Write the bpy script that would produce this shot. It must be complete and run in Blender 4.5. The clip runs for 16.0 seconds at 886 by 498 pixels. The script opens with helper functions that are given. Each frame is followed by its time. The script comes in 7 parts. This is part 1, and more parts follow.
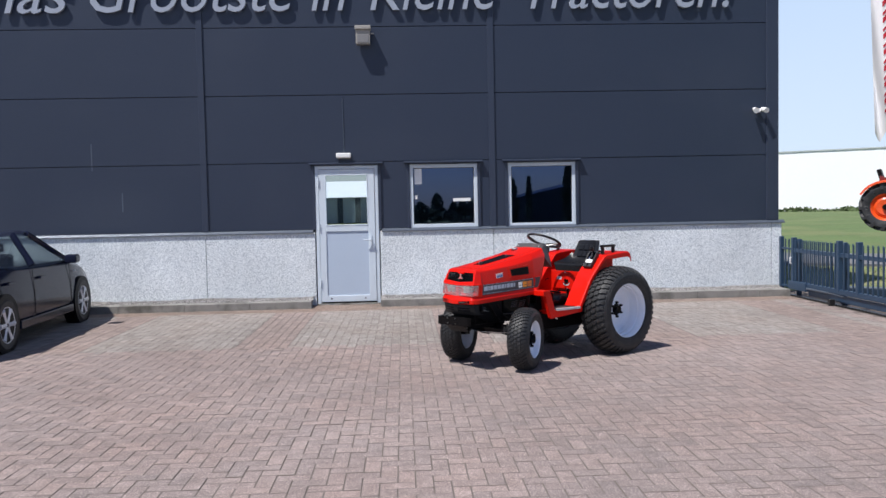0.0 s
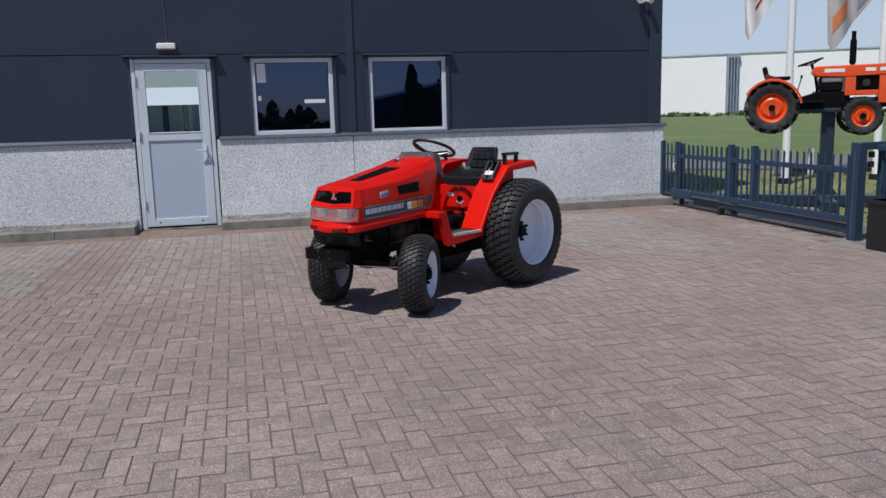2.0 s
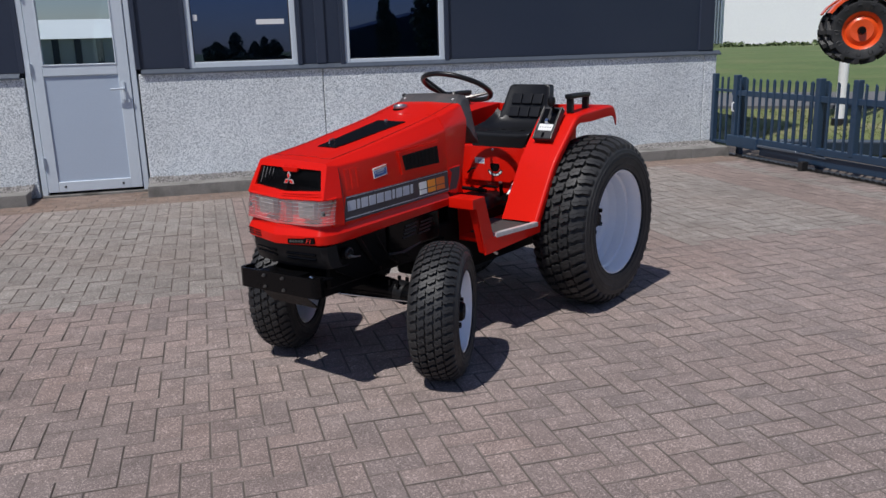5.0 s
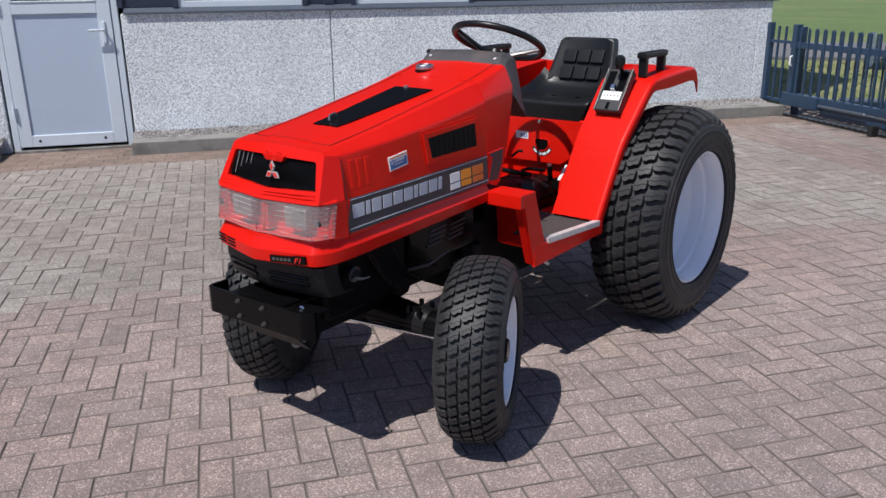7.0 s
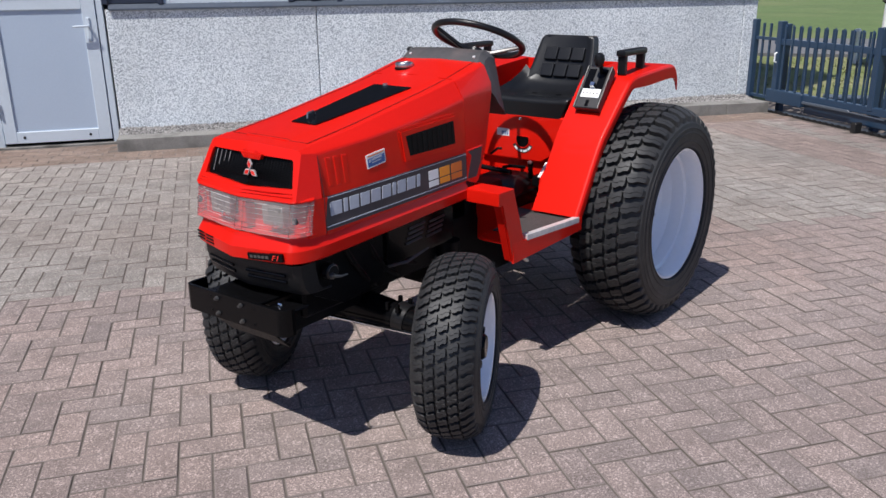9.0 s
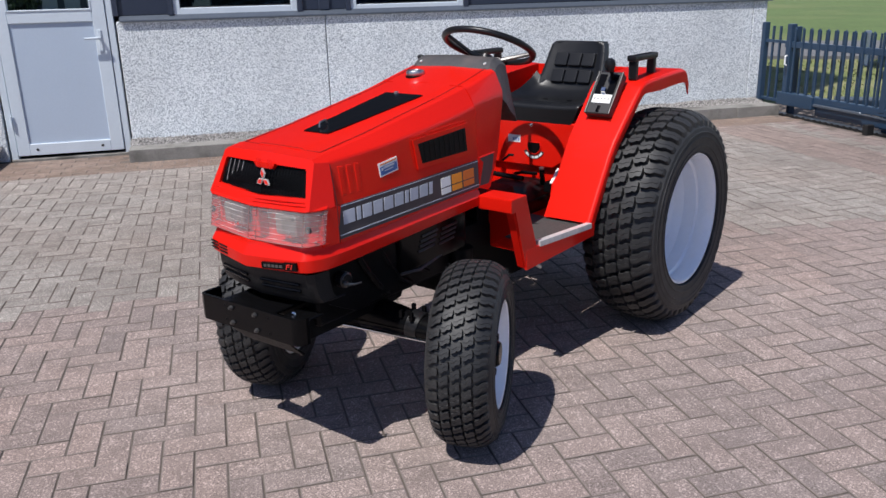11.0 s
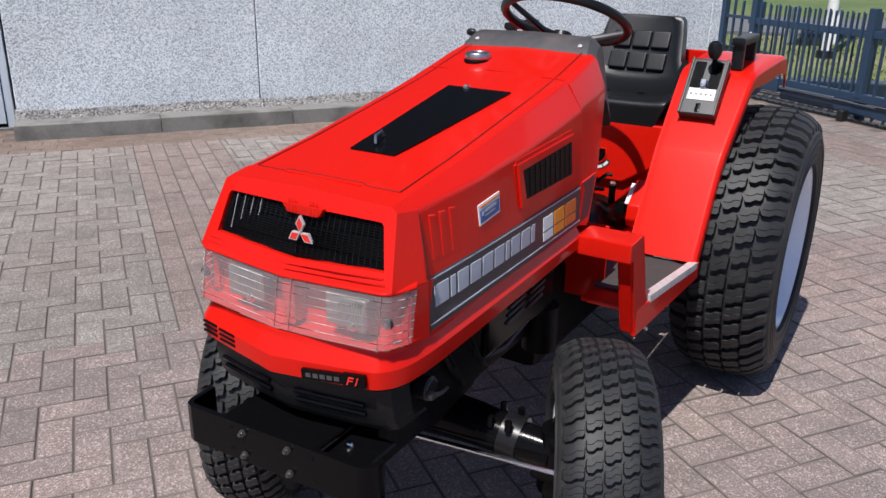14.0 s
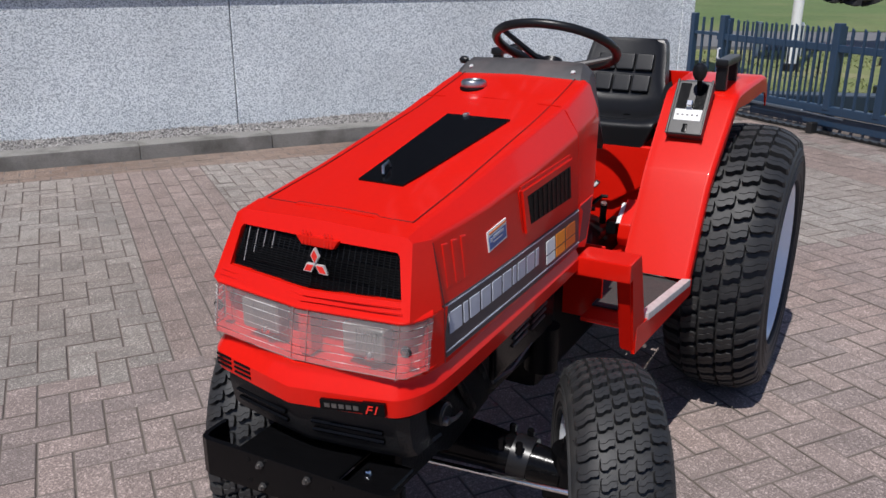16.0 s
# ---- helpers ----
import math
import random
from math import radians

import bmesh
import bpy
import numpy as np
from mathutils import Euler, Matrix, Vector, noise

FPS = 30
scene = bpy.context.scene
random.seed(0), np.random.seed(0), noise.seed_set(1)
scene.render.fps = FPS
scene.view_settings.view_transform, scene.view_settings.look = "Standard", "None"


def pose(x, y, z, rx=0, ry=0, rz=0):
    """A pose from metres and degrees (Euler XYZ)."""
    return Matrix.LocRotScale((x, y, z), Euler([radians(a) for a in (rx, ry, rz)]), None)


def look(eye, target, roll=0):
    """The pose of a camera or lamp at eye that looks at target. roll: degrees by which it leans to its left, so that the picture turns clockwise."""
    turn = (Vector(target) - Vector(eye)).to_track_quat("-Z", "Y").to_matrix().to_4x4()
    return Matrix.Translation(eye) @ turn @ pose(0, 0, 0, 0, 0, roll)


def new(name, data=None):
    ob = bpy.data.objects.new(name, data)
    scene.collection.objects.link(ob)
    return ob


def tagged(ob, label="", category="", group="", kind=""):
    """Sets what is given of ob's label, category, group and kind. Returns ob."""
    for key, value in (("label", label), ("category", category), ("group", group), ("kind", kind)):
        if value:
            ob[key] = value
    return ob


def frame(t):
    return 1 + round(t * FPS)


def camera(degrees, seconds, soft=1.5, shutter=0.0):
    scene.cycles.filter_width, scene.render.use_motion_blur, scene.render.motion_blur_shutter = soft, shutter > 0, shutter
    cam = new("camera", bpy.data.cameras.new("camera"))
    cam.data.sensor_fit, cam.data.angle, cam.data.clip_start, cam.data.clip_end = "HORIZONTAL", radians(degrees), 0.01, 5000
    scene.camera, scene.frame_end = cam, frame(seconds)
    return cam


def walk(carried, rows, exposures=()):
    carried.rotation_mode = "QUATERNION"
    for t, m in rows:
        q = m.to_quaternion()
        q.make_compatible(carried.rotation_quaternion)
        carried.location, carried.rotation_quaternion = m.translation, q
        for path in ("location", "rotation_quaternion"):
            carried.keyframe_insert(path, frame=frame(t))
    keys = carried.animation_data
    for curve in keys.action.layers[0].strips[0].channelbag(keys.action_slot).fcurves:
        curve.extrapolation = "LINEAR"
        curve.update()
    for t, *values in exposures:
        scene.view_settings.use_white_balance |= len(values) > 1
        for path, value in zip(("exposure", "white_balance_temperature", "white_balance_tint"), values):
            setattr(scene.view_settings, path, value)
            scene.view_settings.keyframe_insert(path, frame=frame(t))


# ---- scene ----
cam = camera(57.0, 16.0)
PATH = [
    (0, (1.387, -13.109, 1.514), (1.483, -11.114, 1.413), -1.2),
    (0.5, (1.365, -12.778, 1.502), (1.561, -10.798, 1.307), -2.1),
    (1, (1.342, -12.313, 1.495), (1.573, -10.345, 1.228), -2.2),
    (1.5, (1.263, -11.869, 1.492), (1.671, -9.929, 1.223), -1.3),
    (2, (1.257, -11.369, 1.447), (1.732, -9.455, 1.116), -1.5),
    (2.5, (1.269, -10.912, 1.428), (1.782, -9.017, 1.047), -1.3),
    (3, (1.314, -10.418, 1.404), (1.907, -8.568, 0.927), -0.7),
    (3.5, (1.401, -9.968, 1.404), (1.97, -8.116, 0.909), -1.2),
    (4, (1.456, -9.496, 1.369), (2.025, -7.641, 0.884), -1.2),
    (4.5, (1.532, -9.142, 1.375), (2.119, -7.3, 0.863), -1.6),
    (4.7, (1.567, -8.998, 1.364), (2.112, -7.135, 0.879), -1.9),
    (6.8, (1.777, -7.877, 1.37), (2.271, -6.034, 0.773), -0.8),
    (7, (1.784, -7.868, 1.366), (2.277, -6.031, 0.749), -0.8),
    (7.5, (1.799, -7.877, 1.369), (2.296, -6.053, 0.715), -0.6),
    (8, (1.805, -7.887, 1.372), (2.312, -6.064, 0.725), -0.4),
    (8.5, (1.811, -7.89, 1.372), (2.325, -6.064, 0.738), -0.4),
    (9, (1.818, -7.893, 1.374), (2.332, -6.064, 0.747), -0.7),
    (9.5, (1.812, -7.892, 1.376), (2.316, -6.059, 0.754), -1.2),
    (12, (1.807, -7.878, 1.374), (2.291, -6.035, 0.766), -1.3),
    (12.5, (1.746, -7.718, 1.349), (2.235, -5.888, 0.707), -0.7),
    (13, (1.637, -7.377, 1.358), (2.233, -5.584, 0.702), 0.3),
    (13.5, (1.623, -7.103, 1.337), (2.316, -5.338, 0.7), 0.5),
    (14, (1.611, -6.887, 1.34), (2.342, -5.159, 0.647), 1.0),
    (14.5, (1.553, -6.81, 1.352), (2.341, -5.109, 0.656), 1.3),
    (15, (1.53, -6.855, 1.364), (2.318, -5.145, 0.689), 0.9),
    (15.5, (1.534, -6.872, 1.367), (2.335, -5.162, 0.708), 0.5),
    (16, (1.538, -6.878, 1.367), (2.334, -5.163, 0.715), 0.1),
]
walk(cam, [(t, look(eye, target, roll)) for t, eye, target, roll in PATH], exposures=[(0.0, 0.14), (0.5, 0.05), (1.0, -0.11), (1.5, -0.30), (2.0, -0.40), (3.0, -0.48), (4.5, -0.50), (7.0, -0.10), (8.0, -0.02), (9.5, -0.02), (12.0, -0.01), (13.0, -0.03), (14.5, -0.06), (16.0, -0.26)])

# ---- world, sun ----
SUN_EL, SUN_AZ = 60.0, 36.0      # height of the sun; heading in which its light travels
world = bpy.data.worlds.new("sky")
world.use_nodes = True
scene.world = world
wn = world.node_tree.nodes
sky = wn.new("ShaderNodeTexSky")
sky.sky_type, sky.sun_disc = "NISHITA", False
sky.sun_elevation, sky.sun_rotation = radians(SUN_EL), radians(234)
sky.air_density, sky.dust_density, sky.ozone_density = 1.0, 0.30, 3.5
wn["Background"].inputs["Strength"].default_value = 0.084
tint = wn.new("ShaderNodeMix")
tint.data_type, tint.blend_type = "RGBA", "MULTIPLY"
tint.inputs["Factor"].default_value = 1.0
tint.inputs["B"].default_value = (1.04, 0.985, 1.13, 1)
world.node_tree.links.new(sky.outputs[0], tint.inputs["A"])
world.node_tree.links.new(tint.outputs["Result"], wn["Background"].inputs[0])
sun = new("sun", bpy.data.lights.new("sun", "SUN"))
sun.data.energy, sun.data.angle, sun.data.color = 5.15, radians(0.53), (0.98, 0.95, 0.93)
ce, se = math.cos(radians(SUN_EL)), math.sin(radians(SUN_EL))
sun.matrix_world = look((-8, -6, 17), (-8 + ce * math.cos(radians(SUN_AZ)), -6 + ce * math.sin(radians(SUN_AZ)), 17 - se))


# ---- materials ----
def mat(name, color, rough=0.5, metal=0.0, vary=0.12, scale=6.0, fine=60.0, bump=0.0, bump_scale=80.0, spec=0.5, coat=0.0,
        island=0.0, stain=None, stain_amount=0.0, stain_scale=1.2, rough_vary=0.08, world_space=False):
    """A surface with a broad and a fine variation of its colour, uneven gloss and fine relief."""
    m = bpy.data.materials.new(name)
    m.use_nodes = True
    nt = m.node_tree
    n, link = nt.nodes, nt.links.new
    b = n["Principled BSDF"]
    b.inputs["Metallic"].default_value = metal
    b.inputs["Specular IOR Level"].default_value = spec
    b.inputs["Coat Weight"].default_value = coat
    b.inputs["Coat Roughness"].default_value = 0.035
    if world_space:
        vec = n.new("ShaderNodeNewGeometry").outputs["Position"]
    else:
        vec = n.new("ShaderNodeTexCoord").outputs["Object"]

    def noise_tex(s, detail=4.0):
        t = n.new("ShaderNodeTexNoise")
        t.inputs["Scale"].default_value, t.inputs["Detail"].default_value = s, detail
        link(vec, t.inputs["Vector"])
        return t.outputs["Fac"]

    def maths(op, a, c):
        t = n.new("ShaderNodeMath")
        t.operation = op
        for i, v in enumerate((a, c)):
            if isinstance(v, (int, float)):
                t.inputs[i].default_value = v
            else:
                link(v, t.inputs[i])
        return t.outputs[0]

    broad, grain = noise_tex(scale), noise_tex(fine, 2.0)
    value = maths("ADD", 1 - vary, maths("MULTIPLY", broad, vary))
    value = maths("ADD", value, maths("MULTIPLY", maths("SUBTRACT", grain, 0.5), vary * 1.6))
    value = maths("ADD", value, vary * 0.5)
    if island:
        geo = n.new("ShaderNodeNewGeometry")
        obj = n.new("ShaderNodeObjectInfo")
        both = maths("FRACT", maths("ADD", geo.outputs["Random Per Island"], obj.outputs["Random"]), 0.0)
        value = maths("MULTIPLY", value, maths("ADD", 1 - island, maths("MULTIPLY", both, 2 * island)))
    mix = n.new("ShaderNodeMix")
    mix.data_type, mix.blend_type = "RGBA", "MULTIPLY"
    mix.inputs["Factor"].default_value = 1.0
    mix.inputs["A"].default_value = (*color, 1)
    link(value, mix.inputs["B"])
    out = mix.outputs["Result"]
    if stain:
        ramp = n.new("ShaderNodeMapRange")
        ramp.inputs["From Min"].default_value, ramp.inputs["From Max"].default_value = 0.48, 0.72
        link(noise_tex(stain_scale, 6.0), ramp.inputs["Value"])
        m2 = n.new("ShaderNodeMix")
        m2.data_type = "RGBA"
        link(maths("MULTIPLY", ramp.outputs[0], stain_amount), m2.inputs["Factor"])
        link(out, m2.inputs["A"])
        m2.inputs["B"].default_value = (*stain, 1)
        out = m2.outputs["Result"]
    link(out, b.inputs["Base Color"])
    link(maths("ADD", rough - rough_vary / 2, maths("MULTIPLY", noise_tex(scale * 2.3), rough_vary)), b.inputs["Roughness"])
    if bump:
        bp = n.new("ShaderNodeBump")
        bp.inputs["Strength"].default_value, bp.inputs["Distance"].default_value = bump, 0.01
        link(noise_tex(bump_scale, 3.0), bp.inputs["Height"])
        link(bp.outputs[0], b.inputs["Normal"])
    return m


def speckled(name, light, dark, scale, rough=0.85, bump=0.5, low=0.25, high=0.75):
    """Exposed aggregate: many small stones of several tones in a light cement."""
    m = bpy.data.materials.new(name)
    m.use_nodes = True
    nt = m.node_tree
    n, link = nt.nodes, nt.links.new
    b = n["Principled BSDF"]
    b.inputs["Roughness"].default_value = rough
    pos = n.new("ShaderNodeNewGeometry").outputs["Position"]
    vor = n.new("ShaderNodeTexVoronoi")
    vor.inputs["Scale"].default_value = scale
    link(pos, vor.inputs["Vector"])
    sep = n.new("ShaderNodeSeparateColor")
    link(vor.outputs["Color"], sep.inputs[0])
    ramp = n.new("ShaderNodeMapRange")
    ramp.inputs["From Min"].default_value, ramp.inputs["From Max"].default_value = low, high
    link(sep.outputs[0], ramp.inputs["Value"])
    mix = n.new("ShaderNodeMix")
    mix.data_type = "RGBA"
    link(ramp.outputs[0], mix.inputs["Factor"])
    mix.inputs["A"].default_value, mix.inputs["B"].default_value = (*dark, 1), (*light, 1)
    tone = n.new("ShaderNodeTexNoise")
    tone.inputs["Scale"].default_value, tone.inputs["Detail"].default_value = 1.1, 5.0
    link(pos, tone.inputs["Vector"])
    fade = n.new("ShaderNodeMapRange")
    fade.inputs["From Min"].default_value, fade.inputs["From Max"].default_value = 0.3, 0.7
    fade.inputs["To Min"].default_value, fade.inputs["To Max"].default_value = 0.88, 1.08
    link(tone.outputs["Fac"], fade.inputs["Value"])
    mul = n.new("ShaderNodeMix")
    mul.data_type, mul.blend_type = "RGBA", "MULTIPLY"
    mul.inputs["Factor"].default_value = 1.0
    link(mix.outputs["Result"], mul.inputs["A"])
    link(fade.outputs[0], mul.inputs["B"])
    link(mul.outputs["Result"], b.inputs["Base Color"])
    bp = n.new("ShaderNodeBump")
    bp.inputs["Strength"].default_value, bp.inputs["Distance"].default_value = bump, 0.006
    link(vor.outputs["Distance"], bp.inputs["Height"])
    bp.invert = True
    link(bp.outputs[0], b.inputs["Normal"])
    return m


def glass_mat(name, tint=(0.9, 0.95, 0.95), rough=0.0, ior=1.6, sheen=(1, 1, 1)):
    """Clear glass: part lets the view through, part mirrors, by Fresnel."""
    m = bpy.data.materials.new(name)
    m.use_nodes = True
    nt = m.node_tree
    n, link = nt.nodes, nt.links.new
    n.remove(n["Principled BSDF"])
    clear, gloss, mix, fr = n.new("ShaderNodeBsdfTransparent"), n.new("ShaderNodeBsdfGlossy"), n.new("ShaderNodeMixShader"), n.new("ShaderNodeFresnel")
    clear.inputs[0].default_value = (*tint, 1)
    gloss.inputs["Roughness"].default_value = rough
    gloss.inputs[0].default_value = (*sheen, 1)
    fr.inputs[0].default_value = ior
    link(fr.outputs[0], mix.inputs[0])
    link(clear.outputs[0], mix.inputs[1])
    link(gloss.outputs[0], mix.inputs[2])
    link(mix.outputs[0], n["Material Output"].inputs[0])
    return m


M_CLAD = mat("cladding", (0.023, 0.033, 0.058), 0.42, vary=0.10, scale=0.7, fine=25, bump=0.05, bump_scale=160, stain=(0.05, 0.06, 0.085), stain_amount=0.25, stain_scale=0.5)
M_CLAD_TRIM = mat("cladding_trim", (0.030, 0.040, 0.066), 0.38, vary=0.08, scale=1.5)
M_FLASH = mat("flashing", (0.10, 0.12, 0.15), 0.35, metal=0.3, vary=0.15, scale=3, fine=40)
M_PLINTH = speckled("exposed_aggregate", (0.90, 0.94, 0.95), (0.29, 0.335, 0.37), 150.0, low=0.04, high=0.66)
M_KERB = mat("kerb_concrete", (0.25, 0.24, 0.22), 0.9, vary=0.35, scale=5, fine=120, bump=0.6, bump_scale=150, stain=(0.060, 0.055, 0.045), stain_amount=0.85, stain_scale=3.5, world_space=True)
M_JOINT = mat("joint_sand", (0.140, 0.115, 0.099), 0.95, vary=0.4, scale=9, fine=150, bump=0.6, bump_scale=220, world_space=True)
M_GRAVEL = mat("gravel", (0.30, 0.285, 0.270), 0.9, vary=0.3, scale=9, fine=90, island=0.75, world_space=True)
M_WHITE = mat("white_lacquer", (0.60, 0.67, 0.73), 0.4, vary=0.06, scale=3, fine=50, stain=(0.5, 0.5, 0.48), stain_amount=0.15)
M_DOOR = mat("door_panel", (0.45, 0.53, 0.63), 0.42, vary=0.06, scale=2.5, fine=60)
M_SEAL = mat("rubber_seal", (0.02, 0.02, 0.022), 0.7)
M_GLASS = glass_mat("coated_window_glass", (0.55, 0.60, 0.66), 0.0, 2.6, (0.30, 0.42, 0.80))
M_DOOR_GLASS = glass_mat("door_glass", (0.5, 0.55, 0.56), 0.0, 9.0, (0.86, 0.97, 1.0))
M_DARK_ROOM = mat("room_wall", (0.38, 0.40, 0.43), 0.9, vary=0.3, scale=1.5)
M_PAPER = mat("paper", (0.82, 0.82, 0.80), 0.8, vary=0.04)
M_STEEL_BLUE = mat("blue_grey_paint", (0.020, 0.046, 0.088), 0.38, vary=0.12, scale=5, fine=80, bump=0.05, bump_scale=200)
M_BLACK_BOX = mat("black_plastic_box", (0.012, 0.012, 0.013), 0.45)
M_POLE = mat("white_pole", (0.88, 0.89, 0.90), 0.28, vary=0.06)
M_SHED = mat("white_sheet_wall", (0.92, 0.93, 0.94), 0.6, vary=0.05, scale=0.3, fine=6, world_space=True)
M_GRASS_SOIL = mat("grass_ground", (0.155, 0.185, 0.062), 0.95, vary=0.45, scale=0.5, fine=22, bump=0.8, bump_scale=60, stain=(0.30, 0.26, 0.15), stain_amount=0.75, stain_scale=0.9, world_space=True)
M_FIELD_GRASS = mat("field_grass", (0.105, 0.155, 0.048), 0.95, vary=0.45, scale=0.35, fine=6, bump=0.8, bump_scale=40, stain=(0.21, 0.205, 0.09), stain_amount=0.6, stain_scale=0.3, world_space=True)
M_BLADES = mat("grass_blades", (0.185, 0.205, 0.080), 0.8, vary=0.3, scale=1.5, fine=20, island=0.35, world_space=True)
M_HEDGE = mat("hedge_leaves", (0.11, 0.15, 0.06), 0.8, vary=0.4, scale=2, island=0.4, world_space=True)
M_ASPHALT = mat("asphalt", (0.15, 0.15, 0.155), 0.92, vary=0.2, scale=0.8, fine=120, bump=0.4, bump_scale=200, world_space=True)
M_YARD = mat("far_paving", (0.23, 0.19, 0.175), 0.9, vary=0.2, scale=0.6, fine=60, bump=0.3, bump_scale=40, world_space=True)


# ---- shaping helpers ----
def box(bm, x0, x1, y0, y1, z0, z1, bevel=0.0, seg=1, m=None):
    made = bmesh.ops.create_cube(bm, size=1.0)["verts"]
    for v in made:
        v.co = Vector(((x0 + x1) / 2 + v.co.x * (x1 - x0), (y0 + y1) / 2 + v.co.y * (y1 - y0), (z0 + z1) / 2 + v.co.z * (z1 - z0)))
        if m is not None:
            v.co = m @ v.co
    if bevel:
        edges = list({e for v in made for e in v.link_edges})
        bmesh.ops.bevel(bm, geom=edges, offset=bevel, segments=seg, affect="EDGES", profile=0.6)


def rod(bm, p0, p1, r0, r1=None, seg=14, caps=True):
    """A round bar from p0 to p1."""
    r1 = r0 if r1 is None else r1
    p0, p1 = Vector(p0), Vector(p1)
    q = (p1 - p0).to_track_quat("Z", "Y").to_matrix()
    rings = []
    for p, r in ((p0, r0), (p1, r1)):
        rings.append([bm.verts.new(p + q @ Vector((r * math.cos(a), r * math.sin(a), 0))) for a in (2 * math.pi * k / seg for k in range(seg))])
    for k in range(seg):
        bm.faces.new((rings[0][k], rings[0][(k + 1) % seg], rings[1][(k + 1) % seg], rings[1][k]))
    if caps:
        bm.faces.new(rings[0][::-1])
        bm.faces.new(rings[1])


def tube(bm, pts, r, seg=10, closed=False, caps=True):
    """A round tube along points."""
    pts = [Vector(p) for p in pts]
    rings = []
    n = len(pts)
    for i, p in enumerate(pts):
        a = pts[(i - 1) % n] if (closed or i) else p
        c = pts[(i + 1) % n] if (closed or i < n - 1) else p
        q = (c - a).to_track_quat("Z", "Y").to_matrix()
        rr = r[i] if isinstance(r, (list, tuple)) else r
        rings.append([bm.verts.new(p + q @ Vector((rr * math.cos(w), rr * math.sin(w), 0))) for w in (2 * math.pi * k / seg for k in range(seg))])
    for i in range(n if closed else n - 1):
        a, c = rings[i], rings[(i + 1) % n]
        best = min(range(seg), key=lambda s: (a[0].co - c[s].co).length)
        for k in range(seg):
            bm.faces.new((a[k], a[(k + 1) % seg], c[(k + 1 + best) % seg], c[(k + best) % seg]))
    if caps and not closed:
        bm.faces.new(rings[0][::-1])
        bm.faces.new(rings[-1])


def lathe(bm, profile, seg=48, axis="y", centre=(0, 0, 0), closed=False):
    """Turns a profile of (radius, along) round an axis."""
    c = Vector(centre)
    rings = []
    for r, h in profile:
        ring = []
        for k in range(seg):
            a = 2 * math.pi * k / seg
            u, w = r * math.cos(a), r * math.sin(a)
            p = Vector((u, h, w)) if axis == "y" else Vector((u, w, h)) if axis == "z" else Vector((h, u, w))
            ring.append(bm.verts.new(c + p))
        rings.append(ring)
    pairs = list(zip(rings, rings[1:])) + ([(rings[-1], rings[0])] if closed else [])
    for a, b2 in pairs:
        for k in range(seg):
            bm.faces.new((a[k], a[(k + 1) % seg], b2[(k + 1) % seg], b2[k]))


def loft(bm, sections, closed=True, caps=True):
    """Skins through sections of equally many points."""
    rows = [[bm.verts.new(p) for p in s] for s in sections]
    n = len(rows[0])
    for a, b2 in zip(rows, rows[1:]):
        for k in range(n if closed else n - 1):
            bm.faces.new((a[k], a[(k + 1) % n], b2[(k + 1) % n], b2[k]))
    if caps and closed:
        bm.faces.new(rows[0][::-1])
        bm.faces.new(rows[-1])


def prism(bm, outline, y0, y1, axis="y", bevel=0.0, seg=2):
    """A flat outline given thickness. axis y: outline in x, z; x: in y, z; z: in x, y."""
    def put(p, h):
        return (p[0], h, p[1]) if axis == "y" else (h, p[0], p[1]) if axis == "x" else (p[0], p[1], h)
    a = [bm.verts.new(put(p, y0)) for p in outline]
    b2 = [bm.verts.new(put(p, y1)) for p in outline]
    n = len(a)
    fs = [bm.faces.new(a), bm.faces.new(b2[::-1])]
    for k in range(n):
        fs.append(bm.faces.new((a[k], b2[k], b2[(k + 1) % n], a[(k + 1) % n])))
    if bevel:
        bmesh.ops.bevel(bm, geom=list({e for f in fs for e in f.edges}), offset=bevel, segments=seg, affect="EDGES", profile=0.6)


def thicken(bm, thickness):
    """Gives an open skin a second side and closes its edges."""
    bmesh.ops.recalc_face_normals(bm, faces=bm.faces)
    bm.normal_update()
    skin = list(bm.faces)
    inner = {v: bm.verts.new(v.co - v.normal * thickness) for v in list(bm.verts)}
    rim = [e for e in bm.edges if len(e.link_faces) == 1]
    for e in rim:
        f = e.link_faces[0]
        lp = [q for q in f.loops if q.edge == e][0]
        a, c = lp.vert, lp.link_loop_next.vert
        bm.faces.new((c, a, inner[a], inner[c]))
    for f in skin:
        bm.faces.new([inner[v] for v in f.verts][::-1])


def mesh_of(name, bm, material, smooth=True, sharp=35):
    me = bpy.data.meshes.new(name)
    bmesh.ops.recalc_face_normals(bm, faces=bm.faces)
    bm.to_mesh(me)
    bm.free()
    for m in (material if isinstance(material, (list, tuple)) else [material]):
        me.materials.append(m)
    if smooth:
        me.shade_smooth()
        me.set_sharp_from_angle(angle=radians(sharp))
    return me


def thing(name, label, category, m=None, kind="", group=""):
    ob = new(name)
    ob.empty_display_size = 0.2
    if m is not None:
        ob.matrix_world = m
    return tagged(ob, label, category, group, kind)


def part(name, bm, material, parent=None, label="", smooth=True, sharp=35):
    ob = new(name, mesh_of(name, bm, material, smooth, sharp))
    if smooth:
        even = ob.modifiers.new("even_normals", "WEIGHTED_NORMAL")
        even.keep_sharp = True
    ob.parent = parent
    if label:
        ob["label"] = label
    return ob


def solo(name, bm, material, label, category, kind="", group="", smooth=True, sharp=35):
    return tagged(new(name, mesh_of(name, bm, material, smooth, sharp)), label, category, group, kind)


B = bmesh.new

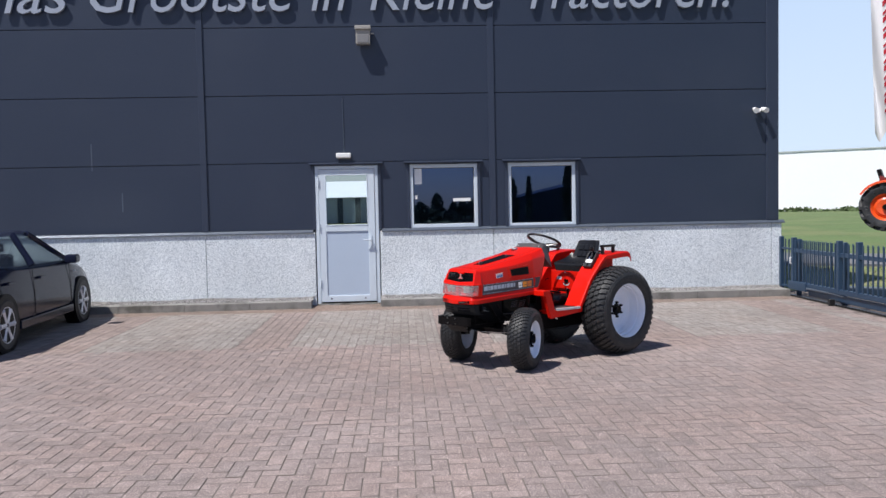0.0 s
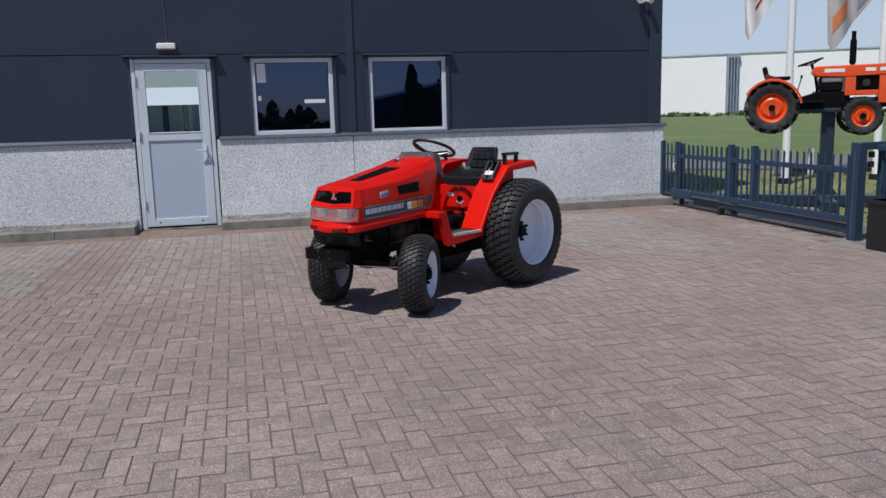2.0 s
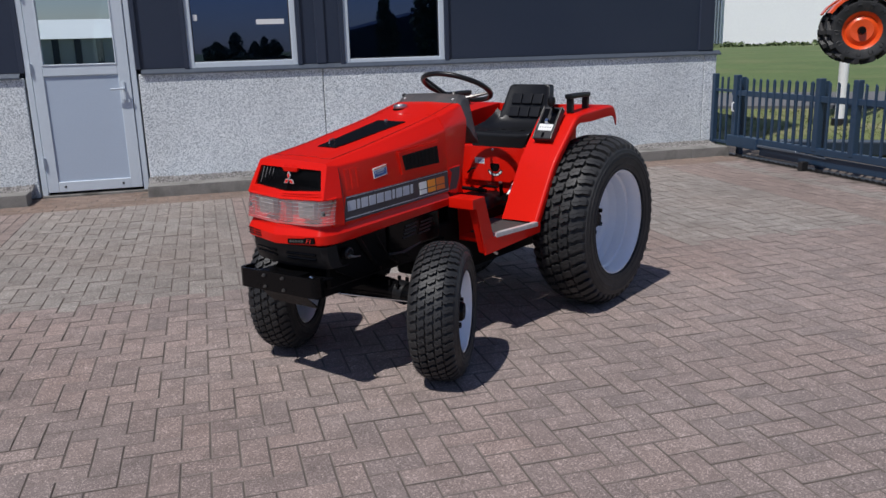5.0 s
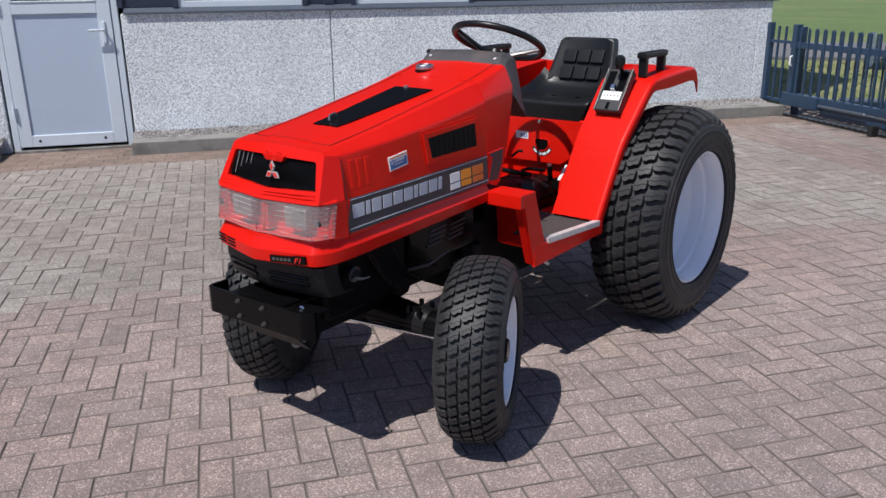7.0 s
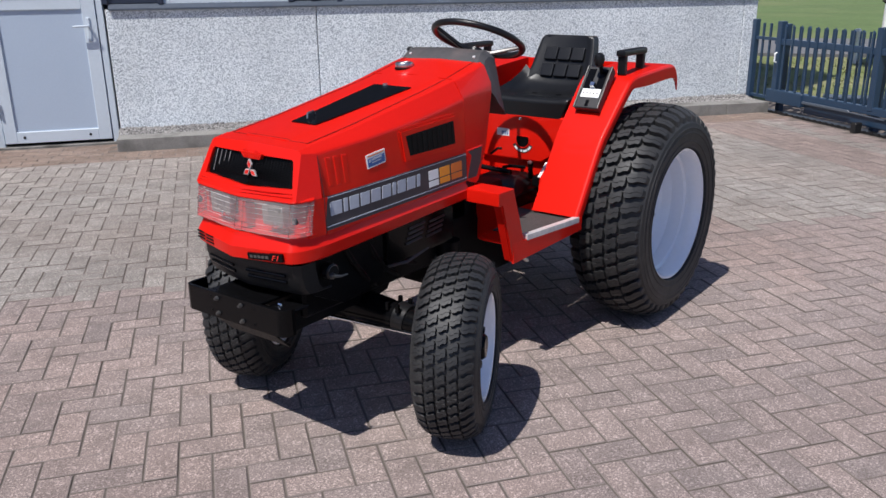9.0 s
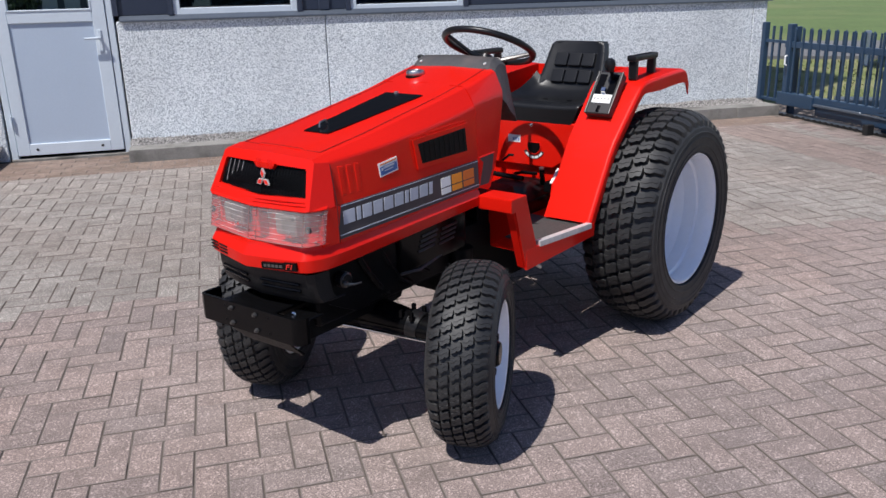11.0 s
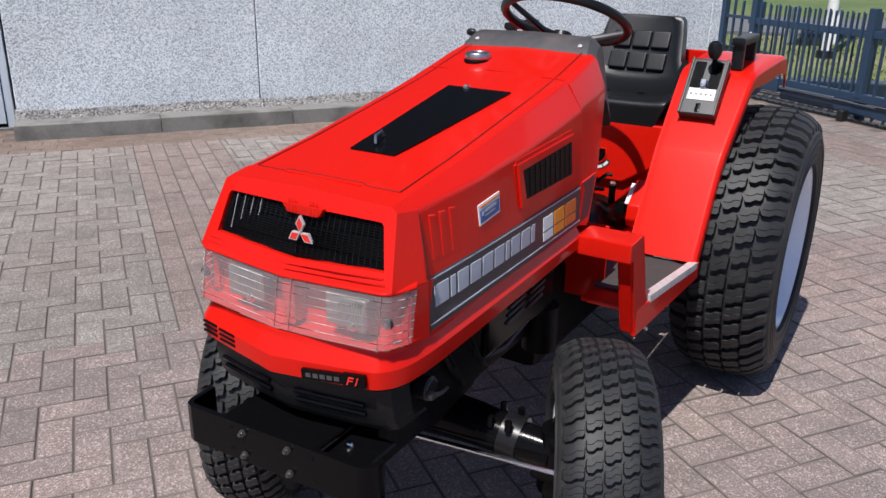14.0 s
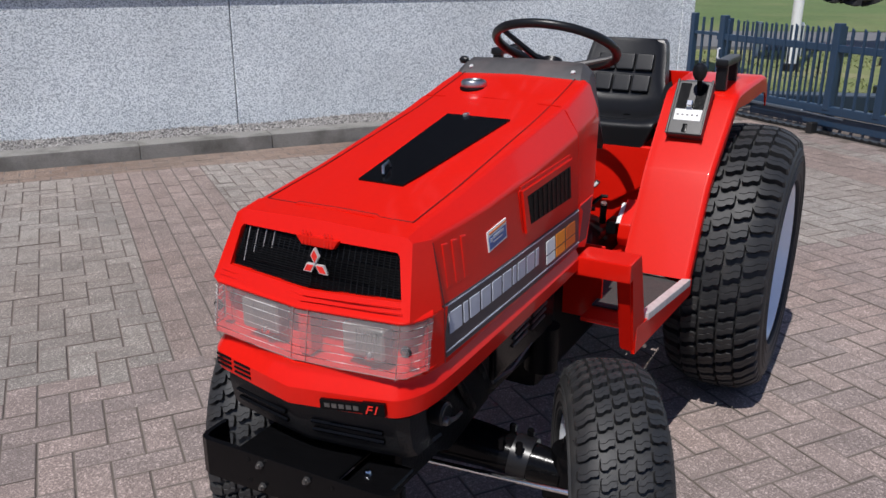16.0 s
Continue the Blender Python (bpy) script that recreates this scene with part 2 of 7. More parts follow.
# ---- ground ----
bm = B()
for x0, x1, y0, y1 in ((-400, 400, -400, 400),):
    vs = [bm.verts.new((x, y, -0.06)) for x, y in ((x0, y0), (x1, y0), (x1, y1), (x0, y1))]
    bm.faces.new(vs)
solo("ground", bm, M_GRASS_SOIL, "flat green grassland round the paved yard", "ground", "structure", smooth=False)
bm = B()
box(bm, -40, 8.4, -60, 0.3, -0.3, -0.0046)
solo("paving_bed", bm, M_JOINT, "sand bed with dark joints under the block paving", "ground", "structure", smooth=False)

bm = B()
box(bm, -40, 8.4, -60, -11.16, -0.2, -0.001)
solo("yard_road", bm, M_YARD, "worn brown paved road before the yard", "road", "structure", smooth=False)

# ---- building front ----
JOINTS = [-10.9, -6.32, -1.74, 2.84, 7.41]
OPEN = [(-0.03, 1.03, 0.0, 2.24), (1.49, 2.61, 1.18, 2.24), (3.07, 4.20, 1.16, 2.24)]
XL, XR, TOP = -16.0, 7.53, 7.2


def wall_pieces(bm, x0, x1, z0, z1, y0, y1, holes, bevel=0.0):
    """A wall field from x0 to x1, with holes left out."""
    xs = sorted({x0, x1, *[min(max(h[k], x0), x1) for h in holes for k in (0, 1)]})
    for a, b2 in zip(xs, xs[1:]):
        mid = (a + b2) / 2
        cuts = sorted((max(h[2], z0), min(h[3], z1)) for h in holes if h[0] < mid < h[1] and h[2] < z1 and h[3] > z0)
        z = z0
        for c0, c1 in cuts:
            if c0 - z > 0.001:
                box(bm, a, b2, y0, y1, z, c0, bevel)
            z = max(z, c1)
        if z1 - z > 0.001:
            box(bm, a, b2, y0, y1, z, z1, bevel)


wall = thing("wall_front", "dark blue-grey clad hall front above a pebble concrete plinth", "wall", kind="structure")
bm = B()
wall_pieces(bm, XL, XR - 0.02, 0.0, TOP, 0.05, 0.28, OPEN)
part("wall_core", bm, M_CLAD, wall, smooth=False)
levels = [1.205, 2.27, 3.335, 4.40, 5.465, 6.53, TOP]
for z0, z1 in zip(levels, levels[1:]):
    for x0, x1 in zip([XL] + JOINTS, JOINTS):
        bm = B()
        wall_pieces(bm, x0 + 0.03, x1 - 0.03, z0 + 0.006, z1 - 0.006, 0.0, 0.06, OPEN)
        part("cladding_panel", bm, M_CLAD, wall, smooth=False)
for x in JOINTS[:-1]:
    bm = B()
    box(bm, x - 0.05, x + 0.05, -0.022, 0.03, 1.205, TOP, 0.006)
    part("cover_strip", bm, M_CLAD_TRIM, wall)
bm = B()
box(bm, 7.33, XR, -0.025, 0.29, 1.205, TOP, 0.006)
part("corner_trim", bm, M_CLAD_TRIM, wall)
plinth_marks = [XL, -10.9, -6.32, -1.74, -0.014, 1.014, 2.84, 7.41, 7.58]
for x0, x1 in zip(plinth_marks, plinth_marks[1:]):
    if x0 == -0.014:
        continue
    bm = B()
    box(bm, x0 + 0.004, x1 - 0.004, -0.03, 0.06, 0.0, 1.16, 0.006)
    part("plinth_panel", bm, M_PLINTH, wall, "light pebble-faced concrete panel")
for x0, x1 in ((XL, -0.048), (1.048, 7.62)):
    bm = B()
    prism(bm, [(-0.055, 1.152), (-0.055, 1.168), (-0.01, 1.205), (0.01, 1.205), (0.01, 1.16), (-0.045, 1.152)], x0, x1, "x")
    part("flashing", bm, M_FLASH, wall, "grey metal drip flashing", smooth=False)
bm = B()
wall_pieces(bm, 7.30, 7.54, 0.0, TOP, 0.28, 14.0, [])
solo("wall_side", bm, M_CLAD, "dark clad side wall of the hall", "wall", "structure", smooth=False)
bm = B()
box(bm, XL, 7.54, 0.28, 14, TOP, TOP + 0.25)
solo("roof", bm, M_CLAD_TRIM, "flat dark hall roof", "roof", "structure", smooth=False)
bm = B()
box(bm, XL, 7.3, 3.2, 3.3, 0, 2.9)
box(bm, XL, 7.3, 0.29, 3.3, 2.9, 3.0)
box(bm, XL, 7.3, 0.29, 3.3, 0.0, 0.05)
solo("office_room", bm, M_DARK_ROOM, "dim grey office room behind the windows", "room", "structure", smooth=False)

# kerb along the wall
KERB_F, KERB_B = -0.46, -0.235
kerb = thing("kerb", "weathered grey concrete kerb along the wall foot", "kerb", kind="structure")
x = -12.0
random.seed(3)
while x < 7.45:
    x1 = min(x + 1.0, 7.52)
    if x < -0.06 < x1:
        x1 = -0.06
    if x1 > -0.05 and x < 1.0:
        x = 1.012
        continue
    bm = B()
    box(bm, x + 0.0015, x1 - 0.0015, KERB_F - random.uniform(0, 0.005), KERB_B, -0.1, 0.108 + random.uniform(-0.003, 0.003), 0.011, 2)
    part("kerb_stone", bm, M_KERB, kerb)
    x = x1
bm = B()
box(bm, 0.0, 1.0, -0.045, 0.05, -0.05, 0.018, 0.006)
part("door_sill", bm, M_KERB, kerb, "low worn concrete door sill")


# ---- door ----
def profile_frame(bm, x0, x1, z0, z1, w, y0, y1, bevel=0.005, bottom=True):
    box(bm, x0, x0 + w, y0, y1, z0, z1, bevel)
    box(bm, x1 - w, x1, y0, y1, z0, z1, bevel)
    box(bm, x0 + w, x1 - w, y0, y1, z1 - w, z1, bevel)
    if bottom:
        box(bm, x0 + w, x1 - w, y0, y1, z0, z0 + w, bevel)


door = thing("door_1", "closed light grey aluminium door with glass upper half", "door", kind="structure")
bm = B()
profile_frame(bm, 0.0, 1.0, 0.012, 2.215, 0.055, -0.02, 0.07, bottom=False)
part("door_frame", bm, M_WHITE, door)
leaf_bm = B()
for x0, x1, z0, z1 in ((0.06, 0.16, 0.045, 2.155), (0.83, 0.94, 0.045, 2.155), (0.16, 0.83, 2.07, 2.155), (0.16, 0.83, 1.17, 1.27), (0.16, 0.83, 0.045, 0.145)):
    box(leaf_bm, x0, x1, -0.03, 0.035, z0, z1, 0.004)
leaf = part("door_leaf", leaf_bm, M_WHITE, door)
bm = B()
box(bm, 0.155, 0.835, -0.015, 0.03, 0.140, 1.175, 0.003)
part("door_panel", bm, M_DOOR, leaf, "plain pale grey infill panel")
bm = B()
profile_frame(bm, 0.158, 0.832, 1.265, 2.075, 0.014, -0.036, 0.0, 0.003)
part("glazing_bead", bm, M_WHITE, leaf)
bm = B()
box(bm, 0.165, 0.825, -0.004, 0.004, 1.272, 2.068)
pane = part("pane", bm, M_DOOR_GLASS, leaf, smooth=False)
pane.visible_shadow = False
bm = B()
box(bm, 0.855, 0.885, -0.042, -0.028, 0.90, 1.10, 0.004)
rod(bm, (0.87, -0.03, 1.03), (0.87, -0.085, 1.03), 0.011)
tube(bm, [(0.87, -0.08, 1.03), (0.83, -0.088, 1.03), (0.75, -0.088, 1.028)], 0.010)
part("door_handle", bm, M_WHITE, door)
for z in (0.35, 1.25, 1.95):
    bm = B()
    rod(bm, (0.052, -0.045, z - 0.05), (0.052, -0.045, z + 0.05), 0.011)
    box(bm, 0.04, 0.075, -0.04, -0.022, z - 0.045, z + 0.045, 0.003)
    part("hinge", bm, M_WHITE, door)
for x in (0.22, 0.76):
    bm = B()
    rod(bm, (x, -0.032, 0.095), (x, -0.024, 0.095), 0.012)
    part("drain_cap", bm, M_SEAL, door)
bm = B()
box(bm, 0.58, 0.72, 0.012, 0.014, 1.30, 1.62)
solo("paper_notice", bm, M_PAPER, "white paper notice behind the door glass", "notice", smooth=False)


def reveal(x0, x1, z0, z1, sill):
    """Dark folded trim round an opening, with a drip above."""
    bm = B()
    box(bm, x0 - 0.045, x0, -0.028, 0.10, z0, z1 + 0.03, 0.003)
    box(bm, x1, x1 + 0.045, -0.028, 0.10, z0, z1 + 0.03, 0.003)
    box(bm, x0 - 0.045, x1 + 0.045, -0.028, 0.10, z1, z1 + 0.03, 0.003)
    prism(bm, [(-0.085, z1 + 0.022), (-0.085, z1 + 0.036), (0.0, z1 + 0.055), (0.0, z1 + 0.022)], x0 - 0.085, x1 + 0.085, "x")
    if sill:
        prism(bm, [(-0.09, z0 - 0.035), (-0.09, z0 - 0.018), (0.03, z0 + 0.002), (0.03, z0 - 0.035)], x0 - 0.05, x1 + 0.05, "x")
    return bm


part("trim", reveal(0.0, 1.0, 1.206, 2.215, False), M_CLAD_TRIM, door, "dark folded metal trim", smooth=False)

# ---- windows ----
for k, (x0, x1, z0, z1) in enumerate(((1.505, 2.595, 1.20, 2.215), (3.085, 4.185, 1.185, 2.215))):
    win = thing("window_%d" % (k + 1), "white-framed fixed office window in the dark cladding", "window", kind="structure", group="office windows")
    bm = B()
    profile_frame(bm, x0, x1, z0, z1, 0.058, -0.005, 0.08, 0.005)
    part("window_frame", bm, M_WHITE, win)
    bm = B()
    profile_frame(bm, x0 + 0.056, x1 - 0.056, z0 + 0.056, z1 - 0.056, 0.010, 0.02, 0.06, 0.002)
    part("seal", bm, M_SEAL, win)
    bm = B()
    box(bm, x0 + 0.058, x1 - 0.058, 0.030, 0.040, z0 + 0.058, z1 - 0.058)
    p = part("pane", bm, M_GLASS, win, smooth=False)
    p.visible_shadow = False
    part("trim", reveal(x0, x1, z0, z1, False), M_CLAD_TRIM, win, "dark folded metal trim", smooth=False)
for x0, x1, z0, z1 in ((1.585, 1.70, 1.90, 2.145), (1.585, 1.625, 1.66, 1.72), (2.20, 2.48, 1.615, 1.665)):
    bm = B()
    box(bm, x0, x1, 0.0265, 0.0285, z0, z1)
    solo("paper_sheet", bm, M_PAPER, "white paper stuck on the window glass", "paper", group="window papers", smooth=False)

# gravel strip heaped between the kerb and the wall
gr = random.Random(21)
verts, faces = [], []


def heap(x):
    return 0.030 + 0.035 * max(0.0, noise.noise(Vector((x * 0.9, 3.0, 0.0))) + 0.15)


for x0, x1 in ((-12.0, -0.06), (1.012, 7.52)):
    steps = int((x1 - x0) / 0.25)
    n0 = len(verts)
    for k in range(steps + 1):
        x = x0 + (x1 - x0) * k / steps
        verts += [(x, KERB_B - 0.002, 0.092), (x, -0.031, 0.096 + heap(x))]
    for k in range(steps):
        a = n0 + 2 * k
        faces.append((a, a + 2, a + 3, a + 1))
    near = max(x0, -6.5)
    for q in range(int((x1 - near) * 1500)):
        x, f = gr.uniform(near, x1), gr.random()
        r = gr.uniform(0.005, 0.0125)
        c = Vector((x, KERB_B + f * (-0.034 - KERB_B), 0.092 + f * (heap(x) + 0.006) + r * 0.35))
        way = Vector((gr.gauss(0, 1), gr.gauss(0, 1), gr.gauss(0, 1))).normalized()
        side = way.orthogonal().normalized()
        up = way.cross(side)
        n0 = len(verts)
        verts += [tuple(c + d * r * w) for d, w in ((way, 1.2), (side, 0.9), (-way, 1.1), (-side, 1.0), (up, 0.75), (-up, 0.7))]
        for k in range(4):
            faces += [(n0 + k, n0 + (k + 1) % 4, n0 + 4), (n0 + (k + 1) % 4, n0 + k, n0 + 5)]
me = bpy.data.meshes.new("gravel")
me.from_pydata(verts, [], faces)
me.materials.append(M_GRAVEL)
tagged(new("gravel", me), "mixed grey gravel heaped between kerb and wall", "gravel", kind="stuff")


# ---- beyond the yard: road, verge, white hall, hedge ----
AX = Vector((math.cos(radians(-33)), math.sin(radians(-33)), 0))      # the way the far road and hall run
AY = Vector((-AX.y, AX.x, 0))


def far(u, v, z):
    """A place by metres along and across the far road, from the corner of the yard."""
    return Vector((9, 0, z)) + AX * u + AY * v


def far_box(bm, u0, u1, v0, v1, z0, z1, bevel=0.0):
    m = Matrix.Translation(Vector((9, 0, 0))) @ Matrix(((AX.x, AY.x, 0), (AX.y, AY.y, 0), (0, 0, 1))).to_4x4()
    box(bm, u0, u1, v0, v1, z0, z1, bevel, 1, m)


bm = B()
far_box(bm, -60, 90, 6.2, 10.4, -0.3, 0.0)
solo("road", bm, M_ASPHALT, "narrow grey asphalt road beyond the fence", "road", "structure", smooth=False)
M_ROOF_EDGE = mat("pale_roof_edge", (0.50, 0.53, 0.56), 0.5)
hall = thing("white_hall", "long white sheet-clad distribution hall far behind the field", "building")
bm = B()
far_box(bm, -70, 130, 78, 110, -0.1, 6.58)
part("wall", bm, M_SHED, hall, smooth=False)
bm = B()
far_box(bm, -70, 130, 77.9, 110.2, 6.58, 6.70)
part("roof_edge", bm, M_ROOF_EDGE, hall, "grey metal roof edge", smooth=False)
M_PIPE = mat("pipe_grey", (0.28, 0.34, 0.40), 0.5)
for u in (-36.3, -0.3, 35.7, 71.7):
    bm = B()
    far_box(bm, u, u + 0.28, 77.4, 78, 0, 6.5)
    for k in range(3):
        far_box(bm, u + 0.46 + k * 0.28, u + 0.56 + k * 0.28, 77.4, 78, 0, 6.3)
    far_box(bm, u, u + 1.32, 77.5, 78, 6.2, 6.5)
    part("downpipe_rack", bm, M_PIPE, hall, smooth=False)
bm = B()
far_box(bm, 17.0, 29.0, 77.7, 78, 0, 5.6)
M_BLUE = mat("blue_panel", (0.03, 0.05, 0.11), 0.5)
part("dock_door", bm, M_BLUE, hall, "dark blue dock doors", smooth=False)
# hazy distance: a far sheet of pale summer sky behind the hall
M_HAZE = bpy.data.materials.new("hazy_sky")
M_HAZE.use_nodes = True
hn, hl = M_HAZE.node_tree.nodes, M_HAZE.node_tree.links.new
hn.remove(hn["Principled BSDF"])
glow, where, part_z, ramp_z, fade = (hn.new("ShaderNode" + k) for k in ("Emission", "NewGeometry", "SeparateXYZ", "MapRange", "Mix"))
hl(where.outputs["Position"], part_z.inputs[0])
hl(part_z.outputs["Z"], ramp_z.inputs["Value"])
ramp_z.inputs["From Max"].default_value = 190.0
fade.data_type = "RGBA"
fade.inputs["A"].default_value, fade.inputs["B"].default_value = (0.66, 0.79, 0.95, 1), (0.40, 0.56, 0.86, 1)
hl(ramp_z.outputs[0], fade.inputs["Factor"])
hl(fade.outputs["Result"], glow.inputs["Color"])
hl(glow.outputs[0], hn["Material Output"].inputs[0])
bm = B()
rows = [[bm.verts.new((380 * math.cos(radians(a)), 380 * math.sin(radians(a)), z)) for a in range(-10, 101, 5)] for z in (-5, 60, 130, 230)]
for a, b2 in zip(rows, rows[1:]):
    for k in range(len(a) - 1):
        bm.faces.new((a[k], a[k + 1], b2[k + 1], b2[k]))
solo("backdrop", bm, M_HAZE, "pale hazy blue summer sky far behind the hall", "sky", "structure")
# hedge at the hall's foot: many small leaf clumps
hr = random.Random(5)
verts, faces = [], []
for k in range(5200):
    u = hr.uniform(-30, 40)
    h = 0.62 + 0.28 * noise.noise(Vector((u * 0.35, 0, 0))) + 0.20 * noise.noise(Vector((u * 1.7, 3, 0)))
    z = hr.uniform(0, 1) ** 0.7 * h
    c = far(u + hr.uniform(-0.3, 0.3), 74 + hr.gauss(0, 0.5), z)
    s = hr.uniform(0.12, 0.3)
    n0 = len(verts)
    d1 = Vector((hr.gauss(0, 1), hr.gauss(0, 1), hr.gauss(0, 1))).normalized() * s
    d2 = d1.cross(Vector((hr.gauss(0, 1), hr.gauss(0, 1), hr.gauss(0, 1)))).normalized() * s * 0.7
    verts += [c - d1, c + d2, c + d1, c - d2]
    faces.append((n0, n0 + 1, n0 + 2, n0 + 3))
me = bpy.data.meshes.new("hedge")
me.from_pydata(verts, [], faces)
me.materials.append(M_HEDGE)
tagged(new("hedge", me), "low thin green hedge along the white hall", "hedge", kind="stuff")
# raised field between the road and the hall, and the near verge
bm = B()
rows = []
for v, z in ((10.6, -0.02), (14, 0.12), (30, 0.35), (73, 0.35), (77, 0.2)):
    rows.append([bm.verts.new(far(u, v, z + 0.10 * noise.noise(Vector((u * 0.2, v * 0.2, 0))))) for u in range(-60, 91, 6)])
for a, b2 in zip(rows, rows[1:]):
    for k in range(len(a) - 1):
        bm.faces.new((a[k], a[k + 1], b2[k + 1], b2[k]))
solo("field", bm, M_FIELD_GRASS, "mown green field rising to the white hall", "grass", "structure")
# grass blades of the verge
verts, faces = [], []
for k in range(26000):
    u, v = hr.uniform(-14, 10), hr.uniform(-2.5, 6.0)
    if hr.random() < 0.25:
        u, v = hr.uniform(-16, 14), hr.uniform(10.6, 16)
    c = far(u, v, -0.06)
    if c.x < 8.6 and c.y < 0.6 or c.x < 7.7:
        continue
    if noise.noise(Vector((c.x * 0.8, c.y * 0.8, 0))) < -0.25:
        continue
    h, a = hr.uniform(0.02, 0.06), hr.uniform(0, 6.28)
    d = Vector((math.cos(a), math.sin(a), 0)) * 0.012
    lean = Vector((hr.gauss(0, 0.04), hr.gauss(0, 0.04), h))
    n0 = len(verts)
    verts += [c - d, c + d, c + lean]
    faces.append((n0, n0 + 1, n0 + 2))
me = bpy.data.meshes.new("grass")
me.from_pydata(verts, [], faces)
me.materials.append(M_BLADES)
tagged(new("grass", me), "short patchy green grass on the verge", "grass", kind="stuff")


# ---- fence and sliding gate ----
GX = 7.56
fence = thing("sliding_gate", "closed blue-grey steel sliding gate with flat pickets", "gate")
top_z, rail_z, y_end = 0.90, 0.725, -4.14
bm = B()
box(bm, GX - 0.03, GX + 0.03, y_end, -0.42, 0.165, 0.238, 0.006)
part("bottom_beam", bm, M_STEEL_BLUE, fence)
bm = B()
box(bm, GX - 0.05, GX + 0.05, -0.95, -0.40, 0.11, 0.24, 0.006)
box(bm, GX + 0.0, GX + 0.03, -4.1, -0.95, 0.05, 0.150, 0.004)
part("end_bracket", bm, M_STEEL_BLUE, fence)
bm = B()
box(bm, GX - 0.022, GX + 0.022, y_end, -0.42, rail_z - 0.03, rail_z + 0.03, 0.004)
part("top_rail", bm, M_STEEL_BLUE, fence)
for y in (-0.49, -1.84, -2.34):
    bm = B()
    box(bm, GX - 0.035, GX + 0.035, y - 0.035, y + 0.035, 0.2, top_z + 0.03, 0.005)
    part("upright", bm, M_STEEL_BLUE, fence)
y = -0.58
while y > y_end + 0.05:
    if all(abs(y - q) > 0.07 for q in (-0.49, -1.84, -2.34)):
        bm = B()
        prism(bm, [(y - 0.0115, 0.22), (y + 0.0115, 0.22), (y + 0.0115, top_z), (y - 0.0115, top_z - 0.02)], GX - 0.028, GX - 0.012, "x")
        part("picket", bm, M_STEEL_BLUE, fence, smooth=False)
    y -= 0.118
bm = B()
tube(bm, [(GX - 0.062, -0.53, 0.62), (GX - 0.085, -0.53, 0.61), (GX - 0.085, -0.53, 0.53), (GX - 0.062, -0.53, 0.52)], 0.009, 6)
part("gate_handle", bm, M_POLE, fence, "bare metal pull handle")
bm = B()
box(bm, GX - 0.062, GX - 0.034, -1.62, -0.98, 0.150, 0.178, 0.006)
rod(bm, (GX - 0.05, -2.05, 0.150), (GX - 0.05, -1.62, 0.160), 0.008, seg=8)
part("drive_rod", bm, M_FLASH, fence, "pale steel locking rod")
bm = B()
box(bm, GX - 0.045, GX + 0.045, y_end, -0.30, -0.02, 0.018, 0.004)
# small black teeth shaped in place of the zigzag shadow along the rail
for k in range(44):
    yy = -0.35 - k * 0.083
    box(bm, GX - 0.052, GX - 0.045, yy - 0.016, yy + 0.012, 0.006, 0.026)
part("floor_track", bm, M_BLACK_BOX, fence, "thin black floor rail with teeth standing for its zigzag shadow", smooth=False)
bm = B()
box(bm, GX - 0.12, GX - 0.04, -1.80, -1.74, -0.01, 0.09, 0.006)
part("stop_block", bm, M_BLACK_BOX, fence)

side = thing("side_fence", "blue-grey steel picket fence beside the wall corner", "fence")
bm = B()
box(bm, 7.535, 7.595, -0.085, -0.025, 0.0, 0.935, 0.004)
part("post", bm, M_STEEL_BLUE, side)
for z in (0.14, 0.745):
    bm = B()
    box(bm, 7.55, 7.58, -0.43, -0.085, z - 0.015, z + 0.015)
    part("rail", bm, M_STEEL_BLUE, side, smooth=False)
for k in range(2):
    bm = B()
    y = -0.19 - k * 0.115
    box(bm, 7.558, 7.574, y - 0.012, y + 0.012, 0.15, 0.90)
    part("picket", bm, M_STEEL_BLUE, side, smooth=False)
# fixed pickets that stand close behind the gate
back = thing("rear_fence", "second row of blue-grey pickets standing behind the gate", "fence")
for z in (0.16, 0.725):
    bm = B()
    box(bm, GX + 0.095, GX + 0.125, -1.80, -0.42, z - 0.02, z + 0.02)
    part("rail", bm, M_STEEL_BLUE, back, smooth=False)
for y in (-0.44, -1.78):
    bm = B()
    box(bm, GX + 0.08, GX + 0.14, y - 0.03, y + 0.03, -0.06, 0.90, 0.004)
    part("post", bm, M_STEEL_BLUE, back)
for k in range(10):
    y = -0.58 + 0.158 - 0.118 * (k + 2)
    bm = B()
    box(bm, GX + 0.085, GX + 0.095, y - 0.009, y + 0.009, 0.12, 0.88)
    part("picket", bm, M_STEEL_BLUE, back, smooth=False)

portal = thing("gate_post", "stout blue-grey steel guide post of the gate", "gate post")
for nm, x0, x1 in (("front_leg", GX - 0.15, GX - 0.05), ("rear_leg", GX + 0.19, GX + 0.29)):
    bm = B()
    box(bm, x0, x1, -4.30, -4.17, -0.02, 1.03, 0.008)
    leg = part(nm, bm, M_STEEL_BLUE, portal)
    for y in (-4.30, -4.245, -4.19):
        bm = B()
        rod(bm, (x0 - 0.003, y, 0.06), (x0 - 0.003, y, 0.94), 0.007, seg=8)
        part("guide_strip", bm, M_FLASH if y == -4.245 else M_STEEL_BLUE, leg)
bm = B()
box(bm, GX - 0.05, GX + 0.19, -4.295, -4.175, 0.955, 1.028, 0.004)
part("cap", bm, M_STEEL_BLUE, portal)
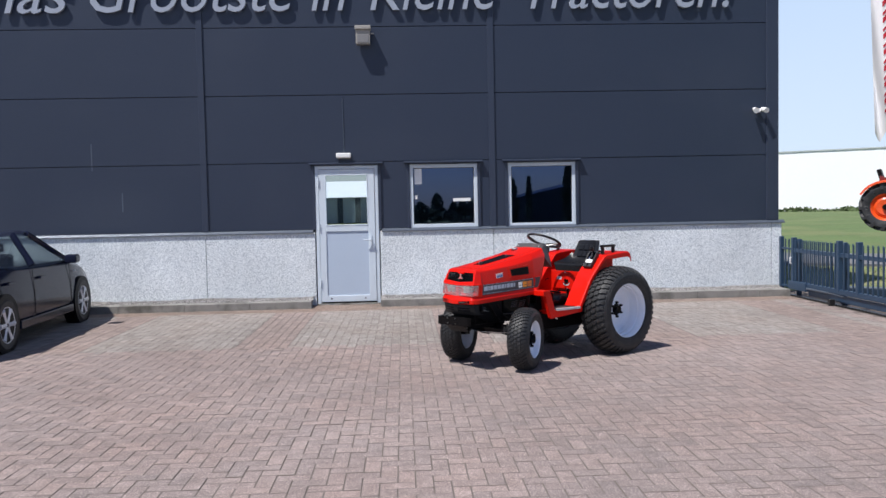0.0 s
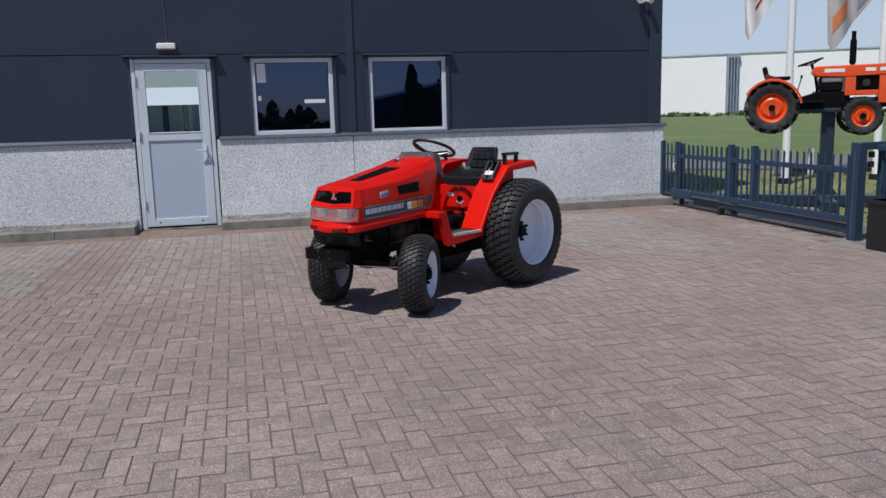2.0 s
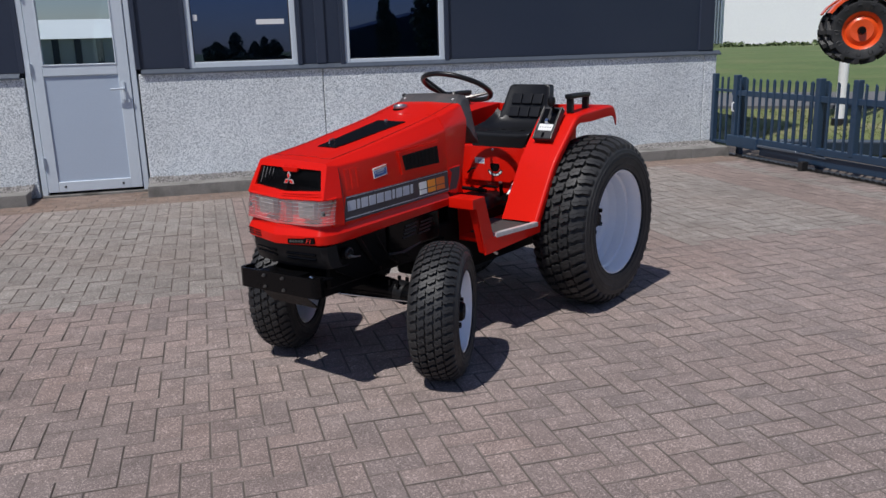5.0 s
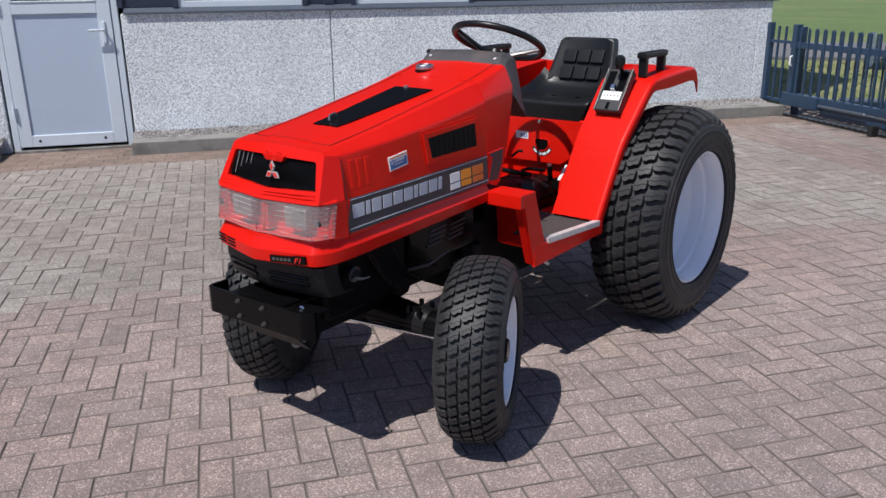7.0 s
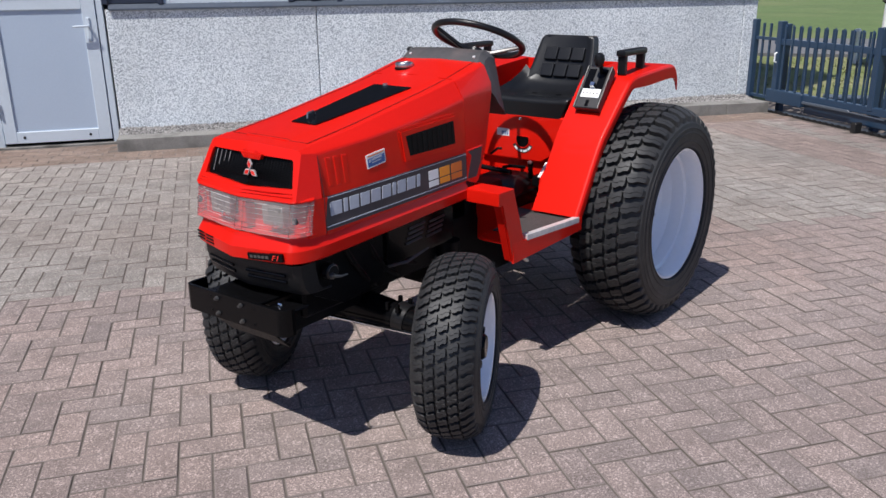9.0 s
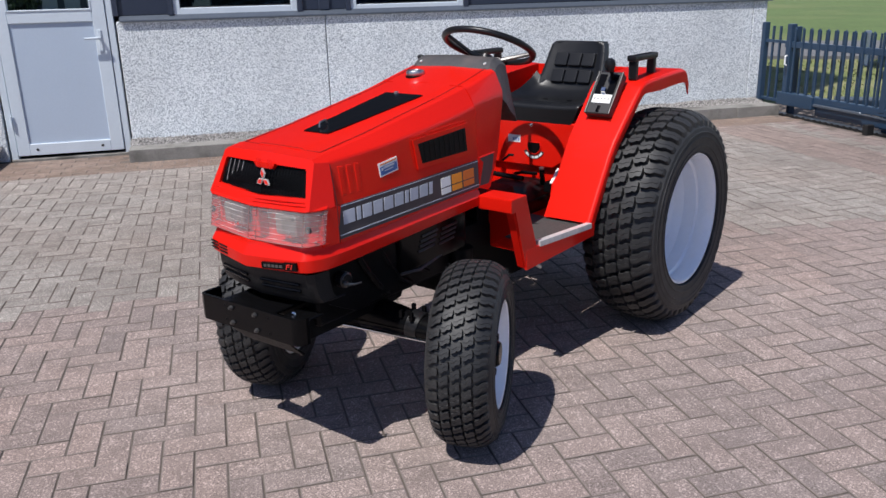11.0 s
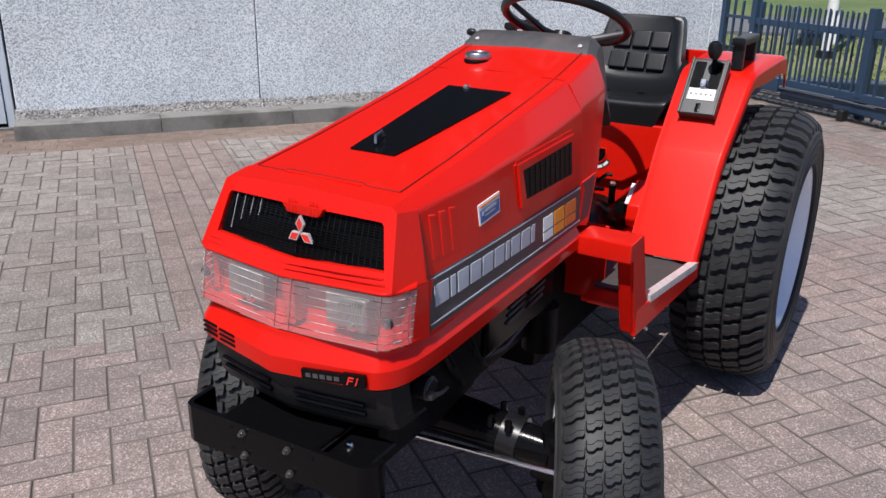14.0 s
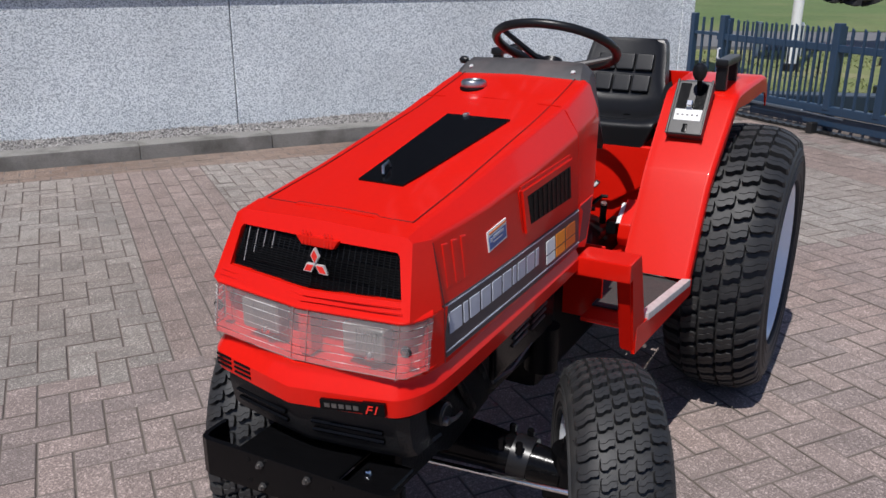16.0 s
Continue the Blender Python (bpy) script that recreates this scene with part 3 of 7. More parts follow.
for z in (0.80, 0.90):
    bm = B()
    lathe(bm, [(0.0, -0.03), (0.030, -0.03), (0.030, 0.03), (0.0, 0.03)], 16, "z", (GX + 0.06, -4.23, z))
    part("guide_roller", bm, M_BLACK_BOX, portal)
bm = B()
box(bm, GX - 0.40, GX + 0.2, -5.40, -4.05, -0.04, 0.012, 0.01)
solo("foundation_slab", bm, M_KERB, "small concrete slab under the gate post", "slab")
bm = B()
box(bm, GX - 0.36, GX - 0.06, -5.32, -4.68, 0.0, 0.50, 0.015)
box(bm, GX - 0.38, GX - 0.04, -5.34, -4.66, 0.46, 0.50, 0.008)
solo("gate_motor_box", bm, M_BLACK_BOX, "black gate motor cabinet beside the guide post", "motor box")
far_fence = thing("yard_fence", "blue-grey steel picket fence beyond the gate post", "fence")
for z in (0.70, 0.15):
    bm = B()
    box(bm, GX + 0.05, GX + 0.09, -9.0, -4.40, z - 0.03, z + 0.03, 0.004)
    part("rail", bm, M_STEEL_BLUE, far_fence)
bm = B()
box(bm, GX - 0.03, GX + 0.16, -4.9, -4.40, 0.95, 1.005, 0.004)
part("top_beam", bm, M_STEEL_BLUE, far_fence)
for y in (-4.85, -6.6, -8.4):
    bm = B()
    box(bm, GX + 0.03, GX + 0.11, y - 0.04, y + 0.04, -0.02, 0.95, 0.005)
    part("post", bm, M_STEEL_BLUE, far_fence)
for k in range(38):
    y = -4.45 - k * 0.12
    bm = B()
    box(bm, GX + 0.03, GX + 0.046, y - 0.014, y + 0.014, 0.1, 0.88)
    part("picket", bm, M_STEEL_BLUE, far_fence, smooth=False)

# ---- the red tractor ----
M_RED = mat("tractor_red", (0.67, 0.0100, 0.0040), 0.36, vary=0.05, scale=4, fine=90, spec=0.12, coat=0.30, bump=0.010, bump_scale=14, rough_vary=0.08)
M_RED.node_tree.nodes["Principled BSDF"].inputs["Coat Roughness"].default_value = 0.06
M_SEAM = mat("seam_dark_red", (0.10, 0.003, 0.003), 0.7)
M_RUBBER = mat("tyre_rubber", (0.0185, 0.0190, 0.0202), 0.57, vary=0.35, scale=9, fine=120, bump=0.07, bump_scale=260, stain=(0.075, 0.07, 0.062), stain_amount=0.30, stain_scale=14)
M_RIM = mat("rim_white", (0.86, 0.915, 0.98), 0.30, vary=0.04, scale=6, coat=0.8)
M_BLACK = mat("chassis_black", (0.0035, 0.0035, 0.0040), 0.20, spec=0.14, vary=0.3, scale=12, fine=90, bump=0.05, bump_scale=90)
M_MATT = mat("matt_black", (0.0035, 0.0035, 0.004), 0.45, spec=0.13, vary=0.3, scale=15, fine=120, bump=0.15, bump_scale=160)
M_VINYL = mat("black_vinyl", (0.0075, 0.0078, 0.0088), 0.36, vary=0.25, scale=14, fine=150, bump=0.06, bump_scale=220, spec=0.38)
M_DASH = mat("faded_grey_plastic", (0.060, 0.057, 0.058), 0.5, vary=0.4, scale=9, fine=60, stain=(0.16, 0.12, 0.11), stain_amount=0.4, stain_scale=7)
M_CHROME = mat("chrome", (0.75, 0.76, 0.78), 0.16, metal=1.0, vary=0.1)
M_STEEL = mat("bare_steel", (0.55, 0.55, 0.54), 0.35, metal=1.0, vary=0.2, scale=30)
M_DULL = mat("dull_bolt_steel", (0.16, 0.155, 0.15), 0.4, metal=0.8, vary=0.3, scale=40)
M_CONSOLE = mat("dark_grey_plastic", (0.028, 0.027, 0.028), 0.42, vary=0.3, scale=12, fine=80)
M_LENS = glass_mat("lamp_lens", (0.90, 0.86, 0.85), 0.05)
_n = M_LENS.node_tree.nodes
_haze, _mix2 = _n.new("ShaderNodeBsdfDiffuse"), _n.new("ShaderNodeMixShader")
_haze.inputs[0].default_value = (0.46, 0.42, 0.42, 1)
_mix2.inputs[0].default_value = 0.30
M_LENS.node_tree.links.new(_n["Mix Shader"].outputs[0], _mix2.inputs[1])
M_LENS.node_tree.links.new(_haze.outputs[0], _mix2.inputs[2])
M_LENS.node_tree.links.new(_mix2.outputs[0], _n["Material Output"].inputs[0])
M_LINE = mat("lens_rib", (0.85, 0.84, 0.84), 0.3)
M_REFLECT = mat("lamp_reflector", (0.25, 0.24, 0.23), 0.30, metal=0.15, vary=0.1, scale=30)
M_ALU = mat("dull_aluminium", (0.66, 0.66, 0.65), 0.45, metal=0.35, vary=0.2, scale=30)
M_STRIPE = mat("decal_dark_grey", (0.050, 0.040, 0.048), 0.4, vary=0.25, scale=8, fine=60)
M_SILVER = mat("decal_silver", (0.42, 0.45, 0.52), 0.35, vary=0.12, scale=20)
M_ORANGE = mat("decal_orange", (0.85, 0.30, 0.02), 0.4, vary=0.15, scale=20)
M_BROWN = mat("decal_orange_brown", (0.62, 0.16, 0.02), 0.4, vary=0.15, scale=20)
M_BLUE_DECAL = mat("decal_blue", (0.05, 0.12, 0.35), 0.4, vary=0.15, scale=40)
M_MAT = mat("rubber_mat", (0.055, 0.05, 0.048), 0.8, vary=0.3, scale=20, fine=120, bump=0.3, bump_scale=120)
M_LOGO = mat("badge_red", (0.80, 0.03, 0.02), 0.3)

TR = pose(1.912, -5.520, 0, 0, 0, 36)
tractor = thing("compact_tractor", "red compact tractor with turf tyres and white rims on paving", "tractor", TR)

# half sections of the hood: position along, then (half width, height) at bottom, crease, top edge, middle
HOOD = [(0.050, (0.238, 0.690), (0.205, 0.918), (0.180, 0.938), 0.943),
        (0.250, (0.241, 0.700), (0.224, 0.935), (0.180, 0.968), 0.974),
        (0.450, (0.244, 0.710), (0.228, 0.955), (0.182, 1.005), 1.012),
        (0.620, (0.246, 0.715), (0.230, 0.978), (0.186, 1.036), 1.043),
        (0.714, (0.247, 0.720), (0.232, 0.996), (0.190, 1.057), 1.064)]


def hood_at(x):
    for a, b2 in zip(HOOD, HOOD[1:]):
        if x <= b2[0] or b2 is HOOD[-1]:
            f = (x - a[0]) / (b2[0] - a[0])
            mixp = lambda p, r: (p[0] + f * (r[0] - p[0]), p[1] + f * (r[1] - p[1]))
            return mixp(a[1], b2[1]), mixp(a[2], b2[2]), mixp(a[3], b2[3]), a[4] + f * (b2[4] - a[4])


def side_y(x, z):
    """Half width of the hood's side at a place along and a height."""
    p, r, _, _ = hood_at(x)
    return p[0] + (z - p[1]) / (r[1] - p[1]) * (r[0] - p[0])


def top_z(x, y):
    _, _, t, c = hood_at(x)
    return c + (t[1] - c) * min(1, abs(y) / t[0])


def hood_section(x, xs=None):
    p, r, t, c = hood_at(x)
    ridge = (0.092 + 0.05 * x, c - 0.0045)

    def turn(a, b2, d, size):
        """A rounded corner at b2 between a and d."""
        va, vd = Vector(a) - Vector(b2), Vector(d) - Vector(b2)
        q0, q1 = Vector(b2) + va.normalized() * size, Vector(b2) + vd.normalized() * size
        return [tuple(q0 * (1 - f) ** 2 + Vector(b2) * 2 * f * (1 - f) + q1 * f ** 2) for f in (0.0, 0.2, 0.4, 0.6, 0.8, 1.0)]

    half = [p, (p[0] * 0.5 + r[0] * 0.5 + 0.002, (p[1] + r[1]) / 2)] + turn(p, r, t, 0.008) + turn(r, t, ridge, 0.007) + [ridge, (0.084 + 0.05 * x, c - 0.0005)]
    pts = [(x, -y, z) for y, z in half] + [(x, 0, c)] + [(x, y, z) for y, z in half[::-1]]
    return pts


bm = B()
loft(bm, [hood_section(0.064 + 0.650 * k / 10) for k in range(11)], closed=False)
thicken(bm, 0.008)
hood = part("hood", bm, M_RED, tractor, sharp=42)
# seams of the lift-up lid on top
def hood_surf(x, y):
    _, _, t, c = hood_at(x)
    a, b, e, y = 0.084 + 0.05 * x, 0.092 + 0.05 * x, t[0] - 0.008, abs(y)
    if y < a:
        return c - 0.0005 * y / a
    if y < b:
        return c - 0.0005 - 0.004 * (y - a) / (b - a)
    return c - 0.0045 + (t[1] + 0.001 - c + 0.0045) * min(1, (y - b) / (e - b))


for s in (-1, 1):
    bm = B()
    pts = []
    for k in range(9):
        x = 0.074 + 0.636 * k / 8
        y = s * (0.165 - 0.006 * k / 8)
        pts.append((x, y, hood_surf(x, y) + 0.0003))
    tube(bm, pts, 0.0011, 6)
    part("lid_seam", bm, M_SEAM, hood)

bm = B()
tube(bm, [(0.074, y, hood_surf(0.074, y) + 0.0003) for y in (-0.165, -0.13, -0.0957, -0.0877, -0.05, 0, 0.05, 0.0877, 0.0957, 0.13, 0.165)], 0.0008, 6)
part("lid_seam", bm, M_SEAM, hood)


# front mask: red frame round the grille, in a very shallow wedge
def wedge(y, c, e, half):
    """How far back the front stands at a width: c in the middle, e at the half width."""
    return c + (e - c) * (abs(y) / half)


bm = B()
outer = [(-0.033, -0.221, 0.803), (-0.054, 0, 0.795), (-0.033, 0.221, 0.803), (0.020, 0.196, 0.924), (0.022, 0.184, 0.932), (0.014, 0, 0.939), (0.022, -0.184, 0.932), (0.020, -0.196, 0.924)]
inner = [(-0.022, -0.198, 0.832), (-0.028, 0, 0.818), (-0.022, 0.186, 0.832), (0.004, 0.174, 0.902), (0.006, 0.168, 0.908), (0.001, 0, 0.908), (0.006, -0.174, 0.908), (0.004, -0.180, 0.902)]
bevelled = [(x + 0.007, y * 0.992, z) for x, y, z in inner]
back = [(x + 0.050, y * 0.975, z) for x, y, z in inner]
rear = [(0.050, -0.237, 0.800), (0.050, 0, 0.792), (0.050, 0.237, 0.800), (0.066, 0.2075, 0.920), (0.070, 0.184, 0.9405), (0.072, 0, 0.9455), (0.070, -0.184, 0.9405), (0.066, -0.2075, 0.920)]
rings = [[bm.verts.new(p) for p in ring] for ring in (rear, outer, inner, bevelled, back)]
for a, b2 in zip(rings, rings[1:]):
    for k in range(8):
        bm.faces.new((a[k], a[(k + 1) % 8], b2[(k + 1) % 8], b2[k]))
bmesh.ops.bevel(bm, geom=[e for e in bm.edges if len(e.link_faces) == 2 and e.calc_face_angle() > 0.5], offset=0.006, segments=4, affect="EDGES")
mask = part("front_mask", bm, M_RED, tractor, sharp=32)
# two fine steps along the band under the grille
for end, mid in (((-0.0308, 0.205, 0.813), (-0.0453, 0, 0.803)), ((-0.0272, 0.200, 0.822), (-0.0374, 0, 0.810))):
    bm = B()
    tube(bm, [(end[0], -end[1], end[2]), mid, end], 0.0013, 6)
    part("mask_step", bm, M_RED, mask)
# cheeks between the lamp glass and the hood's seam
for s in (-1, 1):
    bm = B()
    a = [(0.000, 0.234, 0.692), (0.060, 0.2395, 0.692), (0.060, 0.2370, 0.802), (0.006, 0.2325, 0.802)]
    v0 = [bm.verts.new((x, s * y, z)) for x, y, z in a]
    v1 = [bm.verts.new((x, s * (y - 0.020), z)) for x, y, z in a]
    bm.faces.new(v0)
    bm.faces.new(v1[::-1])
    for k in range(4):
        bm.faces.new((v0[k], v1[k], v1[(k + 1) % 4], v0[(k + 1) % 4]))
    bmesh.ops.bevel(bm, geom=bm.edges[:], offset=0.003, segments=2, affect="EDGES")
    part("cheek", bm, M_RED, mask)
    bm = B()
    tube(bm, [(0.0565, s * 0.2395, 0.696), (0.0570, s * 0.2375, 0.805), (0.0660, s * 0.2085, 0.914)], 0.0014, 6)
    part("mask_seam", bm, M_SEAM, mask)
# small tab over the badge with three ribs each side
bm = B()
prism(bm, [(-0.058, 0.912), (-0.045, 0.894), (0.025, 0.894), (0.038, 0.912)], -0.004, 0.012, "x", 0.002)
part("badge_tab", bm, M_RED, mask)
for s in (-1, 1):
    for k in range(3):
        bm = B()
        y = -0.010 + s * (0.016 + 0.008 * k)
        tube(bm, [(-0.0052, y - 0.002, 0.898), (-0.0052 + 0.004, y, 0.921)], 0.0014, 5)
        part("tab_rib", bm, M_RED, mask)
# grille: a leaning black plate just behind the mask's lower edge
def grille_x(z):
    return -0.013 + (z - 0.830) * 0.36


bm = B()
foot_z, head_z = 0.814, 0.914
v0 = [bm.verts.new((grille_x(z) + 0.003, y, z)) for y, z in ((-0.20, foot_z), (0.19, foot_z), (0.176, head_z), (-0.182, head_z))]
v1 = [bm.verts.new(v.co + Vector((0.008, 0, 0))) for v in v0]
bm.faces.new(v0)
bm.faces.new(v1[::-1])
for k in range(4):
    bm.faces.new((v0[k], v1[k], v1[(k + 1) % 4], v0[(k + 1) % 4]))
grille = part("grille", bm, M_MATT, tractor, "black fine-ribbed grille", smooth=False)
for k in range(21):
    z = 0.824 + k * 0.0042
    bm = B()
    w = 0.188 - (z - 0.82) * 0.2
    proud = 0.003 if 5 < k < 14 else 0.0
    x = grille_x(z) - proud
    tube(bm, [(x, -w - 0.006, z), (x - 0.004, 0, z - 0.003), (x, w, z)], 0.0014, 5)
    part("grille_slat", bm, M_MATT, grille)
for k in range(29):
    y = -0.176 + 0.0125 * k
    bm = B()
    top = 0.907
    tube(bm, [(grille_x(0.824) - 0.0035 + abs(y) * 0.02, y, 0.824), (grille_x(0.862) - 0.0055 + abs(y) * 0.02, y * 0.985, 0.862), (grille_x(top) - 0.0025 + abs(y) * 0.02, y * 0.96, top)], 0.0009, 4)
    part("grille_rib", bm, M_VINYL, grille)
M_BAR = mat("worn_grille_bar", (0.22, 0.21, 0.21), 0.5, vary=0.5, scale=60)
for k in range(4):
    bm = B()
    y = 0.158 - 0.020 * k
    low = 0.872 - 0.012 * (k == 1) - 0.03 * (k == 0)
    tube(bm, [(grille_x(low) - 0.004, y, low), (grille_x(0.904) - 0.003, y - 0.001, 0.904)], 0.0013, 5)
    part("grille_bar", bm, M_BAR, grille)


def diamond(bm, cy, cz, w, h, turn, x0, x1):
    pts = []
    for dy, dz in ((0, h), (w, 0), (0, -h), (-w, 0)):
        a = radians(turn)
        pts.append((cy + dy * math.cos(a) - dz * math.sin(a), cz + dy * math.sin(a) + dz * math.cos(a)))
    prism(bm, pts, x0, x1, "x")


badge = bmesh.new()
LOZ = [(-0.011 - 0.0158 * math.sin(radians(w)), 0.8640 + 0.0158 * math.cos(radians(w)), w) for w in (0, 120, -120)]
for cy, cz, turn in LOZ:
    diamond(badge, cy, cz, 0.0092, 0.0158, turn, -0.014, -0.008)
badge_ob = part("badge_edge", badge, M_ALU, mask, "bright metal emblem of three lozenges", smooth=False)
bm = B()
for cy, cz, turn in LOZ:
    diamond(bm, cy, cz, 0.0068, 0.0120, turn, -0.0148, -0.0120)
part("badge_face", bm, M_LOGO, badge_ob, "red lozenges", smooth=False)

# headlamps: a shallow wedge of clear ribbed plastic
def lamp_line(z, off=0.0):
    """The band's plan at a height, from one side to the other."""
    lean = (z - 0.70) * 0.17
    half = [(0.000, -0.070), (0.10, -0.063), (0.204, -0.054), (0.219, -0.045), (0.230, -0.020), (0.237, 0.004)]
    drop = lambda y: 0.007 * (1 - y / 0.237)
    pts = [(x + lean - off, -y, z - drop(y)) for y, x in half[::-1]] + [(x + lean - off, y, z - drop(y)) for y, x in half[1:]]
    return pts


# rounded ledge along the mask's foot, just over the lamp glass
foot = lamp_line(0.8005, 0.0022)
bm = B()
loft(bm, [[(x + dx, y * fy, z + dz) for x, y, z in foot] for dx, fy, dz in ((0.004, 0.985, -0.003), (0.0, 1.0, -0.0025), (-0.0012, 1.004, 0.0), (0.0, 1.002, 0.0028), (0.006, 0.985, 0.0055), (0.022, 0.930, 0.014))], closed=False, caps=False)
part("mask_fold", bm, M_RED, mask, sharp=60)
bm = B()
loft(bm, [lamp_line(0.704), lamp_line(0.750, 0.002), lamp_line(0.800)], closed=False, caps=False)
lens = part("headlamp_lens", bm, M_LENS, tractor, "clear ribbed headlamp glass", sharp=50)
lens.visible_shadow = False
for k in range(6):
    bm = B()
    tube(bm, lamp_line(0.715 + 0.0145 * k, 0.0010), 0.00055, 4)
    part("lens_rib", bm, M_LINE, lens)
M_LENS_EDGE = mat("lens_joint", (0.30, 0.17, 0.16), 0.4)
for y in (-0.204, -0.022, 0.010, 0.204):
    bm = B()
    x = wedge(y, -0.070, -0.054, 0.204)
    tube(bm, [(x - 0.0012, y, 0.700), (x + 0.015, y, 0.795)], 0.0010, 5)
    part("lens_joint", bm, M_LENS_EDGE, lens)
bm = B()
tube(bm, lamp_line(0.704, 0.0012), 0.0012, 5)
part("lens_rim", bm, M_LENS_EDGE, lens)
for s in (-1, 1):
    bm = B()
    lathe(bm, [(0.0, -0.004), (0.005, -0.004), (0.0052, -0.001), (0.0095, -0.0035), (0.0105, 0.002)], 18, "x", (-0.034, s * 0.213, 0.748))
    part("lens_screw", bm, M_SEAL, lens)
    bm = B()
    rod(bm, (-0.0405, s * 0.213, 0.748), (-0.036, s * 0.213, 0.748), 0.0045, seg=10)
    part("screw_head", bm, M_STEEL, lens)
bm = B()
loft(bm, [lamp_line(0.700, -0.050), lamp_line(0.800, -0.050)], closed=False, caps=False)
part("lamp_back", bm, M_RED, tractor, sharp=50)
bm = B()
loft(bm, [lamp_line(0.703, -0.001), lamp_line(0.7025, -0.056)], closed=False, caps=False)
part("lamp_floor", bm, M_RED, tractor, sharp=50)
for s in (-1, 1):
    bm = B()
    y0, y1 = (-0.176, -0.088) if s < 0 else (0.056, 0.144)
    box(bm, -0.046, -0.012, y0, y1, 0.722, 0.783, 0.008, 3)
    refl = part("reflector", bm, M_REFLECT, tractor, "frosted lamp reflector")
    for k in range(10):
        bm = B()
        y = (y0 + y1) / 2 - 0.034 + 0.0052 * k
        rod(bm, (-0.0462, y, 0.734), (-0.0462, y, 0.776), 0.0014, seg=6)
        part("reflector_rib", bm, M_REFLECT, refl)
    bm = B()
    lathe(bm, [(0.0, -0.008), (0.006, -0.006), (0.009, 0.0)], 14, "x", (-0.046, y0 + 0.030, 0.728))
    part("bulb", bm, M_CHROME, refl)
bm = B()
box(bm, -0.050, -0.01, -0.020, 0.008, 0.700, 0.782, 0.004)
part("lamp_divider", bm, M_RED, tractor)

# red sill: a lip under the lamps that runs back along both sides
SILL = [(0.000, -0.097), (0.11, -0.077), (0.188, -0.062), (0.205, -0.056), (0.216, -0.046), (0.225, -0.033), (0.232, -0.016), (0.238, 0.006), (0.243, 0.040), (0.2465, 0.10), (0.251, 0.40), (0.254, 0.716)]
for _ in range(2):        # round the corners
    soft_line = [SILL[0]]
    for (ya, xa), (yb, xb) in zip(SILL, SILL[1:]):
        soft_line += [(ya * 0.75 + yb * 0.25, xa * 0.75 + xb * 0.25), (ya * 0.25 + yb * 0.75, xa * 0.25 + xb * 0.75)]
    SILL = [SILL[0]] + soft_line[2:] + [SILL[-1]]
rows = []
for dz, inset, climb in ((0.628, 0.030, 0.050), (0.625, 0.006, 0.050), (0.6285, 0.001, 0.050), (0.645, 0.0, 0.046), (0.662, 0.0, 0.042), (0.668, 0.004, 0.040), (0.684, 0.016, 0.038), (0.690, 0.020, 0.036), (0.700, 0.022, 0.036), (0.702, 0.030, 0.036)):
    pts = []
    for k, (y, x) in enumerate(SILL):
        (ya, xa), (yb, xb) = SILL[max(0, k - 1)], SILL[min(len(SILL) - 1, k + 1)]
        out = Vector((ya - yb, xb - xa)).normalized() if k else Vector((-1, 0))
        depth = inset * (1 - 0.25 * abs(out.y))
        pts.append((x - depth * out.x, y - depth * out.y, dz + max(0.0, x) * climb - 0.006 * max(0.0, 1 - y / 0.22)))
    rows.append([(x, -y, z) for x, y, z in pts[::-1]] + [(x, y, z) for x, y, z in pts[1:]])
bm = B()
loft(bm, rows, closed=False, caps=False)
thicken(bm, 0.004)
lip = part("lower_sill", bm, M_RED, tractor, sharp=24)
for y0, y1, z in [(a, b2, z + d) for a, b2, d in ((0.160, 0.202, 0.002), (0.104, 0.150, 0.0)) for z in (0.656, 0.646, 0.636)]:
    bm = B()
    pts = [(wedge(y, -0.097, -0.060, 0.20) - 0.0006, y, z) for y in (y0, y1)]
    tube(bm, pts, 0.0026, 6)
    part("vent_slot", bm, M_MATT, lip)
bm = B()
plate_at = Matrix.Translation((-0.0775, -0.128, 0.6410)) @ Euler((radians(-4), 0, radians(10.2))).to_matrix().to_4x4()
box(bm, -0.004, 0.006, -0.062, 0.062, -0.0095, 0.0095, 0.002, 2, plate_at)
box(bm, -0.0055, 0.004, -0.064, -0.020, -0.0115, 0.0125, 0.002, 2, plate_at)
plate = part("model_badge", bm, M_BLACK, lip, "black model badge with red characters")


def letters(name, body, size, depth, m, material, parent, shear=0.0, label=""):
    """Raised characters in the built-in font, lying in the local x, y plane of m."""
    cu = bpy.data.curves.new(name, "FONT")
    cu.body, cu.size, cu.extrude, cu.shear, cu.align_x = body, size, depth, shear, "LEFT"
    cu.resolution_u = 3
    ob = bpy.data.objects.new(name, cu)
    scene.collection.objects.link(ob)
    bpy.context.view_layer.update()
    me = bpy.data.meshes.new_from_object(ob.evaluated_get(bpy.context.evaluated_depsgraph_get()))
    bpy.data.objects.remove(ob)
    bpy.data.curves.remove(cu)
    me.materials.clear()
    me.materials.append(material)
    me.transform(m)
    out = new(name, me)
    out.parent = parent
    if label:
        out["label"] = label
    return out


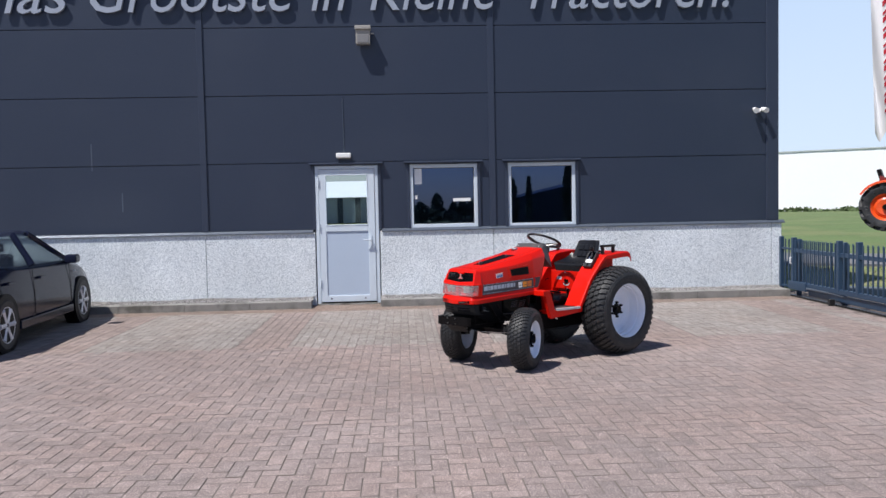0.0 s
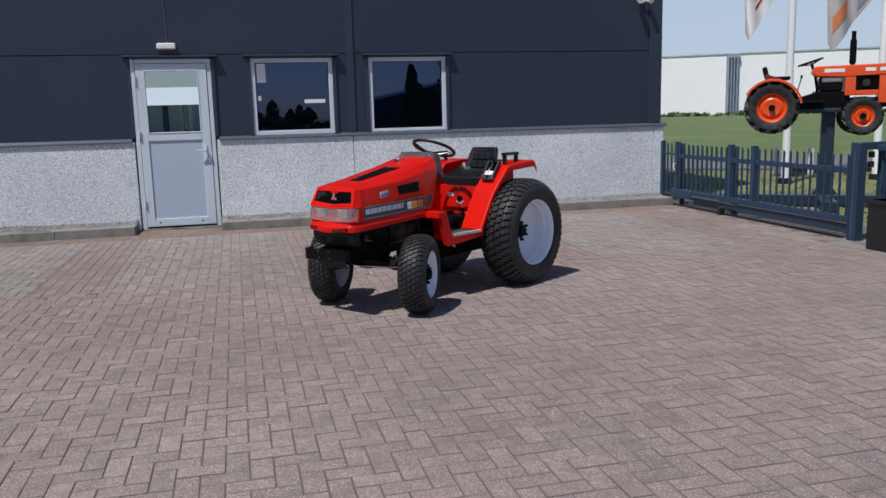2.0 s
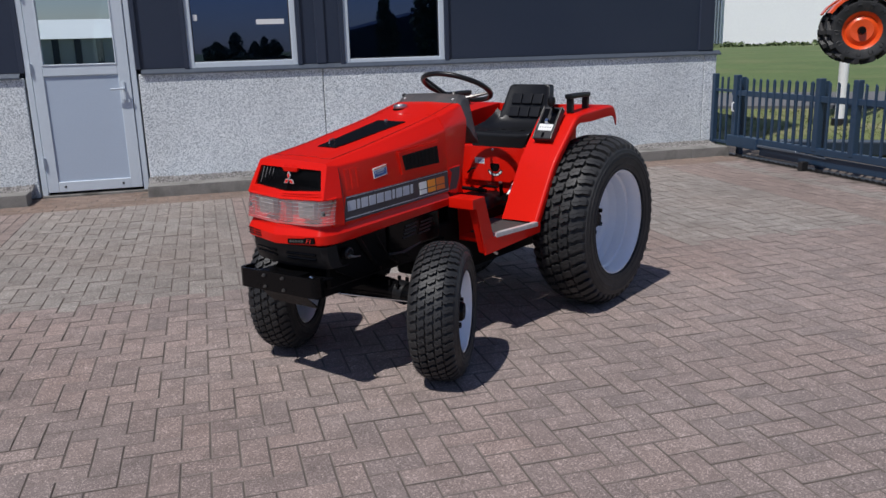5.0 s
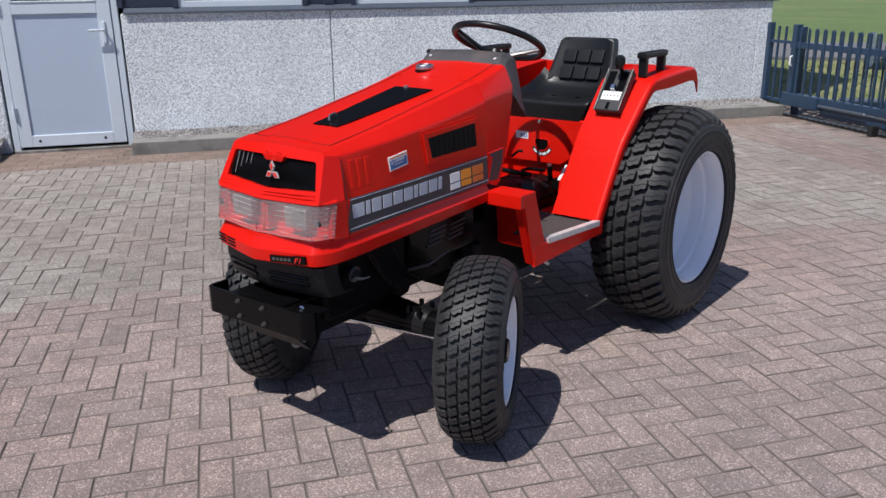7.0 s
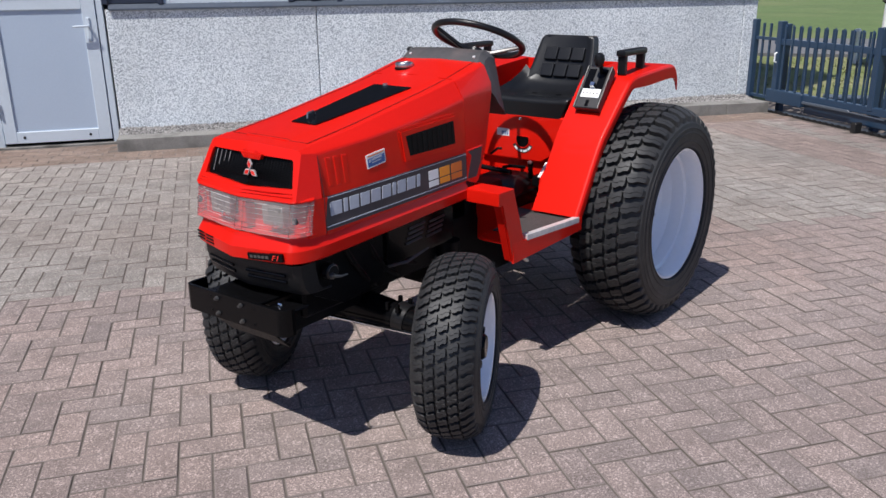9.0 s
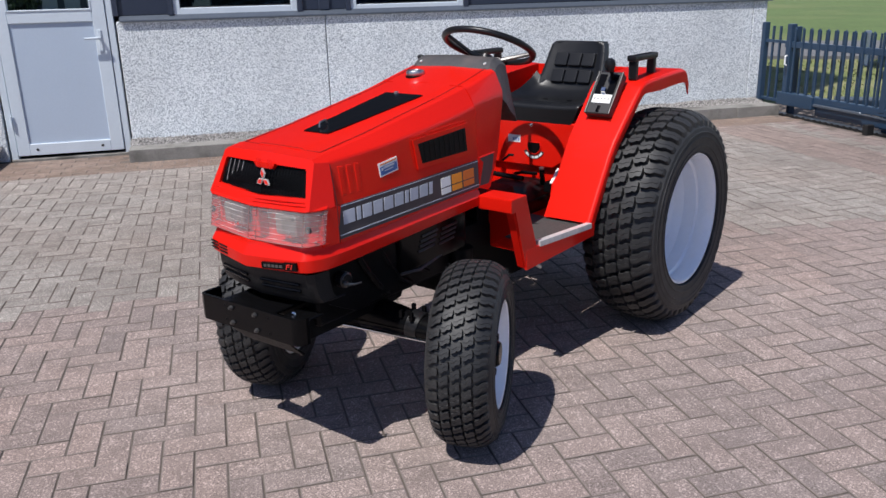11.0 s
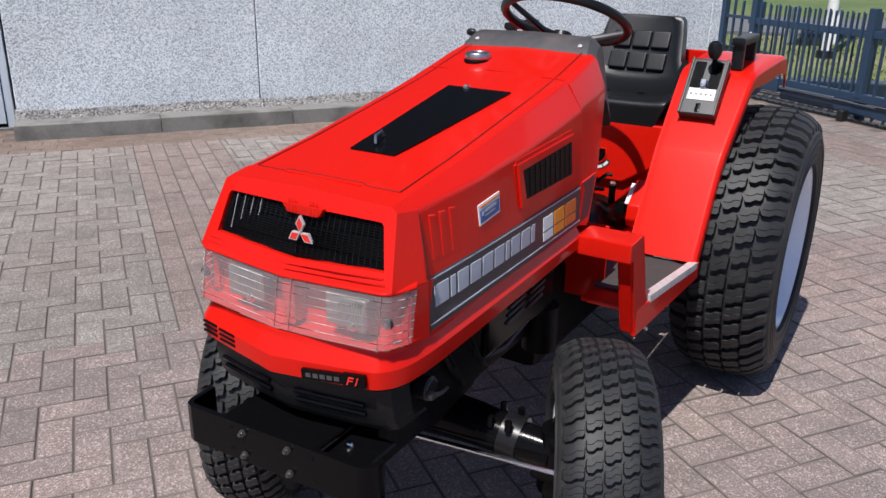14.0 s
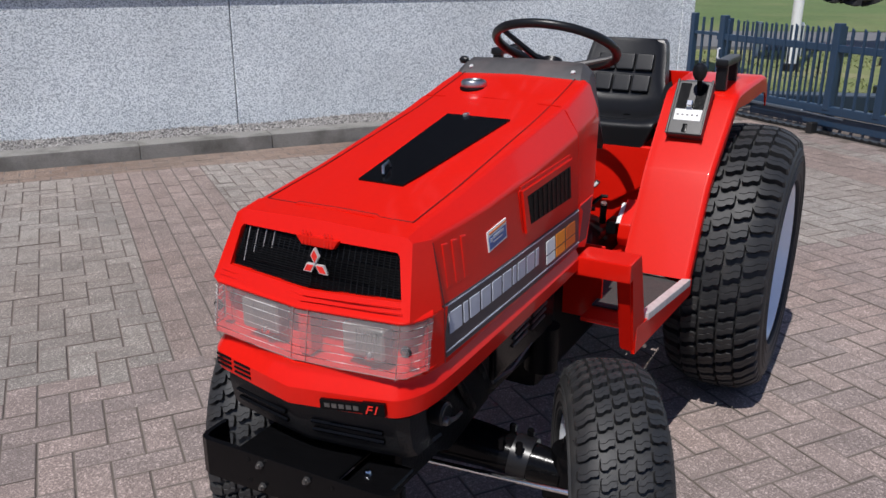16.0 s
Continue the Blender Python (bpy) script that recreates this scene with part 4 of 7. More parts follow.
face = Matrix(((0, 0, -1), (-1, 0, 0), (0, 1, 0))).to_4x4()        # characters read from the front
letters("badge_characters", "F1", 0.022, 0.0012, plate_at @ Matrix.Translation((-0.0062, -0.026, -0.0070)) @ face @ Matrix.Diagonal((1.25, 1, 1, 1)), M_LOGO, plate, 0.3)
bm = B()
for k in range(5):
    box(bm, -0.0052, -0.003, 0.052 - 0.014 * k - 0.010, 0.052 - 0.014 * k, -0.004, 0.004, 0, 1, plate_at)
part("badge_bars", bm, M_DULL, plate, smooth=False)

# black lower apron with long slots
apron_half = [(0.0, -0.072), (0.10, -0.058), (0.195, -0.040), (0.212, -0.022), (0.215, 0.03)]


def apron_row(z, off):
    half = [(y, x + off) for y, x in apron_half]
    return [(x, -y, z) for y, x in half[::-1]] + [(x, y, z) for y, x in half[1:]]


bm = B()
loft(bm, [apron_row(0.615, 0.0), apron_row(0.590, 0.0), apron_row(0.545, 0.010), apron_row(0.522, 0.026), apron_row(0.520, 0.06)], closed=False, caps=False)
thicken(bm, 0.006)
M_APRON = mat("apron_plastic", (0.011, 0.011, 0.012), 0.48, spec=0.3, vary=0.35, scale=18, fine=120, bump=0.12, bump_scale=160)
apron = part("apron", bm, M_APRON, tractor, "matt black slotted apron under the lip")
for z, off in ((0.582, -0.002), (0.562, 0.003)):
    for s in (-1, 1):
        bm = B()
        pts = [(wedge(y, -0.073, -0.040, 0.195) + off, s * y, z) for y in (0.03, 0.10, 0.17)]
        tube(bm, pts, 0.0045, 6)
        part("apron_slot", bm, M_BLACK, apron)

# side louvres, vents and stickers
def on_side(bm, s, outline, lift, thick):
    """A thin plate lying on the hood's side, from an outline in x, z."""
    a = [bm.verts.new((x, s * (side_y(x, z) + lift), z)) for x, z in outline]
    b2 = [bm.verts.new((x, s * (side_y(x, z) + lift - thick), z)) for x, z in outline]
    n = len(a)
    bm.faces.new(a)
    bm.faces.new(b2[::-1])
    for k in range(n):
        bm.faces.new((a[k], b2[k], b2[(k + 1) % n], a[(k + 1) % n]))


def stripe_z(x, f):
    """Height within the side stripe: 0 its lower edge, 1 its upper edge."""
    lo = 0.703 + (x - 0.058) * 0.033
    hi = 0.797 + (x - 0.058) * 0.033
    return lo + f * (hi - lo)


for s in (-1, 1):
    for k in range(3):
        bm = B()
        x = 0.100 + 0.0295 * k
        prism(bm, [(x - 0.008, 0.822), (x + 0.010, 0.824), (x + 0.009, 0.903), (x - 0.009, 0.905)], -0.0025, 0.0030, "y", 0.0025, 3)
        for v in bm.verts:
            v.co.y = s * (side_y(v.co.x, v.co.z) + 0.0005) + v.co.y
        part("hood_rib", bm, M_RED, hood)
    bm = B()
    on_side(bm, s, [(0.398, 0.832), (0.672, 0.838), (0.670, 0.960), (0.382, 0.942)], 0.0075, 0.014)
    bmesh.ops.bevel(bm, geom=bm.edges[:], offset=0.0090, segments=3, affect="EDGES")
    surround = part("vent_surround", bm, M_RED, hood)
    bm = B()
    on_side(bm, s, [(0.426, 0.856), (0.652, 0.860), (0.647, 0.936), (0.412, 0.919)], 0.0082, 0.006)
    part("side_vent", bm, M_MATT, surround, "black side vent", smooth=False)
    for k in range(9):
        x = 0.440 + 0.0245 * k
        bm = B()
        on_side(bm, s, [(x, 0.858 + 0.0004 * k), (x + 0.008, 0.858 + 0.0004 * k), (x + 0.006, 0.918 + 0.0018 * k), (x - 0.002, 0.918 + 0.0018 * k)], 0.0098, 0.004)
        part("vent_fin", bm, M_MATT, surround, smooth=False)
    bm = B()
    cuts = [0.061 + (0.706 - 0.058) * k / 8 for k in range(9)]
    on_side(bm, s, [(x, stripe_z(x, 0)) for x in cuts] + [(x, stripe_z(x, 1)) for x in cuts[::-1]], 0.0042, 0.003)
    stripe = part("side_stripe", bm, M_STRIPE, hood, "dark grey decal stripe with silver edges", smooth=False)
    for f0, f1 in ((0.10, 0.125), (0.945, 0.97)):
        bm = B()
        on_side(bm, s, [(x, stripe_z(x, f0)) for x in cuts] + [(x, stripe_z(x, f1)) for x in cuts[::-1]], 0.0052, 0.002)
        part("stripe_line", bm, M_SILVER, stripe, smooth=False)
    # ten plain bars where the maker's name stands
    widths = [1.15, 0.4, 0.95, 0.95, 1.0, 1.0, 0.4, 0.95, 1.0, 0.4]
    x, unit = 0.080, 0.385 / (sum(widths) + 0.22 * 9)
    for w in widths:
        bm = B()
        x1 = x + w * unit
        on_side(bm, s, [(x, stripe_z(x, 0.40)), (x1, stripe_z(x1, 0.40)), (x1 + 0.004, stripe_z(x1, 0.80)), (x + 0.004, stripe_z(x, 0.80))], 0.0056, 0.002)
        part("name_bar", bm, M_SILVER, stripe, smooth=False)
        x = x1 + 0.22 * unit
    for x0, x1, material in ((0.510, 0.558, M_PAPER), (0.566, 0.617, M_ORANGE), (0.626, 0.682, M_BROWN)):
        for f0, f1 in ((0.22, 0.42), (0.46, 0.78)):
            bm = B()
            on_side(bm, s, [(x0, stripe_z(x0, f0)), (x1, stripe_z(x1, f0)), (x1, stripe_z(x1, f1)), (x0, stripe_z(x0, f1))], 0.0056, 0.002)
            part("colour_square", bm, material, stripe, smooth=False)
    bm = B()
    on_side(bm, s, [(0.243, 0.846), (0.321, 0.856), (0.319, 0.897), (0.239, 0.887)], 0.0030, 0.002)
    sticker = part("sticker", bm, M_PAPER, hood, "small white and blue sticker", smooth=False)
    bm = B()
    on_side(bm, s, [(0.2465, 0.850), (0.3175, 0.8595), (0.3165, 0.884), (0.2445, 0.8745)], 0.0036, 0.002)
    part("sticker_field", bm, M_BLUE_DECAL, sticker, smooth=False)
    for x0, x1, z0, h, material in ((0.246, 0.316, 0.8805, 0.003, M_BROWN), (0.262, 0.305, 0.867, 0.006, M_SILVER), (0.262, 0.300, 0.8595, 0.0025, M_SILVER), (0.250, 0.257, 0.864, 0.008, M_SILVER)):
        bm = B()
        on_side(bm, s, [(x, z0 + d + (x - 0.246) * 0.13) for x, d in ((x0, 0), (x1, 0), (x1, h), (x0, h))], 0.0042, 0.002)
        part("sticker_bar", bm, material, sticker, smooth=False)

# black panel let into the top
bm = B()
sect = []
for x, w0, w1 in ((0.200, -0.066, 0.038), (0.330, -0.082, 0.042), (0.460, -0.098, 0.046), (0.590, -0.112, 0.050)):
    sect.append([(x, y, hood_surf(x, y) + h) for y, h in ((w0, -0.002), (w0, 0.004), (w1, 0.004), (w1, -0.002))])
loft(bm, sect)
lid = part("top_panel", bm, M_BLACK, hood, "black inset panel on the hood")
bm = B()
tube(bm, [(0.225, -0.004, top_z(0.225, 0) + 0.008), (0.232, 0.0, top_z(0.23, 0) + 0.022), (0.262, 0.006, top_z(0.26, 0) + 0.020), (0.268, 0.006, top_z(0.268, 0) + 0.008)], 0.003, 6)
part("panel_latch", bm, M_STEEL, lid)
bm = B()
box(bm, 0.580, 0.596, -0.006, 0.006, 1.030, 1.047, 0.002)
part("panel_clip", bm, M_STEEL, lid)

# red cowl behind the hood, grey dash cover, fuel cap
def cowl_section(pts):
    """pts: (x, half width, z) from the bottom to the middle of the top."""
    return [(x, -y, z) for x, y, z in pts] + [(x, y, z) for x, y, z in pts[-2::-1]]


cw0 = [(0.7155, 0.2475, 0.720), (0.7155, 0.2455, 0.80), (0.7155, 0.2325, 0.994), (0.7155, 0.226, 1.006), (0.7155, 0.200, 1.0475), (0.7155, 0.183, 1.0590), (0.7155, 0.0, 1.0655)]
cw1 = [(0.765, 0.247, 0.705), (0.790, 0.243, 0.81), (0.815, 0.230, 1.004), (0.815, 0.224, 1.022), (0.815, 0.198, 1.072), (0.815, 0.184, 1.083), (0.815, 0.0, 1.089)]
cw2 = [(0.785, 0.244, 0.712), (0.840, 0.236, 0.82), (0.895, 0.220, 1.000), (0.900, 0.214, 1.030), (0.888, 0.194, 1.090), (0.885, 0.180, 1.100), (0.885, 0.0, 1.106)]
bm = B()
loft(bm, [cowl_section(c) for c in (cw0, cw1, cw2)], closed=False, caps=False)
thicken(bm, 0.006)
cowl = part("cowl", bm, M_RED, tractor, sharp=42)
for s in (-1, 1):
    bm = B()
    outline = [(0.719, 0.727), (0.770, 0.727), (0.795, 0.775), (0.806, 0.826), (0.719, 0.820)]
    a = [bm.verts.new((x, s * (0.2475 - (z - 0.72) * 0.035), z)) for x, z in outline]
    b2 = [bm.verts.new((x, s * (0.2445 - (z - 0.72) * 0.035), z)) for x, z in outline]
    bm.faces.new(a)
    bm.faces.new(b2[::-1])
    for k in range(5):
        bm.faces.new((a[k], b2[k], b2[(k + 1) % 5], a[(k + 1) % 5]))
    part("side_stripe", bm, M_STRIPE, cowl, smooth=False)
    bm = B()
    tube(bm, [(0.719, s * 0.2448, 0.8235), (0.806, s * 0.2446, 0.8295)], 0.0022, 6)
    part("stripe_line", bm, M_RED, cowl)
    bm = B()
    tube(bm, [(0.718, s * 0.160, 1.0610), (0.815, s * 0.158, 1.0855), (0.880, s * 0.156, 1.103)], 0.0010, 5)
    part("cowl_seam", bm, M_SEAM, cowl)
dash_rows = []
for x, w, z, wb, zb in ((0.880, 0.182, 1.101, 0.214, 1.00), (0.905, 0.176, 1.128, 0.216, 0.98), (0.935, 0.170, 1.138, 0.212, 0.95), (0.985, 0.160, 1.128, 0.200, 0.92), (1.010, 0.150, 1.085, 0.190, 0.90)):
    dash_rows.append([(x + 0.02 * (wb > w), -wb, zb), (x, -w - 0.010, z - 0.022), (x, -w + 0.012, z - 0.002), (x, 0, z + 0.003), (x, w - 0.012, z - 0.002), (x, w + 0.010, z - 0.022), (x + 0.02, wb, zb)])
bm = B()
loft(bm, dash_rows)
dash = part("dash_cover", bm, M_DASH, tractor, "faded dark grey plastic dash cover", sharp=30)
for y in (-0.145, 0.145):
    bm = B()
    rod(bm, (0.897, y, 1.112), (0.893, y, 1.118), 0.006, seg=8)
    part("cover_screw", bm, M_ALU, dash)
bm = B()
lathe(bm, [(0.0, 1.063), (0.034, 1.063), (0.036, 1.080), (0.032, 1.082)], 28, "z", (0.782, 0.080, -0.003))
neck = part("filler_neck", bm, M_MATT, cowl, "black filler neck")
bm = B()
lathe(bm, [(0.031, 1.082), (0.033, 1.085), (0.033, 1.094), (0.030, 1.099), (0.022, 1.101), (0.018, 1.097), (0.0, 1.098)], 28, "z", (0.782, 0.080, -0.003))
part("filler_cap", bm, M_STEEL, neck, "chrome filler cap")

bm = B()
rod(bm, (0.950, 0.150, 1.108), (0.953, 0.190, 1.122), 0.005, seg=8)
knob = part("throttle_lever", bm, M_MATT, tractor)
bm = B()
lathe(bm, [(0.0, -0.013), (0.007, -0.012), (0.0105, -0.004), (0.010, 0.006), (0.006, 0.012), (0.0, 0.013)], 16, "y", (0.954, 0.198, 1.125))
part("lever_knob", bm, M_VINYL, knob)

# steering
sw_c, sw_n = Vector((1.105, -0.012, 1.159)), Vector((0.42, 0, 0.91)).normalized()
rot = sw_n.to_track_quat("Z", "Y").to_matrix()
wheel_pts = [sw_c + rot @ Vector((0.1705 * math.cos(a), 0.1705 * math.sin(a), 0)) for a in (2 * math.pi * k / 44 for k in range(44))]
bm = B()
tube(bm, wheel_pts, 0.0125, 10, closed=True)
sw = part("steering_wheel", bm, M_VINYL, tractor, "black steering wheel", sharp=60)
for k, way in enumerate((Vector((-0.70, 0.62, 0)), Vector((0.42, -0.90, 0)), Vector((0.80, 0.10, 0)))):
    way = (way - sw_n * way.dot(sw_n)).normalized()
    bm = B()
    hub = sw_c - sw_n * 0.050
    tip = sw_c + way * 0.167
    tube(bm, [hub, hub.lerp(tip, 0.35) - sw_n * 0.012, tip], [0.013, 0.009, 0.007], 8)
    part("spoke", bm, M_DULL if k == 1 else M_VINYL, sw)
bm = B()
rod(bm, sw_c - sw_n * 0.075, sw_c - sw_n * 0.036, 0.034, 0.026, 20)
part("wheel_hub", bm, M_VINYL, sw)
bm = B()
rod(bm, (0.93, -0.006, 0.80), sw_c - sw_n * 0.05, 0.022)
part("steering_column", bm, M_MATT, tractor)

# seat: pan, back with six pads
bm = B()
pan = []
for x, w, z, side in ((1.425, 0.178, 0.884, 0.003), (1.435, 0.196, 0.903, 0.006), (1.470, 0.202, 0.909, 0.014), (1.530, 0.206, 0.902, 0.030), (1.600, 0.206, 0.902, 0.045), (1.665, 0.195, 0.930, 0.052), (1.690, 0.185, 0.96, 0.05)):
    low = z - 0.054 + 0.008 * (x > 1.6)
    pan.append([(x, -w + 0.02, low), (x, -w, z + side * 0.4), (x, -w + 0.012, z + side), (x, -w + 0.055, z + side * 0.25), (x, -0.06, z), (x, 0.06, z), (x, w - 0.055, z + side * 0.25), (x, w - 0.012, z + side), (x, w, z + side * 0.4), (x, w - 0.02, low)])
loft(bm, [[(x, y - 0.028, z) for x, y, z in row] for row in pan])
bmesh.ops.subdivide_edges(bm, edges=bm.edges[:], cuts=1, smooth=0.6, use_grid_fill=True)
seat = thing("seat", "", "")
seat.parent = tractor
part("seat_pan", bm, M_VINYL, seat, "black vinyl seat pan", sharp=60)
bm = B()
back_rows = []
for f, w, x in ((0.0, 0.195, 1.655), (0.15, 0.178, 1.675), (0.45, 0.150, 1.710), (0.8, 0.138, 1.748), (0.95, 0.130, 1.763), (1.0, 0.118, 1.770)):
    z = 0.90 + 0.236 * f
    d = 0.038 - 0.012 * f
    back_rows.append([(x + d, -w, z), (x - 0.012, -w + 0.002, z), (x - 0.016, -w + 0.022, z), (x, -w + 0.045, z), (x, 0, z), (x, w - 0.045, z), (x - 0.016, w - 0.022, z), (x - 0.012, w - 0.002, z), (x + d, w, z), (x + d + 0.006, 0, z)])
loft(bm, [[(x, y - 0.028, z) for x, y, z in row] for row in back_rows])
part("backrest", bm, M_VINYL, seat, "black vinyl backrest with six raised pads", sharp=50)
for r, (z0, z1) in enumerate(((0.962, 1.022), (1.030, 1.090))):
    for c in range(3):
        y0 = -0.028 - 0.096 + c * 0.066
        bm = B()
        xa, xb = 1.655 + (z0 - 0.90) * 0.487, 1.655 + (z1 - 0.90) * 0.487
        m = Matrix.Translation(((xa + xb) / 2 - 0.004, y0 + 0.029, (z0 + z1) / 2)) @ Euler((0, radians(26), 0)).to_matrix().to_4x4()
        box(bm, -0.008, 0.009, -0.031, 0.031, -0.030, 0.030, 0.007, 3, m)
        part("back_pad", bm, M_VINYL, seat)
for k in range(4):
    bm = B()
    box(bm, 1.464 + 0.026 * k, 1.479 + 0.026 * k, -0.115, 0.060, 0.902 - 0.002 * k, 0.912 - 0.002 * k, 0.004, 2)
    part("seat_rib", bm, M_VINYL, seat)
for y in (-0.09, 0.03):
    bm = B()
    rod(bm, (1.580, y, 0.898), (1.580, y, 0.906), 0.012, seg=10)
    part("drain_hole", bm, M_BLACK, seat)
bm = B()
box(bm, 1.46, 1.66, -0.12, 0.07, 0.836, 0.860, 0.008, 2)
box(bm, 1.50, 1.56, -0.09, 0.05, 0.795, 0.838, 0.008, 2)
part("seat_bracket", bm, M_MATT, seat)

# platform, tunnel, fenders
PANEL_X = 1.425
bm = B()
prism(bm, [(0.20, 0.835), (-0.234, 0.835), (-0.234, 0.735), (-0.185, 0.690), (-0.105, 0.640), (0.20, 0.640)], PANEL_X, PANEL_X + 0.02, "x", 0.008, 3)
panel = part("seat_front_panel", bm, M_RED, tractor)
bm = B()
hole = [(-0.014 + 0.033 * math.cos(a), 0.727 + 0.033 * math.sin(a)) for a in (radians(150 + 240 * k / 20) for k in range(21))]
prism(bm, hole, PANEL_X - 0.0015, PANEL_X + 0.006, "x")
part("panel_hole", bm, M_BLACK, panel, "rounded black opening", smooth=False)
bm = B()
tube(bm, [(PANEL_X - 0.002, y, z) for y, z in hole + hole[:1]], 0.0022, 6)
part("hole_rim", bm, M_RED, panel)
for r, w, material, lb in ((0.047, 0.0075, M_CONSOLE, "dark curved dial"), (0.047, 0.0045, M_PAPER, "white dial marks")):
    bm = B()
    a0, a1 = (205, 335) if material is M_CONSOLE else (212, 328)
    n = 20
    for k in range(n):
        if material is M_PAPER and k % 5 == 4:
            continue
        q = [radians(a0 + (a1 - a0) * (k + d) / n) for d in (0, 1)]
        ring = [(-0.014 + rr * math.cos(a), 0.727 + rr * math.sin(a)) for rr, a in ((r - w, q[0]), (r + w, q[0]), (r + w, q[1]), (r - w, q[1]))]
        prism(bm, ring, PANEL_X - (0.0026 if material is M_PAPER else 0.0016), PANEL_X + 0.002, "x")
    part("panel_dial", bm, material, panel, lb, smooth=False)
bm = B()
box(bm, PANEL_X - 0.0016, PANEL_X + 0.002, 0.054, 0.116, 0.737, 0.768)
lab = part("panel_label", bm, M_PAPER, panel, "white instruction label with blue marks", smooth=False)
for k in range(4):
    bm = B()
    box(bm, PANEL_X - 0.0026, PANEL_X - 0.0015, 0.060 + 0.009 * k, 0.065 + 0.009 * k, 0.742, 0.757)
    part("label_bar", bm, M_BLUE_DECAL, lab, smooth=False)
for y, z in ((-0.216, 0.795), (0.0, 0.815)):
    bm = B()
    lathe(bm, [(0.0, -0.005), (0.006, -0.004), (0.008, 0.0)], 12, "x", (PANEL_X, y, z))
    part("panel_bolt", bm, M_CHROME, panel)
bm = B()
box(bm, PANEL_X + 0.021, 1.90, -0.228, 0.228, 0.50, 0.80, 0.02, 2)
part("tunnel", bm, M_RED, tractor)
PROFILE = [(1.165, 0.512), (1.250, 0.646), (1.335, 0.780), (1.350, 0.799), (1.430, 0.886), (1.512, 0.975), (1.536, 0.994), (1.566, 1.004), (1.700, 1.016), (1.850, 1.028), (1.885, 1.018), (1.905, 0.972)]
soft_profile = [PROFILE[0]]
for (xa, za), (xb, zb) in zip(PROFILE, PROFILE[1:]):
    soft_profile += [(xa * 0.75 + xb * 0.25, za * 0.75 + zb * 0.25), (xa * 0.25 + xb * 0.75, za * 0.25 + zb * 0.75)]
PROFILE = soft_profile + [PROFILE[-1]]
for s in (-1, 1):
    bm = B()
    rows = []
    for k, (x, z) in enumerate(PROFILE):
        f = (x - 1.165) / 0.70
        yo = 0.430 + 0.055 * max(0, f - 0.2)
        yi = 0.235
        lean = min(1.0, max(0.0, (x - 1.42) / 0.15))
        nx, nz = -0.84 * (1 - lean), 0.54 + 0.46 * lean
        d = 0.034 + 0.020 * min(1.0, max(0.0, (x - 1.45) / 0.2))
        rows.append([(x, s * yi, z), (x, s * (yi + 0.02), z + 0.002), (x, s * (yo - 0.016), z + 0.002), (x - nx * 0.0015, s * (yo - 0.008), z + 0.001 - nz * 0.0015), (x - nx * 0.005, s * (yo - 0.002), z - nz * 0.005), (x - nx * 0.012, s * yo, z - nz * 0.012), (x - nx * d, s * yo, z - nz * d)])
    loft(bm, rows, closed=False, caps=False)
    thicken(bm, 0.006)
    fender = part("fender", bm, M_RED, tractor, sharp=48)
    bm = B()
    side_line = [(x, z) for x, z in PROFILE]
    prism(bm, side_line + [(1.90, 0.60), (1.20, 0.50)], s * 0.236, s * 0.228, "y")
    part("fender_inner_wall", bm, M_RED, fender, smooth=False)
    # floor plate, mat, edge trim and skirt
    bm = B()
    prism(bm, [(0.80, s * 0.385), (0.88, s * 0.393), (1.20, s * 0.432), (1.20, s * 0.226), (1.44, s * 0.226), (1.44, s * 0.138), (0.942, s * 0.138), (0.942, s * 0.235), (0.80, s * 0.235)], 0.488, 0.498, "z")
    floor_plate = part("foot_plate", bm, M_RED, tractor)
    bm = B()
    prism(bm, [(0.885, s * 0.236), (0.885, s * 0.366), (1.162, s * 0.400), (1.185, s * 0.330), (1.192, s * 0.228), (1.20, s * 0.150), (0.95, s * 0.150), (0.95, s * 0.236)], 0.499, 0.504, "z", 0.001)
    part("foot_mat", bm, M_MAT, floor_plate, "dark ribbed rubber mat", smooth=False)
    bm = B()
    outl = [(0.870, s * 0.372), (0.870, s * 0.396), (1.175, s * 0.434), (1.175, s * 0.410)]
    prism(bm, outl, 0.494, 0.516, "z", 0.003)
    part("edge_trim", bm, M_ALU, floor_plate, "bare aluminium edge trim")
    bm = B()
    outl = [(0.80, 0.498), (1.195, 0.510), (1.195, 0.462), (0.80, 0.425)]
    a = [bm.verts.new((x, s * (0.386 + (x - 0.80) * 0.118), z)) for x, z in outl]
    b2 = [bm.verts.new((x, s * (0.376 + (x - 0.80) * 0.118), z)) for x, z in outl]
    bm.faces.new(a)
    bm.faces.new(b2[::-1])
    for k in range(4):
        bm.faces.new((a[k], b2[k], b2[(k + 1) % 4], a[(k + 1) % 4]))
    part("skirt", bm, M_RED, floor_plate, smooth=False)
    # angled arm from the hood down to the foot plate
    bm = B()
    box(bm, 0.705, 0.800, min(s * 0.245, s * 0.386), max(s * 0.245, s * 0.386), 0.650, 0.698, 0.006, 2)
    arm = part("step_arm", bm, M_RED, tractor)
    bm = B()
    loft(bm, [[(0.712, s * 0.345, 0.69), (0.712, s * 0.386, 0.69), (0.800, s * 0.386, 0.69), (0.800, s * 0.345, 0.69)], [(0.797, s * 0.345, 0.432), (0.797, s * 0.382, 0.428), (0.880, s * 0.392, 0.440), (0.880, s * 0.350, 0.440)]])
    bmesh.ops.bevel(bm, geom=bm.edges[:], offset=0.005, segments=2, affect="EDGES")
    part("arm_leg", bm, M_RED, arm)
